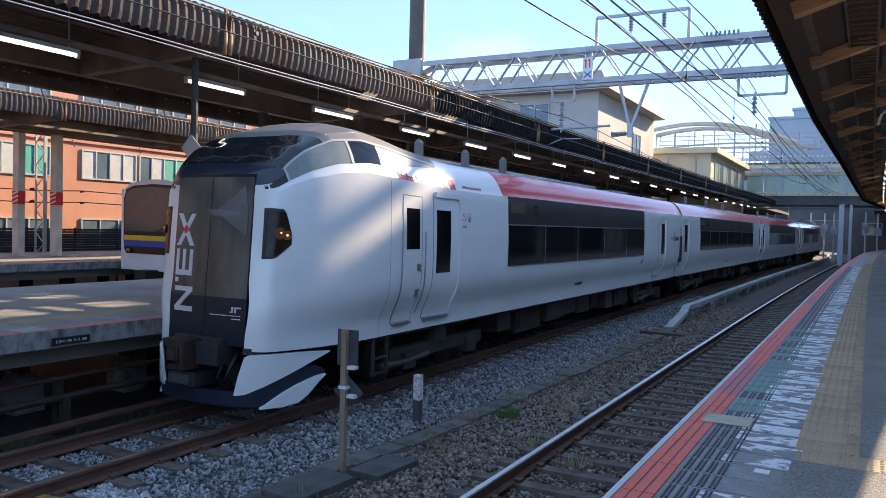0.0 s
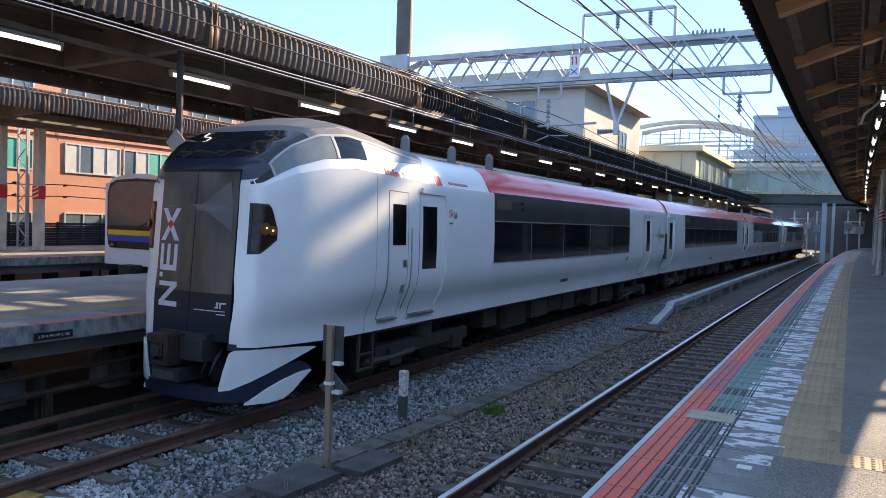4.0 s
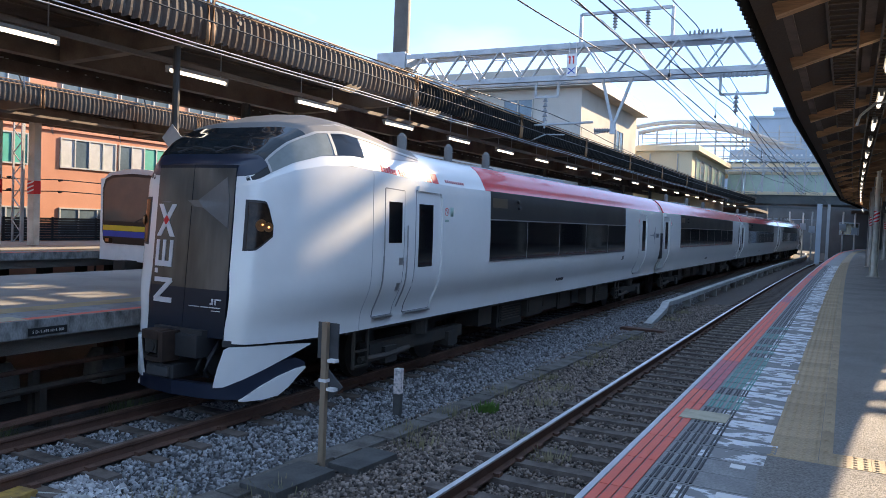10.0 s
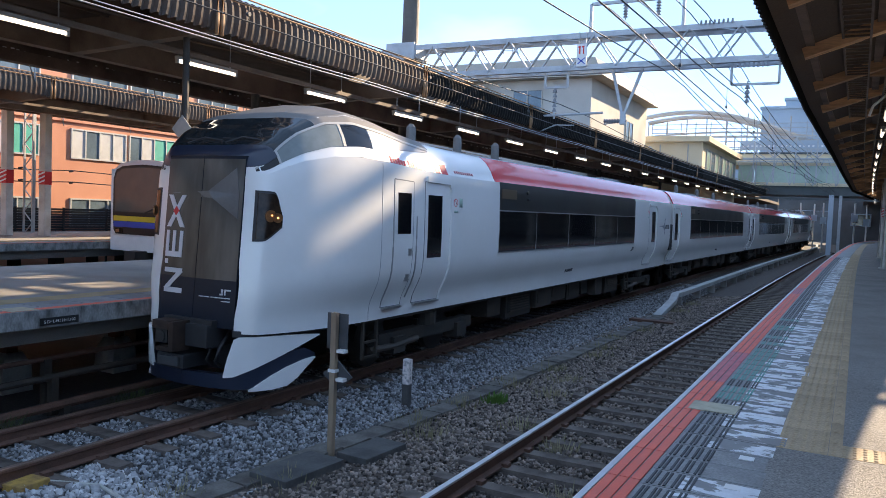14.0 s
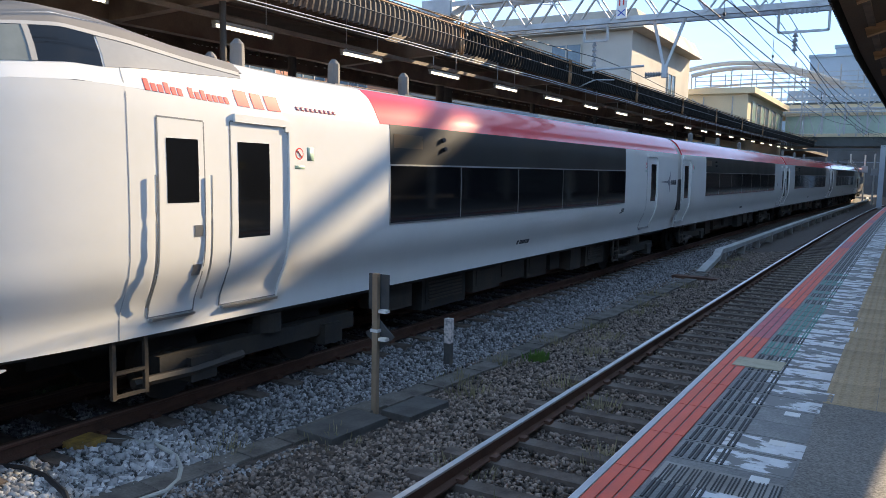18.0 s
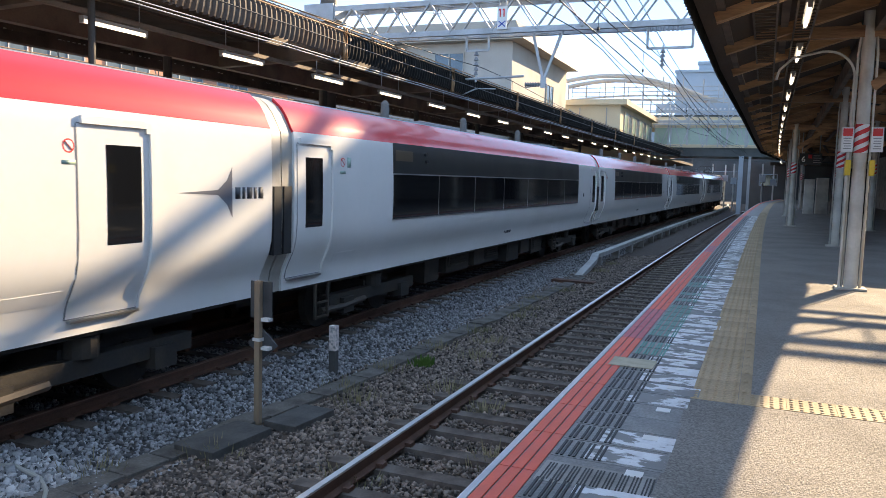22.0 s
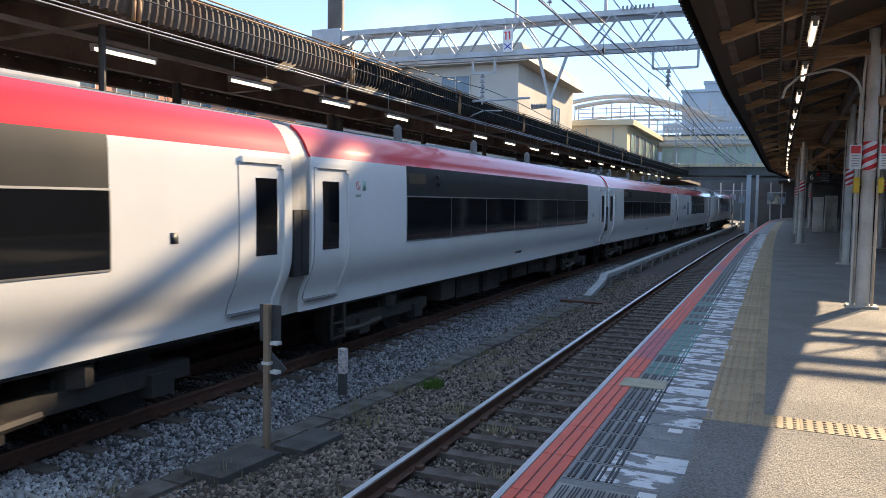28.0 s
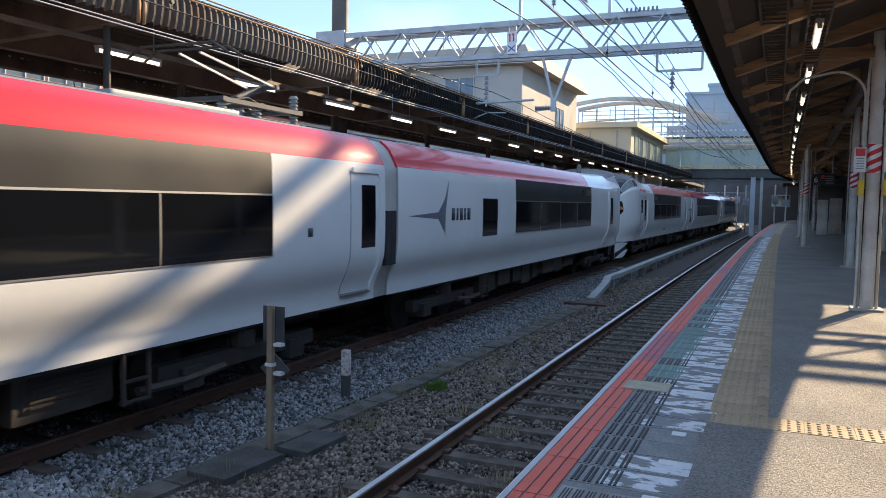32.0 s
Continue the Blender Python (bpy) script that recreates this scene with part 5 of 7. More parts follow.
windows_on(pb, spans, (7.12, 8.3), -28.98, "x", [M_PANE], M_GALV, glazing=3)
windows_on(pb, spans, (1.2, 2.4), -28.98, "x", [M_PANE], M_GALV, glazing=3)
b = bm_()
box(b, -29.0, -28.9, -4, 62, 5.55, 5.7)
part("string_course", b, M_PEACH, pb)
fe = tagged(new("fence"), "dark slatted fence behind the far platform", "fence")
for k in range(22):
    b = bm_()
    y = 0 + 2.0 * k
    for z in np.arange(1.0, 2.0, 0.1):
        box(b, -27.95, -27.9, y, y + 1.96, z, z + 0.085)
    part("slat_panel", b, M_DARKWALL, fe)
    b = bm_()
    box(b, -27.98, -27.88, y - 0.04, y + 0.0, -0.4, 2.02)
    part("post", b, M_DARKWALL, fe)
for z in (3.0, 3.45):
    wire_ = thing("fence_wire", "barbed wire strung before the building", "wire")
    b = bm_()
    tube(b, [(-27.5, y, z + 0.05 * math.sin(y)) for y in range(0, 45, 2)], 0.02, 5)
    part("strand", b, M_WIRE, wire_)
    for k in range(20):
        b = bm_()
        rod(b, (-27.5, 1 + 2.1 * k, z), (-27.5, 1.15 + 2.1 * k, z + 0.03), 0.04, 6)
        part("knot", b, M_WIRE, wire_)
for x, y in ((-25.4, 16.04), (-24.7, 16.95), (-24.7, 23.5), (-24.7, 10.5)):
    p = thing("far_pillar", "cream pillar with red striped band on the far platform", "pillar", "pillars of the far platform", pose(x, y, PLAT))
    b = bm_()
    box(b, -0.16, 0.16, -0.12, 0.12, 0, 4.6)
    part("shaft", b, M_PILLAR, p)
    b = bm_()
    box(b, -0.17, 0.17, -0.13, 0.13, 1.75, 2.2)
    bd = part("band", b, M_SIGNRED, p, "red striped band")
    for k in range(3):
        b = bm_()
        beam(b, (-0.17, -0.134, 1.8 + 0.14 * k), (0.17, -0.134, 1.9 + 0.14 * k), 0.006, 0.05, up=(0, 0, 1))
        part("white_stripe", b, M_SIGNWHITE, bd)
lm = thing("lattice_mast", "grey steel lattice mast behind the far platform", "mast", "", pose(-27.2, 18.2, PLAT - 0.5))
b = bm_()
for x in (-0.25, 0.25):
    for y in (-0.2, 0.2):
        box(b, x - 0.03, x + 0.03, y - 0.03, y + 0.03, 0, 6)
part("leg", b, M_GALV, lm)
for k in range(14):
    b = bm_()
    beam(b, (-0.25 if k % 2 else 0.25, -0.2, 0.42 * k), (0.25 if k % 2 else -0.25, -0.2, 0.42 * k + 0.42), 0.03, 0.03, up=(0, 1, 0))
    part("lacing", b, M_GALV, lm)

# ---- parked commuter train ----
ct = thing("commuter_train", "parked silver commuter train with yellow and blue stripes", "train", "", pose(-19.4, 16.6, 0))
b = bm_()
prof = [(1.40, 0.9), (1.45, 1.1), (1.46, 3.0), (1.36, 3.4), (1.1, 3.58), (0.5, 3.68), (0, 3.7)]
prof = prof + [(-x, z) for x, z in prof[-2::-1]]
loft(b, [[(x, 0.0, z) for x, z in prof], [(x, 40.0, z) for x, z in prof]], smooth=False)
part("body", b, M_COMMUTER, ct, "brushed silver body")


def front_plate(bm, x0, x1, z0, z1, y0, y1):
    box(bm, x0, x1, y0, y1, z0, z1)


b = bm_()
box(b, -1.44, 1.44, -0.05, -0.002, 0.86, 3.4)
part("front_apron", b, M_SIGNWHITE, ct, "white front frame", bevel=0.02)
b = bm_()
ring = [(1.26, 1.5), (1.3, 1.8), (1.3, 3.1), (1.2, 3.38), (0.9, 3.5), (0.0, 3.55), (-0.9, 3.5), (-1.2, 3.38), (-1.3, 3.1), (-1.3, 1.8), (-1.26, 1.5), (-1.15, 1.38), (1.15, 1.38)]
loft(b, [[(x, -0.052, z) for x, z in ring], [(x, -0.075, z) for x, z in ring]], smooth=False)
part("front_mask", b, M_BLACKBAND, ct, "black front mask")
b = bm_()
ring = [(1.2, 2.08), (1.22, 3.05), (1.12, 3.3), (0.85, 3.42), (0.0, 3.46), (-0.85, 3.42), (-1.12, 3.3), (-1.22, 3.05), (-1.2, 2.08)]
loft(b, [[(x, -0.077, z) for x, z in ring], [(x, -0.09, z) for x, z in ring]], smooth=False)
part("windscreen", b, M_COMGLASS, ct, "windscreen with tan reflection in its colour")
b = bm_()
front_plate(b, -1.26, 1.26, 1.79, 1.95, -0.085, -0.076)
part("yellow_stripe", b, M_YELLOW, ct)
b = bm_()
front_plate(b, -1.26, 1.26, 1.6, 1.78, -0.085, -0.076)
part("blue_stripe", b, M_BLUE, ct)
for x in (-1.0, 1.0):
    b = bm_()
    box(b, x - 0.17, x + 0.17, -0.095, -0.076, 1.4, 1.56)
    hl_ = part("headlight", b, M_LENS, ct, bevel=0.01)
    b = bm_()
    box(b, x - 0.14, x + 0.02, -0.1, -0.094, 1.43, 1.53)
    part("tail_lamp", b, M_BOWL, hl_)
b = bm_()
box(b, 0.7, 1.05, -0.35, 0.05, 0.28, 0.6)
part("snow_plough", b, M_LAMPBODY, ct, "pale grey plough plate", bevel=0.03)
b = bm_()
box(b, -1.1, 1.1, 0.3, 39, 0.4, 0.9)
box(b, -0.25, 0.25, -0.5, 0.3, 0.55, 0.9)
box(b, -0.5, 0.5, -0.2, 0.2, 0.3, 0.6)
part("underframe", b, M_UNDER, ct)
b = bm_()
tube(b, [(0.1, -0.09, 2.05), (0.5, -0.1, 2.2), (0.9, -0.1, 2.1)], 0.015)
part("wiper", b, M_RUBBER, ct)

# ---- trackside things ----
po = thing("sign_post", "weathered wooden post with two dark sign backs", "post", "", pose(-5.08, 7.0, -0.3))
b = bm_()
box(b, -0.035, 0.035, -0.03, 0.03, 0, 1.64)
part("shaft", b, M_POSTWOOD, po, bevel=0.006)
b = bm_()
box(b, -0.13, 0.15, 0.035, 0.05, 1.22, 1.63)
part("upper_plate", b, M_SIGNBACK, po, "dark grey back of a sign", bevel=0.004)
b = bm_()
v = [b.verts.new(p) for o in (0.035, 0.05) for p in ((0.03, o, 0.76), (0.23, o, 0.93), (0.03, o, 1.1), (-0.17, o, 0.93))]
for f in ((0, 1, 2, 3), (7, 6, 5, 4), (0, 4, 5, 1), (1, 5, 6, 2), (2, 6, 7, 3), (3, 7, 4, 0)):
    b.faces.new([v[i] for i in f])
part("diamond_plate", b, M_SIGNBACK, po, "dark diamond sign back")
for z, x in ((0.97, 0.0), (1.2, 0.11), (0.88, 0.11)):
    b = bm_()
    box(b, x - 0.05, x + 0.05, -0.04, 0.04, z, z + 0.035)
    part("clamp", b, M_SIGNWHITE, po)
mk = thing("marker_post", "short concrete marker post with a flaking white top", "post", "", pose(-5.52, 9.38, -0.32))
b = bm_()
box(b, -0.05, 0.05, -0.05, 0.05, 0, 0.36)
part("foot", b, M_CONC_DK, mk, bevel=0.008)
b = bm_()
box(b, -0.052, 0.052, -0.052, 0.052, 0.36, 0.72)
part("white_top", b, M_FLAKING, mk, "flaking white paint", bevel=0.012)
# concrete cable trough covers between the tracks
M_TROUGH = mat("trough_concrete", (0.15, 0.14, 0.125), 0.9, 0, 0.5, 3.5, 40, 0.5, dirt=(0.07, 0.06, 0.052), rand=0.2)
tr = thing("cable_trough", "row of stained concrete cable trough covers in the ballast", "trough")
r = random.Random(8)
y = 3.2
while y < 22:
    l = 0.5
    b = bm_()
    x = np.interp(y, [3, 5.8, 9.8, 14, 19, 22], [-5.55, -5.28, -5.05, -4.95, -4.85, -4.85])
    x += 0.08 * (8 < y < 9.4)
    box(b, -0.155, 0.155, -0.249, 0.249, -0.22, 0.02)
    part("cover", b, M_TROUGH, tr, at=pose(x + r.uniform(-0.02, 0.02), y + 0.25, -0.27 + r.uniform(-0.01, 0.012), r.uniform(-1, 1), r.uniform(-1, 1), r.uniform(-1, 1) - 3), bevel=0.012)
    y += 0.505
for x, y, w, l in ((-5.02, 6.35, 0.5, 0.9), (-4.72, 7.3, 0.42, 0.75), (-4.75, 21.0, 1.2, 0.3)):
    b = bm_()
    box(b, -w / 2, w / 2, -l / 2, l / 2, -0.2, 0.05)
    part("wide_cover", b, M_CONC_DK if y < 20 else M_RUST, tr, at=pose(x, y, -0.25, 0, 0, -4), bevel=0.015)
# raised white cable duct along the yard
du = thing("cable_duct", "long raised white concrete cable duct beside the track", "duct")
for k in range(84):
    y = 22.6 + 1.0 * k
    z = 0.16 if y > 25.4 else 0.16 - 0.14 * (25.5 - y)
    za = 0.16 if y + 1 > 25.4 else 0.16 - 0.14 * (24.5 - y)
    xb = -5.0 + 0.05 * (y > 26) + bend_t(y) * 0.8 - 0.12 * (1 if y > 25 else 0)
    xa = -5.0 + 0.05 * (y + 1 > 26) + bend_t(y + 1) * 0.8 - 0.12 * (1 if y + 1 > 25 else 0)
    b = bm_()
    beam(b, (xb, y + 0.01, z - 0.07), (xa, y + 0.99, za - 0.07), 0.23, 0.14)
    part("duct_cover", b, M_DUCT, du)
    if k % 3 == 0:
        b = bm_()
        box(b, xb - 0.12, xb + 0.12, y + 0.3, y + 0.55, -0.45, z - 0.13)
        part("duct_leg", b, M_CONC, du)
ho = thing("hose", "dirty white hose lying curled on the ballast", "hose")
b = bm_()
HOSE = [(-6.95, 4.35), (-6.58, 4.57), (-6.13, 4.8), (-5.8, 4.79), (-5.55, 4.64), (-5.36, 4.45), (-5.27, 4.25), (-5.3, 3.95), (-5.34, 3.7), (-5.24, 3.4)]
tube(b, [(x, y, ground_z(x) + 0.035 + 0.01 * math.sin(9 * x)) for x, y in HOSE], 0.022, 8)
part("pipe", b, M_HOSE, ho)
b = bm_()
tube(b, [(-6.8, 3.6, -0.16), (-6.5, 3.72, -0.16), (-6.2, 3.74, -0.17), (-5.8, 3.66, -0.2), (-5.45, 3.5, -0.24), (-5.2, 3.3, -0.26)], 0.025, 8)
hb = thing("black_hose", "black rubber hose lying on the ballast", "hose")
part("pipe", b, M_RUBBER, hb)
yb = thing("wheel_stop", "yellow painted steel block beside the rail", "block", "", pose(-6.62, 4.4, -0.2, 0, 0, 8))
b = bm_()
box(b, -0.12, 0.12, -0.16, 0.16, 0, 0.08)
part("block", b, M_STOPYEL, yb, bevel=0.012)


def tuft(name, x, y, n, h, m_, label, seed, spread):
    r = random.Random(seed)
    b = bm_()
    for k in range(n):
        a, q = r.uniform(0, 6.3), r.uniform(0, spread)
        px, py, z = x + q * math.cos(a), y + q * math.sin(a), 0
        z = ground_z(px) - 0.01
        hh, lean = h * r.uniform(0.4, 1.1), r.uniform(0.1, 0.6)
        dx, dy = math.cos(a) * lean * hh, math.sin(a) * lean * hh
        w = 0.006 if m_ is not M_WEED else 0.014
        v = [b.verts.new(p) for p in ((px - w, py, z), (px + w, py, z), (px + dx * 0.5 + w * 0.7, py + dy * 0.5, z + hh * 0.65), (px + dx * 0.5 - w * 0.7, py + dy * 0.5, z + hh * 0.65), (px + dx, py + dy, z + hh))]
        b.faces.new((v[0], v[1], v[2], v[3]))
        b.faces.new((v[3], v[2], v[4]))
    return tagged(part(name, b, m_), label, "plant", kind="stuff")


tuft("weed", -4.59, 10.37, 90, 0.16, M_WEED, "small bright green weed in the ballast", 1, 0.2)
for k, (x, y) in enumerate(((-4.4, 14.9), (-4.2, 12.2), (-4.85, 17.5), (-3.6, 9.0), (-4.6, 24), (-2.6, 5.2), (-2.3, 6.9), (-3.9, 11.0), (-4.5, 8.2), (-2.9, 8.4), (-4.7, 26.5), (-2.5, 4.2), (-4.95, 8.7), (-4.9, 9.9), (-4.8, 11.6), (-4.75, 13.1), (-4.6, 16.0), (-4.9, 6.0), (-3.3, 5.9), (-4.6, 19.2), (-5.6, 5.2))):
    tuft("dry_grass", x, y, 55, 0.17, M_GRASS, "tuft of dry grass between the tracks", 10 + k, 0.32)
for k, (x, y) in enumerate(((-8.75, 5.4), (-8.7, 7.4), (-8.9, 4.0), (-8.8, 9.0))):
    tuft("green_growth", x, y, 90, 0.22, M_GRASSGREEN, "dusty green weeds beside the rusty rail", 40 + k, 0.4)


def on_sleeper(x, y):
    for tx, y0 in ((TRACK_N, -3.7), (TRACK_T, 0.3)):
        if abs(x - tx) < 1.0 and abs((y - y0 + SPACING / 2) % SPACING - SPACING / 2) < 0.12:
            return True
        if abs(abs(x - tx) - 0.566) < 0.07:
            return True
    return -5.35 < x < -4.75 and 5 < y < 22 and abs(x - np.interp(y, [3, 5.8, 9.8, 14, 19, 22], [-5.55, -5.28, -5.05, -4.95, -4.85, -4.85])) < 0.2


loose_stones("loose_ballast", M_STONE, 105000, (-8.6, -5.0), (2.5, 34), 0.03, 3, on_sleeper, "loose grey crushed stone ballast")
loose_stones("loose_ballast_brown", M_STONE_BR, 100000, (-5.3, -1.3), (1.8, 30), 0.03, 4, on_sleeper, "loose rusty brown crushed stone ballast")

M_STONE_PALE = island_mat("stone_pale", (0.5, 0.5, 0.5), 0.4)
loose_stones("pale_stones", M_STONE_PALE, 2600, (-6.75, -5.55), (2.4, 5.2), 0.05, 9, on_sleeper, "pale rounded stones heaped beside the hose")

# pipes and a rail lying in the dark under the west platform's edge
for x, z, q, m_ in ((-9.25, 0.12, 0.05, M_UNDERBOX), (-9.4, 0.34, 0.035, M_RUST), (-9.0, -0.2, 0.06, M_RUST)):
    up = thing("under_pipe", "rusty pipe lying under the platform edge", "pipe", "", pose(0, 0, 0))
    b = bm_()
    tube(b, [(x + bend_t(y), y, z + 0.02 * math.sin(y)) for y in np.arange(-2, 30, 1.5)], q, 8)
    part("pipe", b, m_, up)
    for y in (1.0, 6.5, 12.0, 18.0):
        b = bm_()
        box(b, x - 0.05, x + 0.05, y - 0.05, y + 0.05, -0.45, z)
        part("block", b, M_UNDERBOX, up)
# ---- the express train ----
# Right half of the cross-section, from the sill to the roof's middle.
HALF = [(1.27, 0.91), (1.268, 1.02), (1.275, 1.14), (1.31, 1.24), (1.375, 1.37), (1.43, 1.5), (1.463, 1.66), (1.473, 1.9), (1.47, 2.4), (1.458, 2.8),
        (1.449, 3.07), (1.405, 3.145), (1.335, 3.29), (1.245, 3.42), (1.1, 3.53), (0.85, 3.59), (0.5, 3.635), (0.0, 3.65)]
HALF_S = np.cumsum([0.0] + [math.dist(a, c) for a, c in zip(HALF, HALF[1:])])
HX, HZ = np.array([p[0] for p in HALF]), np.array([p[1] for p in HALF])
NOSE_TOP = ([0.0, 0.14, 0.35, 0.7, 1.2, 1.75, 2.35, 3.05, 3.85, 4.65, 5.6], [3.1, 3.19, 3.38, 3.63, 3.85, 3.93, 3.88, 3.78, 3.70, 3.66, 3.65])


def s_of(z):
    """Where along the half section the height z lies (side wall and shoulder)."""
    return float(np.interp(z, HZ, HALF_S))


def skin(d, s, off=0.0, nose=True):
    """A point of the body's skin: d behind the front, s along the half section, off outwards. x > 0."""
    x, z = float(np.interp(s, HALF_S, HX)), float(np.interp(s, HALF_S, HZ))
    x2, z2 = float(np.interp(s + 0.02, HALF_S, HX)), float(np.interp(s + 0.02, HALF_S, HZ))
    if s > HALF_S[-1] - 0.02:
        x2, z2 = x - 0.02, z
    nx, nz = z2 - z, x - x2
    ln = math.hypot(nx, nz) or 1
    y = d
    if nose and d < 6:
        top = float(np.interp(d, *NOSE_TOP))
        if z > 2.7:
            z = 2.7 + (z - 2.7) * (top - 2.7) / 0.95
            z -= float(np.interp(d, [0, 0.2, 0.5, 0.9, 1.3, 1.75, 2.2, 3.0], [0, 0.07, 0.15, 0.15, 0.08, 0.0, -0.04, 0])) * max(0.0, 1 - (x / 1.245) ** 2)
        t = min(1.0, max(0.0, d) / 2.7)
        w = 0.665 + 0.265 * (1 - math.exp(-t * 70)) + 0.543 * (1 - (1 - t) ** 2.4)
        x *= w / 1.473
        if z < 1.75:
            x += 0.085 * (1 - t) * min(1, (1.75 - z) / 0.5)
        y = d + 0.075 * max(0.0, (z - 1.0)) * (1 - t) ** 3 + (0.125 + 0.06 * (x / 0.76) ** 2) * (1 - t) ** 6 - 0.06
    return Vector((x + off * nx / ln, y, z + off * nz / ln))


def patch(bm, d0, d1, lo, hi, off, thick, nd, ns, nose, side=1, y0=0.0):
    """A slab on the skin between d0 and d1 and between lo(d) and hi(d) along the section; its top lies off outside the skin."""
    grid = []
    for o in (off, off - thick):
        rows = []
        for i in range(nd + 1):
            d = d0 + (d1 - d0) * i / nd
            a, c = lo(d), hi(d)
            row = []
            for j in range(ns + 1):
                p = skin(d, a + (c - a) * j / ns, o, nose)
                row.append(bm.verts.new((side * p.x, y0 + p.y, p.z)))
            rows.append(row)
        grid.append(rows)
    top, bot = grid
    for i in range(nd):
        for j in range(ns):
            f = bm.faces.new((top[i][j], top[i + 1][j], top[i + 1][j + 1], top[i][j + 1]))
            f.smooth = True
            bm.faces.new((bot[i][j], bot[i][j + 1], bot[i + 1][j + 1], bot[i + 1][j]))
    for i in range(nd):
        bm.faces.new((top[i][0], bot[i][0], bot[i + 1][0], top[i + 1][0]))
        bm.faces.new((top[i][ns], top[i + 1][ns], bot[i + 1][ns], bot[i][ns]))
    for j in range(ns):
        bm.faces.new((top[0][j], top[0][j + 1], bot[0][j + 1], bot[0][j]))
        bm.faces.new((top[nd][j], bot[nd][j], bot[nd][j + 1], top[nd][j + 1]))


def rect(bm, d0, d1, z0, z1, off, thick, nose, side, y0, ns=6, nd=1):
    a, c = s_of(z0), s_of(z1)
    patch(bm, d0, d1, lambda d: a, lambda d: c, off, thick, nd, ns, nose, side, y0)


def side_letters(rows, d0, z0, dz, cell, bm, nose, side, y0):
    """Plain bars, in rows, that stand for small lettering."""
    for k, row in enumerate(rows):
        d = d0
        for w in row:
            if w > 0:
                rect(bm, d, d + w * cell, z0 - k * dz * 1.5, z0 - k * dz * 1.5 + dz, 0.004, 0.006, nose, side, y0, 1)
            d += abs(w) * cell + 0.3 * cell


def star(bm, d0, d1, zc, h, side, y0, mirror=False):
    """A four-pointed arrow, flat on the side wall."""
    pts = [(0, 0), (0.72, 0.1), (0.9, 0.5), (1.0, 1.0), (1.0, -1.0), (0.9, -0.5), (0.72, -0.1)]
    vs = []
    for o in (0.004, -0.004):
        ring = []
        for u, v in pts:
            z = zc + v * h
            d = d0 + (d1 - d0) * (1 - u if mirror else u)
            p = skin(d, s_of(z), o, False)
            ring.append(bm.verts.new((side * p.x, y0 + p.y, p.z)))
        vs.append(ring)
    n = len(pts)
    mid = []
    for o in (0.004, -0.004):
        p = skin(d0 + (d1 - d0) * (0.1 if mirror else 0.9), s_of(zc), o, False)
        mid.append(bm.verts.new((side * p.x, y0 + p.y, p.z)))
    for i in range(n):
        j = (i + 1) % n
        bm.faces.new((vs[0][i], vs[0][j], mid[0]))
        bm.faces.new((vs[1][j], vs[1][i], mid[1]))
        bm.faces.new((vs[0][i], vs[1][i], vs[1][j], vs[0][j]))


def car_door(car, d0, d1, y0, side, nose=False, narrow=False, win=None):
    """A plug door in its frame: leaf with window, frame, step."""
    z0, z1, w = 1.07, 2.93, 0.075
    if narrow:
        z1 = 2.9
    else:
        b = bm_()
        for a, c, e, f, o in ((d1, d1 + w, z0, z1 - 0.05, 0.036), (d0 + 0.04, d1 - 0.05, z1, z1 + w, 0.036), (d1 - 0.05, d1 + w * 0.35, z1 - 0.05, z1 + w * 0.8, 0.034), (d1, d1 + w * 0.8, z1 - 0.05, z1, 0.034)):
            rect(b, a, c, e, f, o, 0.04, nose, side, y0, 14 if f - e > 1 else 2, 2)
        part("door_frame", b, M_WHITE, car)
    b = bm_()
    q = 0.012
    for a, c, e, f in ((d0 - q, d0, z0, z1), (d1, d1 + q, z0, z1), (d0, d1, z1, z1 + 0.012), (d0, d1, z0, z0 + 0.01)):
        rect(b, a, c, e, f, 0.004, 0.02, nose, side, y0, 14 if f - e > 1 else 1, 1)
    part("door_seal", b, M_DOORFRAME, car, "grey rubber door seal")
    b = bm_()
    rect(b, d0 + 0.003, d1 - 0.003, z0 + 0.012, z1 - 0.003, 0.005, 0.012, nose, side, y0, 16, 3)
    leaf = part("door", b, M_WHITE, car)
    b = bm_()
    zl = 1.78 if not narrow else 2.16
    wa, wc = win or (d0 + 0.09, d1 - ((d1 - d0) * 0.34 if not narrow else 0.07))
    rect(b, wa, wc, zl, 2.75, 0.008, 0.008, nose, side, y0, 4)
    part("door_window", b, M_GLASS, leaf, "dark door window")
    b = bm_()
    rect(b, d0 + 0.02, d1, z0 - 0.03, z0 - 0.004, 0.05, 0.06, nose, side, y0, 2)
    part("door_step", b, M_STEEL, leaf, "steel step strip")
    if narrow:
        for dd in (d0 - 0.06, d1 + 0.06):
            b = bm_()
            tube(b, [(side * (p := skin(dd, s_of(z), 0.034, nose)).x, y0 + p.y, p.z) for z in np.linspace(1.2, 2.42, 12)], 0.011)
            part("grab_rail", b, M_STEEL, leaf, "steel grab rail")
        for zz in (1.45, 1.83):
            b = bm_()
            rect(b, d1 - 0.13, d1 - 0.03, zz, zz + 0.11, 0.010, 0.02, nose, side, y0, 2)
            part("door_lock", b, M_STEEL, leaf, "steel door lock")


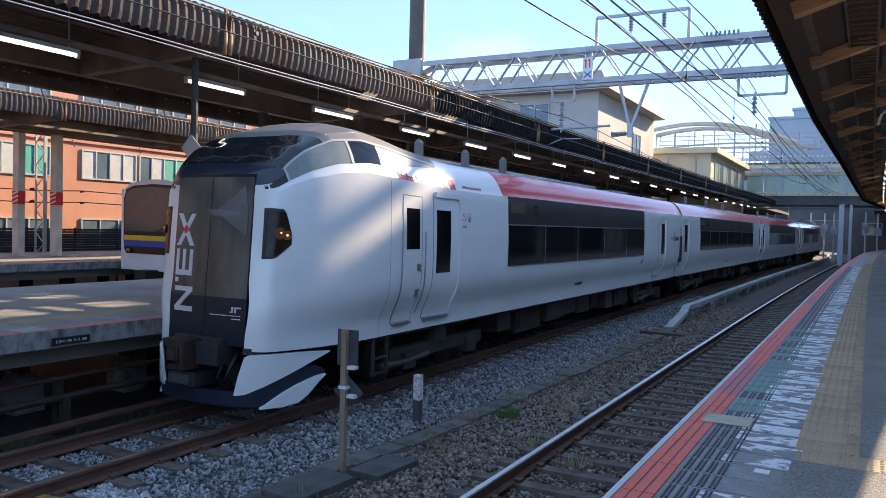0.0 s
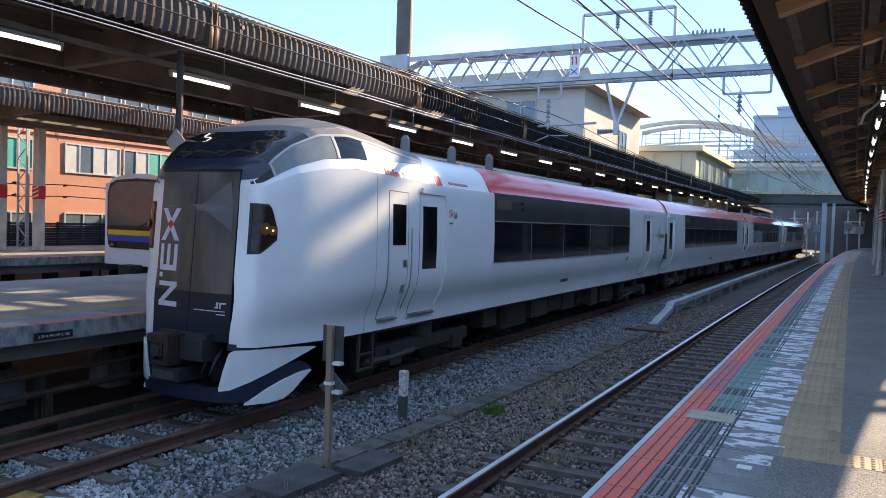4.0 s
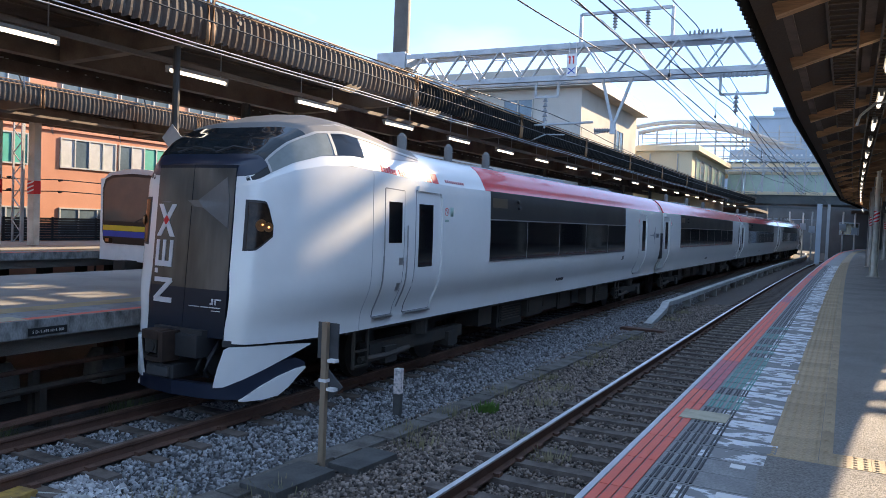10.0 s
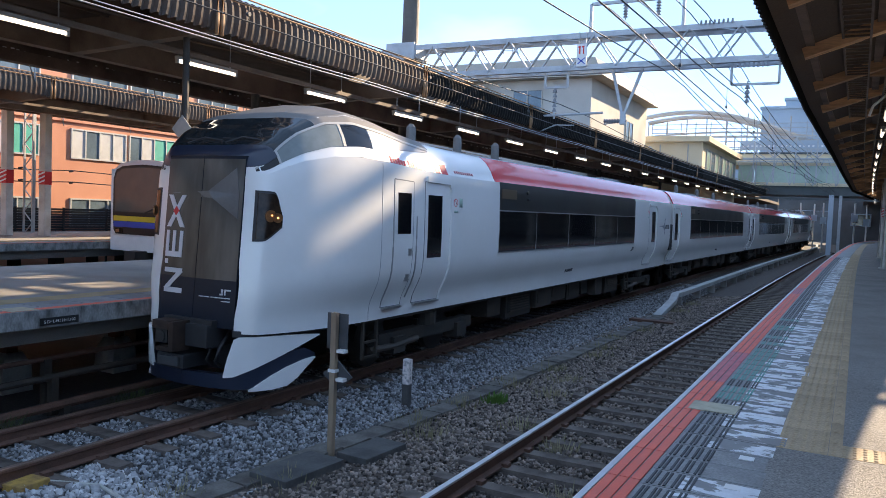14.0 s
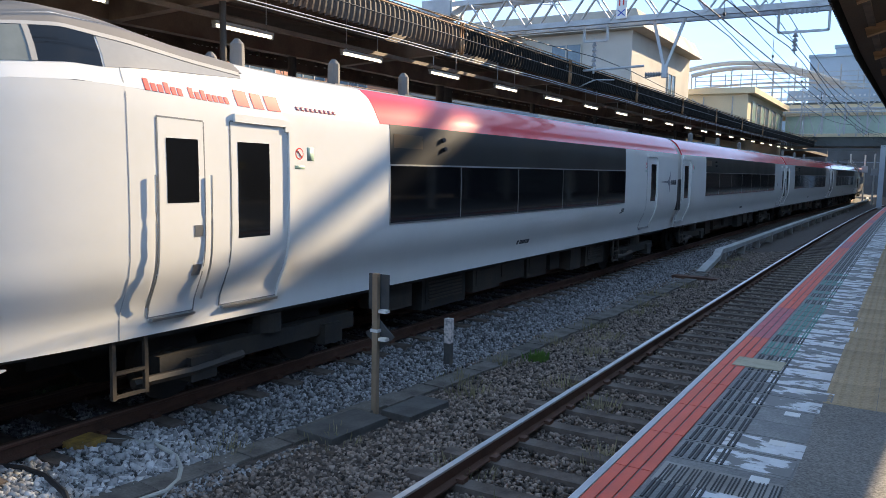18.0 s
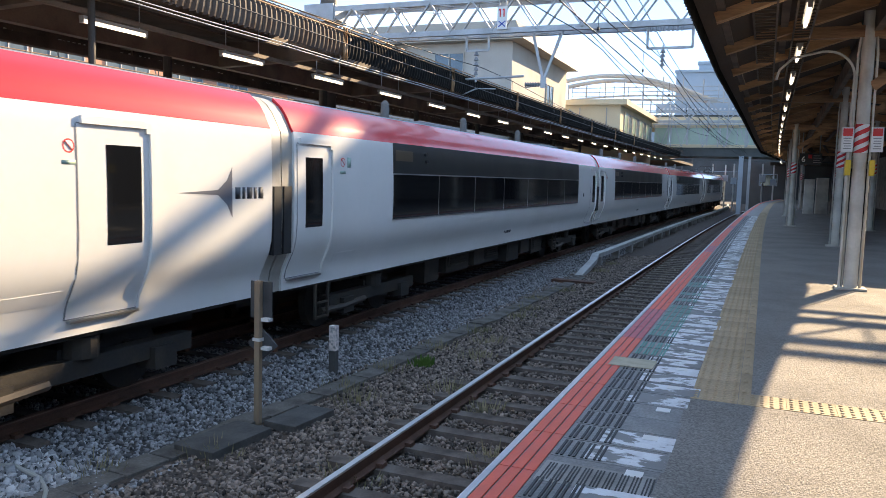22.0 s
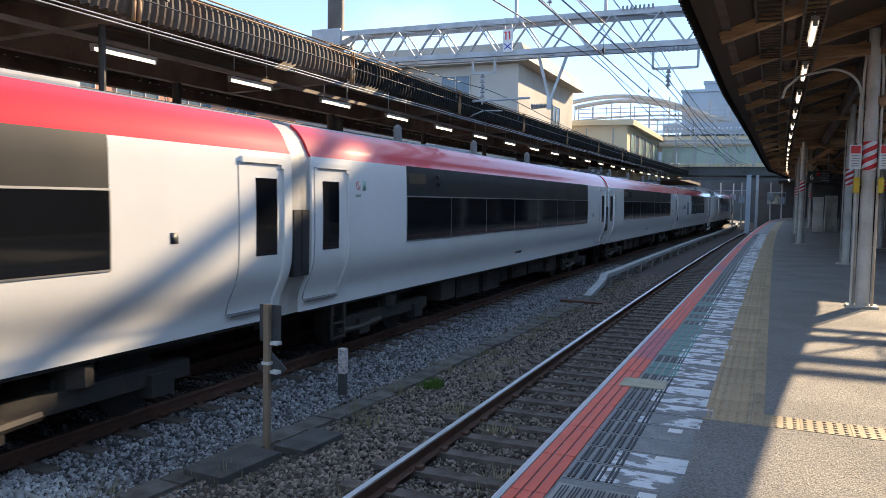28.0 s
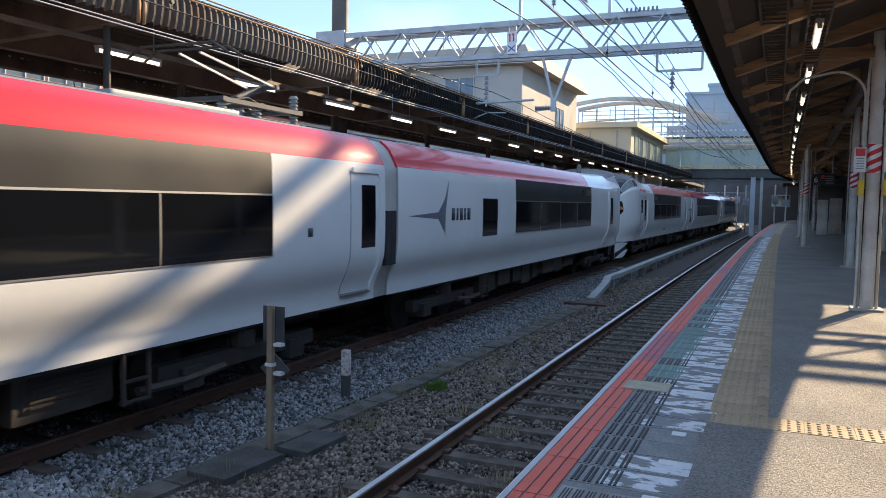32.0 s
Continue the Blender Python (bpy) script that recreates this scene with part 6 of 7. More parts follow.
def window_band(car, d0, d1, y0, side, post, plate=True):
    """The long dark window, its first post at post: upper black panel, panes below, silver line and posts."""
    b = bm_()
    rect(b, d0, d1, 2.575, 3.087, 0.0065, 0.012, False, side, y0, 4)
    part("upper_panel", b, M_BLACKBAND, car, "matt black panel over the windows")
    b = bm_()
    rect(b, d0, d1, 2.553, 2.575, 0.010, 0.016, False, side, y0, 1)
    rect(b, d0 - 0.012, d1 + 0.012, 1.778, 1.796, 0.010, 0.016, False, side, y0, 1)
    rect(b, d0 - 0.012, d0, 1.796, 2.56, 0.010, 0.016, False, side, y0, 2)
    rect(b, d1, d1 + 0.012, 1.796, 2.56, 0.010, 0.016, False, side, y0, 2)
    part("window_trim", b, M_TRIM, car, "thin silver window trim")
    cut = [d0] + [post + 2.01 * k for k in range(12) if post + 2.01 * k < d1 - 0.6] + [d1]
    for a, c in zip(cut, cut[1:]):
        b = bm_()
        rect(b, a + 0.004, c - 0.004, 1.797, 2.552, 0.006, 0.012, False, side, y0, 4)
        part("window_pane", b, M_GLASS, car)
    for a in cut[1:-1]:
        b = bm_()
        rect(b, a - 0.010, a + 0.010, 1.797, 2.552, 0.009, 0.01, False, side, y0, 3)
        part("window_post", b, M_POST, car)
    if plate:
        b = bm_()
        rect(b, d0 + 0.08, d0 + 0.78, 2.79, 2.97, 0.010, 0.008, False, side, y0, 2)
        part("destination_display", b, M_DISPLAY, car, "brown unlit destination display")
        b = bm_()
        for dd, zz in ((1.32, 2.93), (1.36, 2.8)):
            p = skin(d0 + dd, s_of(zz), 0.0, False)
            rod(b, (side * (p.x - 0.01), y0 + p.y, zz), (side * (p.x + 0.06), y0 + p.y - 0.03, zz + 0.01), 0.035, 10, 0.028)
        part("camera_unit", b, M_RUBBER, car)


def underframe(car, seed, y0, y1):
    """Bogies and the boxes under the floor, between y0 and y1."""
    r = random.Random(seed)
    b = bm_()
    box(b, -1.22, 1.22, y0 + 0.3, y1 - 0.3, 0.86, 0.94)
    box(b, -0.35, 0.35, y0 + 0.2, y1 - 0.2, 0.55, 0.86)
    part("floor_frame", b, M_UNDER, car)
    mid = (y0 + y1) / 2
    for s in (-1, 1):
        c = mid + s * 6.9 + (0.6 if y1 - y0 > 21 and s < 0 else 0)
        bog = part("bogie", (b := bm_(), [box(b, x - 0.09, x + 0.09, c - 1.55, c + 1.55, 0.42, 0.62) for x in (-1.02, 1.02)],
                             box(b, -1.0, 1.0, c - 0.25, c + 0.25, 0.4, 0.72), [rod(b, (x, c + e, 0.62), (x, c + e, 0.84), 0.2, 14) for x in (-1.0, 1.0) for e in (0,)],
                             [box(b, x - 0.14, x + 0.14, c + e - 0.17, c + e + 0.17, 0.3, 0.55) for x in (-1.04, 1.04) for e in (-1.05, 1.05)])[0], M_UNDER, car)
        for e in (-1.05, 1.05):
            for x in (-0.54, 0.54):
                b = bm_()
                rod(b, (x - 0.065, c + e, 0.43), (x + 0.065, c + e, 0.43), 0.43, 28)
                rod(b, (x - 0.1, c + e, 0.43), (x + 0.1, c + e, 0.43), 0.14, 14)
                part("wheel", b, M_UNDER, bog)
        for x in (-1.16, 1.16):
            b = bm_()
            tube(b, [(x, c - 1.9, 0.44), (x, c - 1.2, 0.42), (x, c - 0.5, 0.46)], 0.05)
            part("damper", b, M_UNDERBOX, bog)
        for x in (-1.22, 1.22):
            b = bm_()
            for yy in (c - 2.15, c - 1.8):
                box(b, x - 0.02, x + 0.02, yy - 0.02, yy + 0.02, 0.35, 0.9)
            for zz in (0.36, 0.58):
                box(b, x - 0.02, x + 0.02, c - 2.15, c - 1.8, zz, zz + 0.03)
            part("step_ladder", b, M_UNDERBOX, car)
    y = mid - 4.4
    while y < mid + 4.2:
        w = r.uniform(0.6, 1.7)
        zb = r.uniform(0.32, 0.48)
        for side in (-1, 1):
            b = bm_()
            x0 = r.uniform(0.92, 1.08)
            box(b, side * 0.5, side * x0, y, y + w - 0.12, zb, 0.87)
            if w > 1.0:
                box(b, side * (x0 - 0.01), side * (x0 + 0.015), y + 0.1, y + w - 0.22, zb + 0.1, 0.8)
            ub = part("underfloor_box", b, M_UNDERBOX if r.random() < 0.6 else M_UNDER, car, bevel=0.012 if w <= 1.0 else 0)
            if w > 1.2:
                for q in range(6):
                    b = bm_()
                    box(b, side * (x0 + 0.012), side * (x0 + 0.035), y + 0.16, y + w - 0.28, zb + 0.13 + 0.055 * q, zb + 0.155 + 0.055 * q)
                    part("louvre", b, M_UNDERBOX, ub)
        y += w + r.uniform(0.02, 0.25)


def plain_end(car, y, s):
    """A car's flat end: gangway bellows, fairings, coupler."""
    b = bm_()
    box(b, -0.55, 0.55, min(y, y + s * 0.24), max(y, y + s * 0.24), 1.0, 3.1)
    part("gangway", b, M_RUBBER, car, bevel=0.03)
    for side in (-1, 1):
        b = bm_()
        for k in (0, 1):
            box(b, side * (1.38 + 0.05 * k), side * (1.42 + 0.045 * k), min(y + s * 0.06, y + s * (0.16 + 0.07 * k)), max(y + s * 0.06, y + s * (0.16 + 0.07 * k)), 1.45, 2.35)
        part("end_fairing", b, M_RUBBER, car)
    b = bm_()
    ring = [skin(5.0, q, -0.035, False) for q in np.linspace(0, HALF_S[-1], 26)]
    pts = [(p.x, p.z) for p in ring] + [(-p.x, p.z) for p in ring[-2::-1]]
    loft(b, [[(x, yy, z) for x, z in pts] for yy in (y - s * 0.02, y + s * 0.247)], caps=False, close=False)
    part("end_hood", b, M_HOOD, car, "pale grey weathered end hood")
    b = bm_()
    rod(b, (0, y - s * 0.3, 0.78), (0, y + s * 0.24, 0.78), 0.13, 12)
    box(b, -1.1, 1.1, min(y, y + s * 0.1), max(y, y + s * 0.1), 0.86, 0.93)
    part("coupler", b, M_UNDER, car)


def body_shell(car, d0, d1, y0, nose, nd, red=True):
    """Side walls in white, shoulder in red, roof in grey, each a skin of its own, and closed ends."""
    zs = s_of(3.085)
    s_top = HALF_S[14]
    b = bm_()
    for side in (1, -1):
        patch(b, d0, d1, lambda d: 0.0, lambda d: zs, 0.0, 0.05, nd, 22, nose, side, y0)
    part("side_wall", b, M_WHITE, car, "glossy white side walls")
    for side in (1, -1):
        b = bm_()
        patch(b, d0, d1, lambda d: zs, lambda d: s_top, 0.0, 0.04, nd, 8, nose, side, y0)
        part("roof_shoulder", b, M_RED, car, "glossy red roof edge")
    b = bm_()
    for side in (1, -1):
        patch(b, d0, d1, lambda d: s_top, lambda d: HALF_S[-1], 0.0, 0.04, nd, 5, nose, side, y0)
    part("roof", b, M_ROOFGREY, car, "grey roof")


def end_wall(car, y, y0=0.0):
    b = bm_()
    ring = [skin(y, s, -0.01, False) for s in np.linspace(0, HALF_S[-1], 26)]
    pts = [(p.x, y, p.z) for p in ring] + [(-p.x, y, p.z) for p in ring[-2::-1]]
    loft(b, [pts, [(x, yy + 0.03, z) for x, yy, z in pts]], smooth=False)
    part("end_wall", b, M_WHITE, car)


def roof_gear(car, spots, units):
    for y, x in spots:
        b = bm_()
        box(b, x - 0.12, x + 0.12, y - 0.12, y + 0.12, 3.55, 3.63)
        rod(b, (x, y, 3.63), (x, y, 3.9), 0.085, 14, 0.08)
        rod(b, (x, y, 3.9), (x, y, 3.96), 0.08, 14, 0.03)
        part("roof_antenna", b, M_CABROOF, car)
    for y, l in units:
        b = bm_()
        box(b, -0.6, 0.6, y, y + l, 3.58, 3.69)
        part("air_conditioner", b, M_ROOFGREY, car, bevel=0.04)


def no_smoking(car, d, z, side, nose=False, y0=0.0):
    b = bm_()
    p = skin(d, s_of(z), 0.0, nose)
    rod(b, (side * (p.x - 0.01), y0 + p.y, z), (side * (p.x + 0.002), y0 + p.y, z), 0.066, 20)
    plate = part("prohibition_sign", b, M_SIGNRED, car, "round red and white no-smoking sticker")
    b = bm_()
    rod(b, (side * (p.x - 0.01), y0 + p.y, z), (side * (p.x + 0.003), y0 + p.y, z), 0.052, 20)
    part("sign_face", b, M_SIGNWHITE, plate)
    b = bm_()
    beam(b, (side * (p.x + 0.002), y0 + p.y - 0.036, z + 0.036), (side * (p.x + 0.002), y0 + p.y + 0.036, z - 0.036), 0.004, 0.018, up=(1, 0, 0))
    part("sign_bar", b, M_SIGNRED, plate)
    b = bm_()
    rect(b, d + 0.13, d + 0.24, z - 0.075, z + 0.075, 0.0025, 0.008, nose, side, y0, 1)
    rect(b, d - 0.08, d + 0.08, z - 0.17, z - 0.13, 0.0025, 0.008, nose, side, y0, 1)
    part("notice_plate", b, M_NOTICE, car, "pale green notice sticker")


def mid_car(seed, post, end):
    car = thing("railway_car", "white express railway car with red roof edge and long dark windows", "train car", "cars of the express train")
    body_shell(car, -10.0, 10.0, 0.0, False, 2)
    end_wall(car, -9.97)
    end_wall(car, 9.94)
    for side in (1, -1):
        window_band(car, -7.02, end, 0.0, side, post)
        for a, c, w0 in ((-9.93, -9.05, 0.2), (8.9, 9.78, 0.32)):
            car_door(car, a, c, 0.0, side, win=(a + w0, a + w0 + 0.44))
        no_smoking(car, -8.71, 2.71, side)
        b = bm_()
        side_letters([(0.6, 0.4, -0.5, 1, 1, 1, 1, 1, 0.5, 1)], -0.38, 1.17, 0.075, 0.05, b, False, side, 0.0)
        rect(b, 7.75, 7.87, 2.2 - 0.2, 2.12, 0.004, 0.006, False, side, 0.0, 1)
        tagged(part("car_lettering", b, M_TEXT, car), kind="stuff")
        b = bm_()
        rect(b, -8.75, -8.1, 1.2, 1.34, 0.003, 0.006, False, side, 0.0, 3)
        part("hatch", b, M_WHITE, car)
    underframe(car, seed, -10, 10)
    plain_end(car, -10, -1)
    plain_end(car, 10, 1)
    roof_gear(car, [(-5.5, 0.5), (-1.5, 0.55), (3.0, 0.5)], [(-4.0, 2.2), (5.2, 2.2)])
    return car


def wing(bm, rows, off, thick, side, n=14):
    """A plate on the skirt: rows (along the skirt from the front's middle, low z, high z)."""
    ls = [r[0] for r in rows]
    grid = []
    for o in (off, off - thick):
        out = []
        for i in range(n + 1):
            l = ls[0] + (ls[-1] - ls[0]) * i / n
            lo, hi = np.interp(l, ls, [r[1] for r in rows]), np.interp(l, ls, [r[2] for r in rows])
            x, y = np.interp(l, SKIRT_L, SKIRT_X), np.interp(l, SKIRT_L, SKIRT_Y)
            x2, y2 = np.interp(l + 0.05, SKIRT_L, SKIRT_X), np.interp(l + 0.05, SKIRT_L, SKIRT_Y)
            nx, ny = (y2 - y), -(x2 - x)
            ln = math.hypot(nx, ny) or 1
            out.append([bm.verts.new((side * (x + o * nx / ln), FRONT + y + o * ny / ln + 0.10 * max(0, 0.5 - z) * (1 if l < 1.2 else 0), z)) for z in np.linspace(lo, hi, 4)])
        grid.append(out)
    top, bot = grid
    for i in range(n):
        for j in range(3):
            bm.faces.new((top[i][j], top[i + 1][j], top[i + 1][j + 1], top[i][j + 1])).smooth = True
            bm.faces.new((bot[i][j], bot[i][j + 1], bot[i + 1][j + 1], bot[i + 1][j]))
        bm.faces.new((top[i][0], bot[i][0], bot[i + 1][0], top[i + 1][0]))
        bm.faces.new((top[i][3], top[i + 1][3], bot[i + 1][3], bot[i][3]))
    for i in (0, n):
        for j in range(3):
            bm.faces.new((top[i][j], top[i][j + 1], bot[i][j + 1], bot[i][j]))


FRONT = -11.25
_SK = [(0.0, -0.08), (0.45, -0.04), (0.72, 0.06), (0.87, 0.2), (0.97, 0.42), (1.06, 0.75), (1.18, 1.3), (1.25, 2.2)]
SKIRT_X, SKIRT_Y = [p[0] for p in _SK], [p[1] for p in _SK]
SKIRT_L = list(np.cumsum([0.0] + [math.dist(a, c) for a, c in zip(_SK, _SK[1:])]))


def face(x, z, off=0.0):
    """A point of the black front panel."""
    return Vector((x, FRONT + 0.075 * max(0, z - 1.0) + 0.06 * (x / 0.76) ** 2 + 0.065 - off, z))


def face_patch(bm, x0, x1, z0, z1, off, thick, nx=8, nz=6, x0t=None, x1t=None):
    grid = []
    x0t, x1t = x0 if x0t is None else x0t, x1 if x1t is None else x1t
    for o in (off, off - thick):
        rows = []
        for j in range(nz + 1):
            v = j / nz
            a, c = x0 + (x0t - x0) * v, x1 + (x1t - x1) * v
            rows.append([bm.verts.new(face(a + (c - a) * i / nx, z0 + (z1 - z0) * v, o)) for i in range(nx + 1)])
        grid.append(rows)
    t, q = grid
    for j in range(nz):
        for i in range(nx):
            bm.faces.new((t[j][i], t[j][i + 1], t[j + 1][i + 1], t[j + 1][i])).smooth = True
            bm.faces.new((q[j][i], q[j + 1][i], q[j + 1][i + 1], q[j][i + 1]))
        bm.faces.new((t[j][0], t[j + 1][0], q[j + 1][0], q[j][0]))
        bm.faces.new((t[j][nx], q[j][nx], q[j + 1][nx], t[j + 1][nx]))
    for i in range(nx):
        bm.faces.new((t[0][i], q[0][i], q[0][i + 1], t[0][i + 1]))
        bm.faces.new((t[nz][i], t[nz][i + 1], q[nz][i + 1], q[nz][i]))


def lead_car(seed, tail=False):
    """A cab car, its cab towards -y. tail: the car with the first-class layout."""
    name = "white express cab car with black front and red roof edge"
    car = thing("cab_car", name, "train car", "cars of the express train")
    END = 10.0 if tail else 9.45
    E, y0, s_top, zs = END - FRONT, FRONT, HALF_S[14], s_of(3.085)
    red0 = 5.95 if not tail else 7.2
    nd = 46
    cuts = [0.0] + [0.02 * 1.17 ** k for k in range(1, 40)]
    cuts = [c for c in cuts if c < 5.9] + [6.0, E]
    # white skin of the nose and sides, station by station
    b = bm_()
    for side in (1, -1):
        rows = [[skin(d, s, 0.0) for s in np.linspace(0, s_of(3.085), 26)] for d in cuts]
        vs = [[b.verts.new((side * p.x, y0 + p.y, p.z)) for p in r] for r in rows]
        for a, c in zip(vs, vs[1:]):
            for i in range(25):
                b.faces.new((a[i], a[i + 1], c[i + 1], c[i])).smooth = True
    part("side_wall", b, M_WHITE, car, "glossy white side walls")
    b = bm_()
    for side in (1, -1):
        rows = [[skin(d, s, 0.0) for s in np.linspace(zs, HALF_S[-1], 25)] for d in list(np.linspace(0, 0.1, 8)) + list(np.linspace(0.13, 4.0, 120)) + [c for c in cuts if 4.1 < c < red0] + [red0]]
        vs = [[b.verts.new((side * p.x, y0 + p.y, p.z)) for p in r] for r in rows]
        for a, c in zip(vs, vs[1:]):
            for i in range(24):
                b.faces.new((a[i], a[i + 1], c[i + 1], c[i])).smooth = True
    part("nose_roof", b, M_WHITE, car, "white nose roof")
    for side in (1, -1):
        b = bm_()
        patch(b, red0, E, lambda d: zs, lambda d: s_top, 0.003, 0.04, 6, 8, True, side, y0)
        part("roof_shoulder", b, M_RED, car, "glossy red roof edge")
    b = bm_()
    for side in (1, -1):
        patch(b, red0, E, lambda d: s_top, lambda d: HALF_S[-1], 0.0, 0.04, 6, 5, True, side, y0)
    part("roof", b, M_ROOFGREY, car, "grey roof")
    rim = lambda d: np.interp(d, [0.03, 0.12, 0.3, 0.5, 0.9, 1.4, 2.05, 3.7], [s_of(3.22), s_of(3.31), s_of(3.37), s_of(3.405), s_of(3.425), s_of(3.425), s_of(3.41), s_of(3.39)]) + 0.046
    b = bm_()
    for side in (1, -1):
        patch(b, 1.055, 3.75, rim, lambda d: HALF_S[-1], 0.008, 0.02, 60, 14, True, side, y0)
    part("cab_roof", b, M_CABROOF, car, "grey cab roof")
    # windscreen with its black surround
    b = bm_()
    for side in (1, -1):
        patch(b, 0.10, 1.05, rim, lambda d: HALF_S[-1], 0.011, 0.03, 30, 14, True, side, y0)
    ws = part("windscreen", b, M_WINDSCREEN, car, "large sloping dark windscreen")
    b = bm_()
    for side in (1, -1):
        patch(b, 0.0, 0.30, lambda d: s_of(3.3), lambda d: HALF_S[-1], 0.015, 0.03, 8, 14, True, side, y0)
    part("windscreen_cowl", b, M_NAVY, car)
    for k, x in enumerate((-0.35, 0.3)):
        b = bm_()
        tube(b, [(x, FRONT + 0.26, 3.26), (x + 0.22, FRONT + 0.34, 3.34), (x + 0.5, FRONT + 0.38, 3.30)], 0.016)
        tube(b, [(x - 0.1, FRONT + 0.33, 3.33), (x + 0.5, FRONT + 0.38, 3.30)], 0.012)
        part("wiper", b, M_RUBBER, ws)
    # cab side windows
    for side in (1, -1):
        b = bm_()
        lo = lambda d: np.interp(d, [0.05, 0.35, 1.05, 2.05], [s_of(3.17), s_of(3.17), s_of(3.19), s_of(3.2)])
        hi = lambda d: np.interp(d, [0.03, 0.12, 0.3, 0.5, 0.9, 1.4, 2.05], [s_of(3.22), s_of(3.31), s_of(3.37), s_of(3.405), s_of(3.425), s_of(3.425), s_of(3.41)])
        patch(b, 0.035, 0.30, lo, hi, 0.006, 0.02, 5, 3, True, side, y0)
        part("quarter_light", b, M_BLACKBAND, car)
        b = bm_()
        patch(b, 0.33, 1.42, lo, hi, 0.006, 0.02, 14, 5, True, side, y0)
        cw = part("cab_side_window", b, M_CABGLASS, car, "cab side window with reflected sky and dust in its grey")
        b = bm_()
        patch(b, 1.47, 2.03, lo, hi, 0.006, 0.02, 5, 5, True, side, y0)
        part("cab_sliding_window", b, M_GLASS, car, "dark open cab window")
        b = bm_()
        patch(b, 0.30, 0.33, lo, hi, 0.012, 0.03, 1, 5, True, side, y0)
        patch(b, 1.42, 1.47, lo, hi, 0.012, 0.03, 1, 5, True, side, y0)
        patch(b, 0.035, 2.05, lambda d: hi(d), lambda d: hi(d) + 0.045, 0.012, 0.03, 24, 1, True, side, y0)
        part("cab_window_frame", b, M_FRAMEGREY, cw, "silver window frame")
        b = bm_()
        e0 = lambda d: np.interp(d, [2.05, 3.7], [s_of(3.2), s_of(3.37)])
        e1 = lambda d: np.interp(d, [2.05, 3.7], [s_of(3.41), s_of(3.39)])
        patch(b, 2.05, 3.7, e0, e1, 0.005, 0.02, 14, 3, True, side, y0)
        part("roof_fairing", b, M_FAIRING, car, "grey tapered panel behind the cab window")
        b = bm_()
        patch(b, 2.05, 3.7, e1, lambda d: e1(d) + 0.045, 0.012, 0.03, 14, 1, True, side, y0)
        part("fairing_trim", b, M_FRAMEGREY, car)
        # headlight
        b = bm_()
        zl = lambda d: np.interp(d, [0.035, 0.10, 0.34], [s_of(2.08), s_of(2.09), s_of(2.26)])
        zh = lambda d: np.interp(d, [0.035, 0.20, 0.25, 0.34], [s_of(2.65), s_of(2.64), s_of(2.58), s_of(2.34)])
        patch(b, 0.026, 0.345, lambda d: zl(d) - 0.03, lambda d: zh(d) + 0.03, 0.006, 0.03, 12, 6, True, side, y0)
        hl = part("headlight", b, M_RUBBER, car, "black headlight surround")
        b = bm_()
        patch(b, 0.036, 0.33, zl, zh, 0.012, 0.02, 12, 6, True, side, y0)
        part("headlight_lens", b, M_LENS, hl, "dark lens with brown reflections in its colour")
        for dd, zz, rr, lm_ in ((0.27, 2.35, 0.06, M_BOWL), (0.27, 2.35, 0.014, M_WARM), (0.16, 2.37, 0.075, M_BOWL), (0.17, 2.38, 0.012, M_WARM)):
            b = bm_()
            p = skin(dd, s_of(zz), 0.0)
            rod(b, (side * (p.x - 0.01), y0 + p.y, p.z), (side * (p.x + (0.018 if rr < 0.02 else 0.0145)), y0 + p.y - 0.012, p.z), rr, 16)
            part("lamp" if rr < 0.02 else "reflector", b, lm_, hl, "warm glowing lamp" if rr < 0.02 else "amber reflector bowl")
    # black front panel: two halves, glass with painted-in grey reflection above, navy below
    b = bm_()
    face_patch(b, -0.655, -0.004, 0.96, 3.10, 0.008, 0.05, 6, 14)
    face_patch(b, 0.004, 0.655, 0.96, 3.10, 0.008, 0.05, 6, 14)
    panel = part("front_panel", b, M_FRONT, car, "black glossy front panel")
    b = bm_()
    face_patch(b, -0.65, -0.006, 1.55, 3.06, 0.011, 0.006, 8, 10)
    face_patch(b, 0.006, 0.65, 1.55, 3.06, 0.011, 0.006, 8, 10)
    part("front_glass", b, M_FRONTGLASS, panel, "front glass with reflections put into its streaked grey")
    # silver marks on the panel: crossed bars with a red diamond and bars under them
    def slant(xa, za, xb, zb, w, o=0.018):
        b, n, q = bm_(), 6, 0.009
        va = [[b.verts.new(face(xa + (xb - xa) * i / n + e, za + (zb - za) * i / n, oo)) for i in range(n + 1)] for oo in (o, q) for e in (-w, w)]
        for i in range(n):
            b.faces.new((va[0][i], va[1][i], va[1][i + 1], va[0][i + 1]))
            b.faces.new((va[2][i], va[2][i + 1], va[3][i + 1], va[3][i]))
            b.faces.new((va[0][i], va[0][i + 1], va[2][i + 1], va[2][i]))
            b.faces.new((va[1][i], va[3][i], va[3][i + 1], va[1][i + 1]))
        return b

    for k, q in enumerate(((-0.565, 2.175, -0.30, 2.59, 0.042), (-0.30, 2.175, -0.565, 2.59, 0.042), (-0.565, 1.80, -0.565, 2.13, 0.03), (-0.435, 1.85, -0.435, 2.13, 0.028), (-0.30, 1.80, -0.30, 2.13, 0.03), (-0.53, 1.38, -0.27, 1.61, 0.05))):
        part("front_mark", slant(*q, o=0.018 + 0.002 * (k % 2)), M_SILVER, panel, "silver stroke")
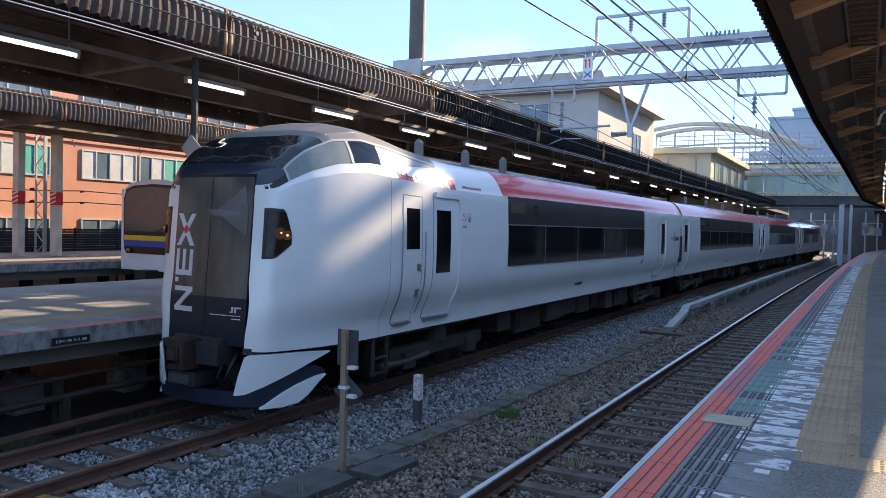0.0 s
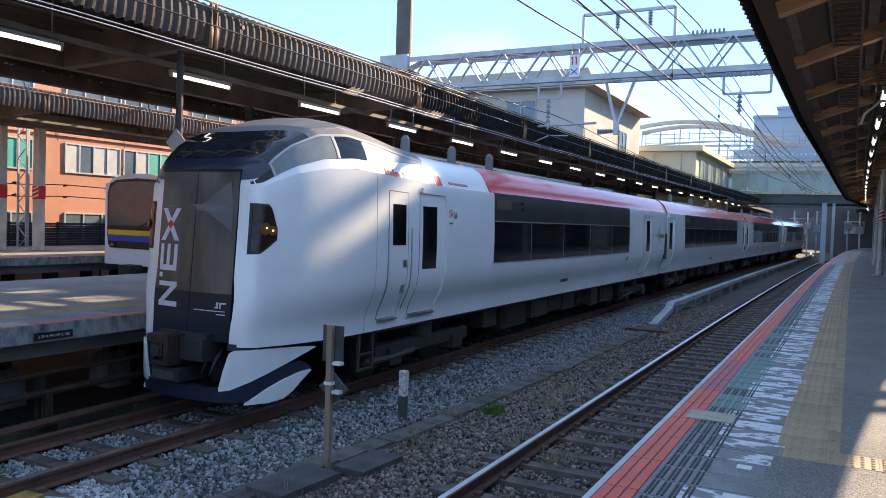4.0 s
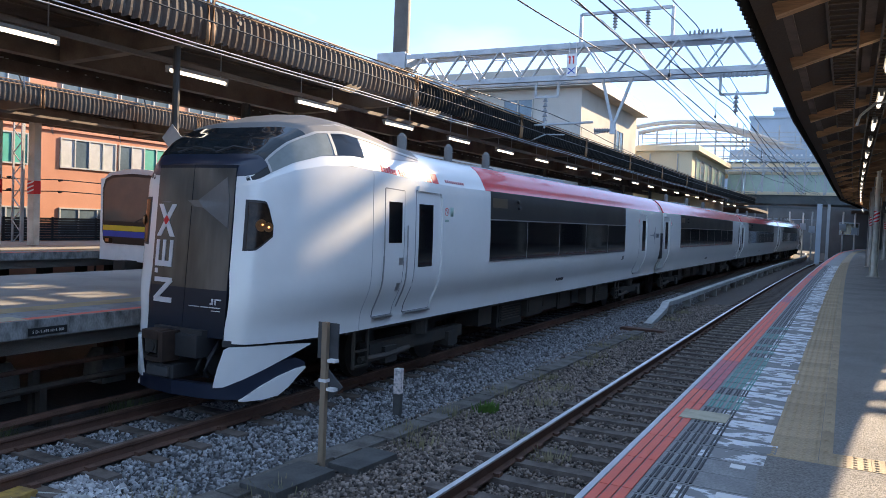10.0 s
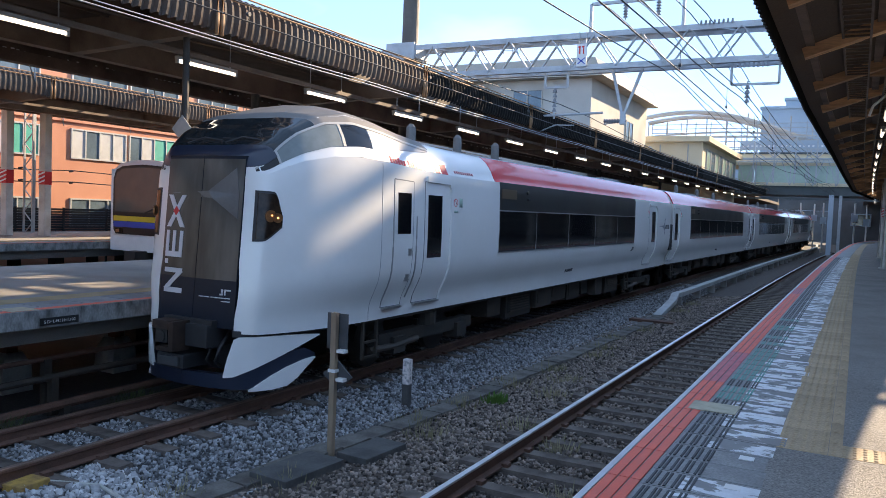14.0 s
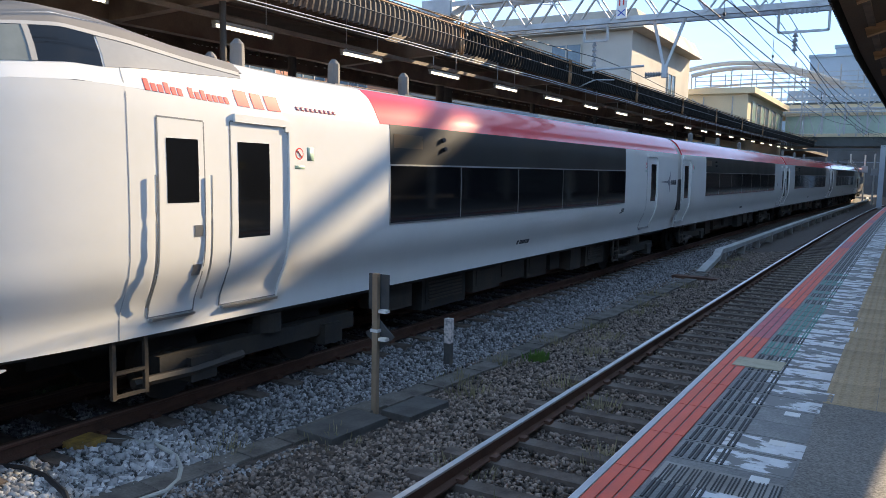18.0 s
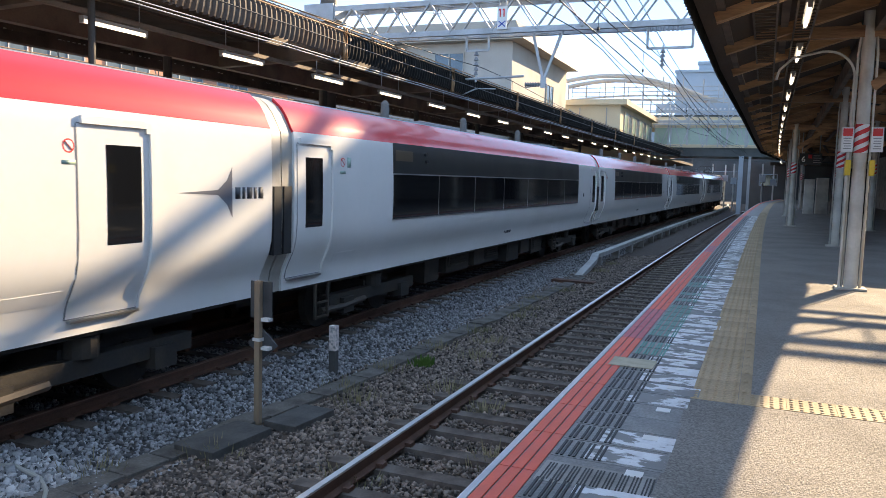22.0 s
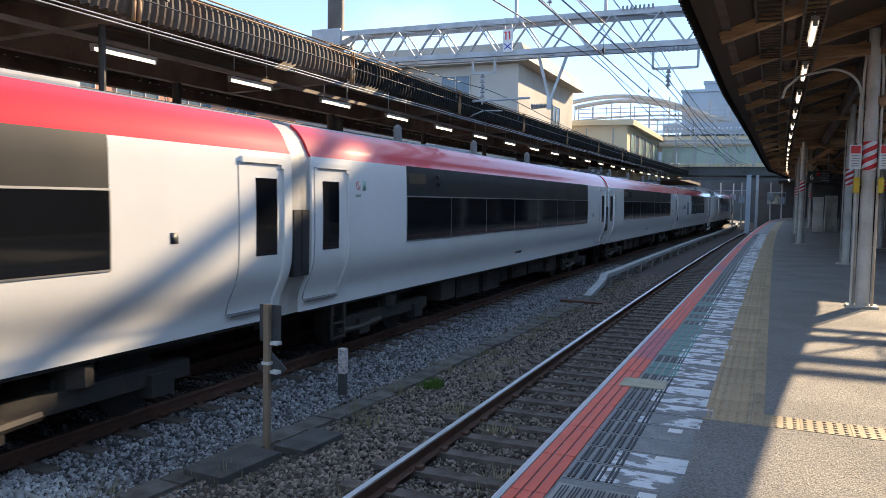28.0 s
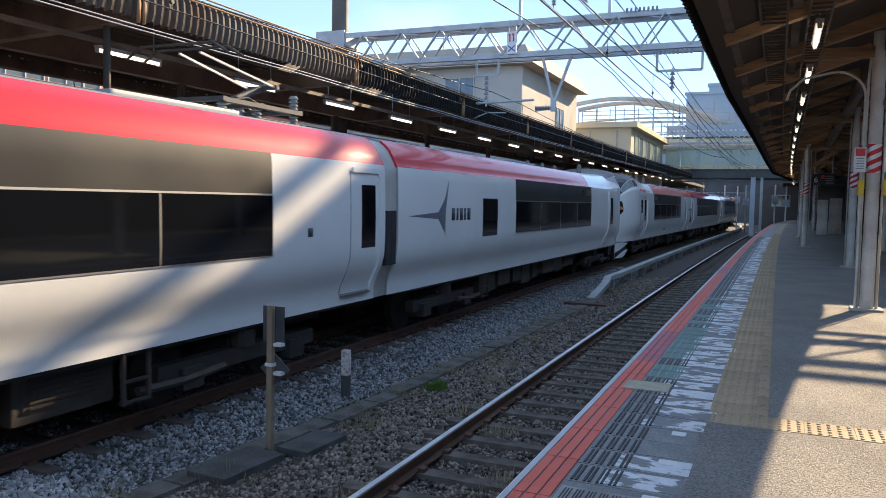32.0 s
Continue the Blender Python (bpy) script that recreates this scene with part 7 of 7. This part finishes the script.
    for q in ((-0.595, -0.27, 1.79, 1.86), (-0.59, -0.53, 1.70, 1.76), (-0.58, -0.24, 1.59, 1.65), (-0.565, -0.22, 1.335, 1.40)):
        b = bm_()
        face_patch(b, *q, 0.016, 0.005, 3, 2)
        part("front_mark", b, M_SILVER, panel, "silver bar")
    b = bm_()
    v = [[b.verts.new(face(x, z, o)) for x, z in ((-0.57, 2.62), (0.12, 2.655), (0.54, 2.95), (0.6, 2.62), (0.6, 2.32), (0.2, 2.56))] for o in (0.021, 0.012)]
    b.faces.new(v[0])
    b.faces.new(v[1][::-1])
    for i in range(6):
        b.faces.new((v[0][i], v[0][(i + 1) % 6], v[1][(i + 1) % 6], v[1][i]))
    part("star_mark", b, M_STARGREY, panel, "faint grey star printed on the glass")
    b = bm_()
    v = [b.verts.new(face(-0.432 + 0.055 * math.cos(a), 2.385 + 0.06 * math.sin(a), o)) for o in (0.026, 0.01) for a in (0, math.pi / 2, math.pi, 1.5 * math.pi)]
    for f in ((0, 1, 2, 3), (7, 6, 5, 4), (0, 4, 5, 1), (1, 5, 6, 2), (2, 6, 7, 3), (3, 7, 4, 0)):
        b.faces.new([v[i] for i in f])
    part("front_diamond", b, M_SIGNRED, panel, "small red diamond")
    b = bm_()
    face_patch(b, 0.44, 0.47, 1.385, 1.44, 0.014, 0.005, 1, 1)
    face_patch(b, 0.42, 0.47, 1.365, 1.385, 0.014, 0.005, 1, 1)
    face_patch(b, 0.49, 0.585, 1.42, 1.44, 0.014, 0.005, 1, 1)
    face_patch(b, 0.49, 0.51, 1.365, 1.42, 0.014, 0.005, 1, 1)
    for a, c, zz in ((0.09, 0.17, 1.325), (0.18, 0.26, 1.325), (0.28, 0.40, 1.325), (0.41, 0.58, 1.325), (0.45, 0.58, 1.285)):
        face_patch(b, a, c, zz, zz + 0.012, 0.014, 0.005, 1, 1)
    part("small_lettering", b, M_SILVER, panel)
    # skirt, valance, fins
    for side in (1, -1):
        b = bm_()
        wing(b, [(0.61, 0.37, 0.40), (0.74, 0.39, 0.875), (0.93, 0.47, 0.88), (1.17, 0.56, 0.88), (1.43, 0.65, 0.875), (1.72, 0.75, 0.86), (1.95, 0.83, 0.84)], 0.035, 0.04, side, 22)
        part("skirt", b, M_WHITE, car, "white wing-shaped skirt", bevel=0.0)
        b = bm_()
        wing(b, [(0.0, 0.23, 0.41), (0.6, 0.23, 0.41), (0.74, 0.23, 0.42), (0.93, 0.23, 0.48), (1.17, 0.24, 0.57), (1.43, 0.40, 0.65), (1.72, 0.53, 0.68), (1.88, 0.56, 0.60)], 0.02, 0.10, side, 22)
        part("valance", b, M_NAVY, car, "dark navy valance")
        b = bm_()
        wing(b, [(0.9, 0.205, 0.225), (1.17, 0.205, 0.37), (1.44, 0.23, 0.47), (1.6, 0.32, 0.51), (1.73, 0.43, 0.54), (1.87, 0.535, 0.55)], 0.05, 0.035, side, 18)
        part("fin", b, M_WHITE, car, "pale white fin")
        b = bm_()
        wing(b, [(0.7, 0.87, 0.945), (2.2, 0.87, 0.93)], -0.03, 0.05, side)
        part("shadow_gap", b, M_RUBBER, car)
    # coupler in its dark recess
    b = bm_()
    box(b, -0.78, 0.78, FRONT + 0.42, FRONT + 0.6, 0.36, 1.06)
    box(b, -0.40, 0.42, FRONT - 0.02, FRONT + 0.45, 0.98, 1.05)
    part("coupler_recess", b, M_DARKWALL, car)
    b = bm_()
    box(b, -0.16, 0.42, FRONT - 0.10, FRONT + 0.5, 0.72, 1.0)
    cp = part("coupler", b, M_RUBBER, car, "dark steel coupler head", bevel=0.02)
    b = bm_()
    box(b, -0.30, -0.02, FRONT - 0.30, FRONT - 0.08, 0.93, 1.04)
    box(b, -0.02, 0.06, FRONT - 0.30, FRONT - 0.02, 0.66, 1.03)
    box(b, -0.30, -0.02, FRONT - 0.24, FRONT - 0.06, 0.64, 0.70)
    part("coupler_face", b, M_COUPLER, cp, "rusty brown coupler face", bevel=0.012)
    b = bm_()
    rod(b, (-0.16, FRONT - 0.3, 0.84), (-0.16, FRONT - 0.05, 0.84), 0.075, 14, 0.09)
    box(b, -0.26, -0.06, FRONT - 0.28, FRONT - 0.24, 0.76, 0.93)
    part("coupler_horn", b, M_UNDER, cp, bevel=0.01)
    b = bm_()
    box(b, -0.34, 0.12, FRONT - 0.18, FRONT + 0.4, 0.44, 0.62)
    cb = part("connector_box", b, M_RUBBER, cp, bevel=0.03)
    b = bm_()
    box(b, -0.30, 0.06, FRONT - 0.22, FRONT - 0.17, 0.47, 0.59)
    part("connector_cover", b, M_COVERGREY, cb, "grey connector cover", bevel=0.02)
    for x in (0.30, 0.44):
        b = bm_()
        tube(b, [(x, FRONT + 0.3, 0.92), (x + 0.05, FRONT + 0.05, 0.72), (x + 0.02, FRONT + 0.02, 0.56), (x - 0.08, FRONT + 0.2, 0.46)], 0.025)
        part("air_hose", b, M_RUBBER, cp)
    end_wall(car, END - 0.06)
    # seam round the nose
    for side in (1, -1):
        b = bm_()
        patch(b, 2.19, 2.197, lambda d: 0.0, lambda d: s_of(3.3), 0.003, 0.004, 1, 24, True, side, y0)
        part("body_seam", b, M_SEAM, car)
        b = bm_()
        d_ = lambda y: y - FRONT
        if not tail:
            window_band(car, -5.15, 4.61, 0.0, side, -3.29)
            car_door(car, 2.50, 3.03, y0, side, True, True)
            car_door(car, 3.38, 4.20, y0, side, True)
            car_door(car, 6.40, 7.3, 0.0, side, win=(6.74, 7.19))
            no_smoking(car, 6.31, 2.72, side)
            no_smoking(car, d_(-6.85), 2.66, side, True, y0)
            b.free()
            b = bm_()
            star(b, 7.73, 8.64, 2.28, 0.29, side, 0.0)
            part("arrow_mark", b, M_MARK, car, "grey four-pointed arrow mark")
            b = bm_()
            side_letters([(0.7, 0.4, 0.7, 0.4, 0.7)], 8.70, 2.2, 0.14, 0.135, b, False, side, 0.0)
            side_letters([(0.6, 0.4, -0.5, 1, 1, 1, 1, 1, 0.5, 1)], -0.93, 1.19, 0.075, 0.048, b, False, side, 0.0)
            tagged(part("car_lettering", b, M_TEXT, car), kind="stuff")
            b = bm_()
            for q in ((4.36, 4.48, 1.55, 1.575), (4.45, 4.48, 1.575, 1.67), (4.51, 4.54, 1.55, 1.67), (4.54, 4.63, 1.64, 1.67), (4.6, 4.63, 1.6, 1.64), (4.56, 4.63, 1.575, 1.6)):
                rect(b, *q, 0.004, 0.006, False, side, 0.0, 2)
            part("company_mark", b, M_TEXT, car, "dark angular company mark")
            b = bm_()
            rect(b, 5.59, 6.27, 1.25, 1.38, 0.003, 0.006, False, side, 0.0, 3)
            part("hatch", b, M_WHITE, car)
            for k, (a, w, h) in enumerate([(2.4 + 0.073 * q, 0.052, 0.085 if q in (0, 3) else 0.06) for q in range(6)] + [(2.9 + 0.073 * q, 0.052, 0.085 if q in (0, 2) else 0.06) for q in range(7)] + [(3.5, 0.17, 0.15), (3.73, 0.15, 0.15), (3.93, 0.2, 0.15)]):
                b = bm_()
                rect(b, a, a + w, 3.085, 3.085 + h, 0.006, 0.012, True, side, y0, 3, 2)
                part("roof_lettering", b, M_SIGNRED, car, "red bar of lettering")
            for k in range(9):
                b = bm_()
                rect(b, 4.4 + 0.08 * k, 4.45 + 0.08 * k, 3.13, 3.17, 0.010, 0.018, True, side, y0, 1)
                part("roof_small_lettering", b, M_PINKTEXT, car)
        else:
            window_band(car, -4.34, 3.73, 0.0, side, -2.4)
            car_door(car, d_(-8.02), d_(-7.2), y0, side, True)
            b.free()
            b = bm_()
            rect(b, 5.05, 5.98, 1.78, 2.6, 0.006, 0.012, False, side, 0.0, 4)
            part("small_window", b, M_GLASS, car)
            b = bm_()
            star(b, 7.85, 9.62, 2.25, 0.66, side, 0.0, mirror=True)
            part("arrow_mark", b, M_MARK, car, "grey four-pointed arrow mark")
            b = bm_()
            side_letters([(0.7, 0.4, 0.7, 0.4, 0.7)], 6.72, 2.15, 0.24, 0.24, b, False, side, 0.0)
            tagged(part("car_lettering", b, M_TEXT, car), kind="stuff")
    underframe(car, seed, FRONT + 1.6, END)
    plain_end(car, END, 1)
    roof_gear(car, [(-7.0, 0.6), (-5.2, 0.55), (-3.6, 0.6), (-6.4, -0.5)], [(-0.8, 2.2), (4.2, 1.6)])
    return car


def pantograph(car, y):
    """A lowered single-arm pantograph on its insulators."""
    b = bm_()
    for x in (-0.55, 0.55):
        box(b, x - 0.05, x + 0.05, y - 0.5, y + 1.3, 3.78, 3.84)
    for yy in (y - 0.5, y + 0.3, y + 1.25):
        box(b, -0.6, 0.6, yy - 0.04, yy + 0.04, 3.79, 3.85)
    base = part("pantograph", b, M_COVERGREY, car, "dark lowered single-arm pantograph")
    for x in (-0.5, 0.5):
        for yy, h in ((y - 0.45, 3), (y + 0.3, 3), (y + 1.2, 8)):
            b = bm_()
            for k in range(h):
                rod(b, (x, yy, 3.64 + k * 0.055), (x, yy, 3.685 + k * 0.055), 0.075, 12, 0.045)
            part("insulator", b, M_INSUL, base)
    b = bm_()
    beam(b, (0.0, y + 0.2, 3.86), (0.0, y + 1.08, 4.19), 0.08, 0.08)
    beam(b, (-0.3, y + 1.08, 4.19), (0.3, y + 1.08, 4.19), 0.06, 0.06)
    part("lower_arm", b, M_COVERGREY, base)
    for x in (-0.25, 0.25):
        b = bm_()
        beam(b, (x, y + 1.08, 4.19), (x * 0.7, y - 0.5, 4.44), 0.03, 0.03)
        part("upper_arm", b, M_GALV, base)
    for yy in (y - 0.75, y - 0.45):
        b = bm_()
        tube(b, [(-0.85, yy, 4.36), (-0.6, yy, 4.5), (0.6, yy, 4.5), (0.85, yy, 4.36)], 0.02)
        part("collector_bow", b, M_UNDERBOX, base)
    for q in range(4):
        b = bm_()
        tube(b, [(-0.5 + 0.3 * q, y - 0.4, 3.8), (-0.4 + 0.3 * q, y + 0.1, 3.9), (-0.45 + 0.3 * q, y + 0.7, 3.78)], 0.018, 6)
        part("roof_cable", b, M_RUBBER, base)


def roof_switchgear(car, y):
    """Low high-voltage gear on the roof: a box, insulators and the cables that join them."""
    b = bm_()
    box(b, -0.5, 0.3, y + 0.6, y + 1.35, 3.62, 3.86)
    gear = part("switch_box", b, M_COVERGREY, car, "dark roof switch box", bevel=0.03)
    for x, yy, h in ((0.45, y, 4), (0.45, y + 0.9, 4), (0.4, y + 1.75, 7), (-0.2, y + 0.2, 4), (0.5, y + 2.6, 3)):
        b = bm_()
        for k in range(h):
            rod(b, (x, yy, 3.62 + k * 0.055), (x, yy, 3.665 + k * 0.055), 0.07, 12, 0.042)
        part("insulator", b, M_INSUL, gear)
    for q, (x, z) in enumerate(((0.45, 3.86), (0.5, 3.7), (0.3, 3.72))):
        b = bm_()
        tube(b, [(x - 0.04 * math.sin(2.1 * k + q), y - 0.4 + 0.45 * k, z + 0.05 * math.sin(1.6 * k + 2 * q)) for k in range(9)], 0.018, 6)
        part("roof_cable", b, M_RUBBER, gear)


SPAN = 20.5
LEAD_SHORT = 0.52
CENTRE = [18.25] + [18.25 - LEAD_SHORT + SPAN * i for i in range(1, 6)]
CENTRE += [CENTRE[5] + 2 * 11.3 + 0.35]
CENTRE += [CENTRE[6] - LEAD_SHORT + SPAN * i for i in range(1, 6)]
TURNED = (5, 11)
first, tail_car, middle, second = lead_car(1), lead_car(2, tail=True), mid_car(3, -5.04, 6.94), mid_car(4, -5.04, 6.94)
cars = []
for i, u in enumerate(CENTRE):
    src = tail_car if i in TURNED else first if i in (0, 6) else second if i in (1, 2, 7) else middle
    cars.append(src if i in (0, 1, 3, 5) else copy_thing(src, pose(0, 0, 0)))
pantograph(cars[4], 7.6)
roof_switchgear(cars[4], -8.5)
MOVE = [(0.0, 0.0), (14.0, 0.0), (14.5, 0.06), (15.0, 0.25), (15.5, 0.6), (16.0, 1.13), (16.5, 1.84), (17.0, 2.67), (17.5, 3.63), (18.0, 4.74), (18.5, 6.02), (19.0, 7.5), (19.5, 9.05), (20.0, 10.78), (20.5, 12.67), (21.0, 14.72), (21.5, 16.96), (22.0, 19.35), (22.5, 21.88), (23.0, 24.59), (23.5, 27.47), (24.0, 30.48), (24.5, 33.63), (25.0, 36.97), (25.5, 40.46), (26.0, 44.11), (26.5, 47.93), (27.5, 55.85), (28.5, 64.54), (29.0, 69.04), (29.5, 73.72), (30.0, 78.55), (30.5, 83.5), (31.0, 88.54), (31.5, 93.36), (32.0, 98.58)]


def car_pose(u, s):
    """The pose of a car whose middle lies u along the train, after it has gone s."""
    y = u - s
    a, c = bend_t(y - 7), bend_t(y + 7)
    return pose(TRACK_T + (a + c) / 2, y, 0, 0, 0, -math.degrees(math.atan2(c - a, 14)))


def motions():
    for ob, u in zip(cars, CENTRE):
        turn = pose(0, 0, 0, 0, 0, 180) if CENTRE.index(u) in TURNED else pose(0, 0, 0)
        walk(ob, [(t, car_pose(u, s) @ turn) for t, s in MOVE])


motions()
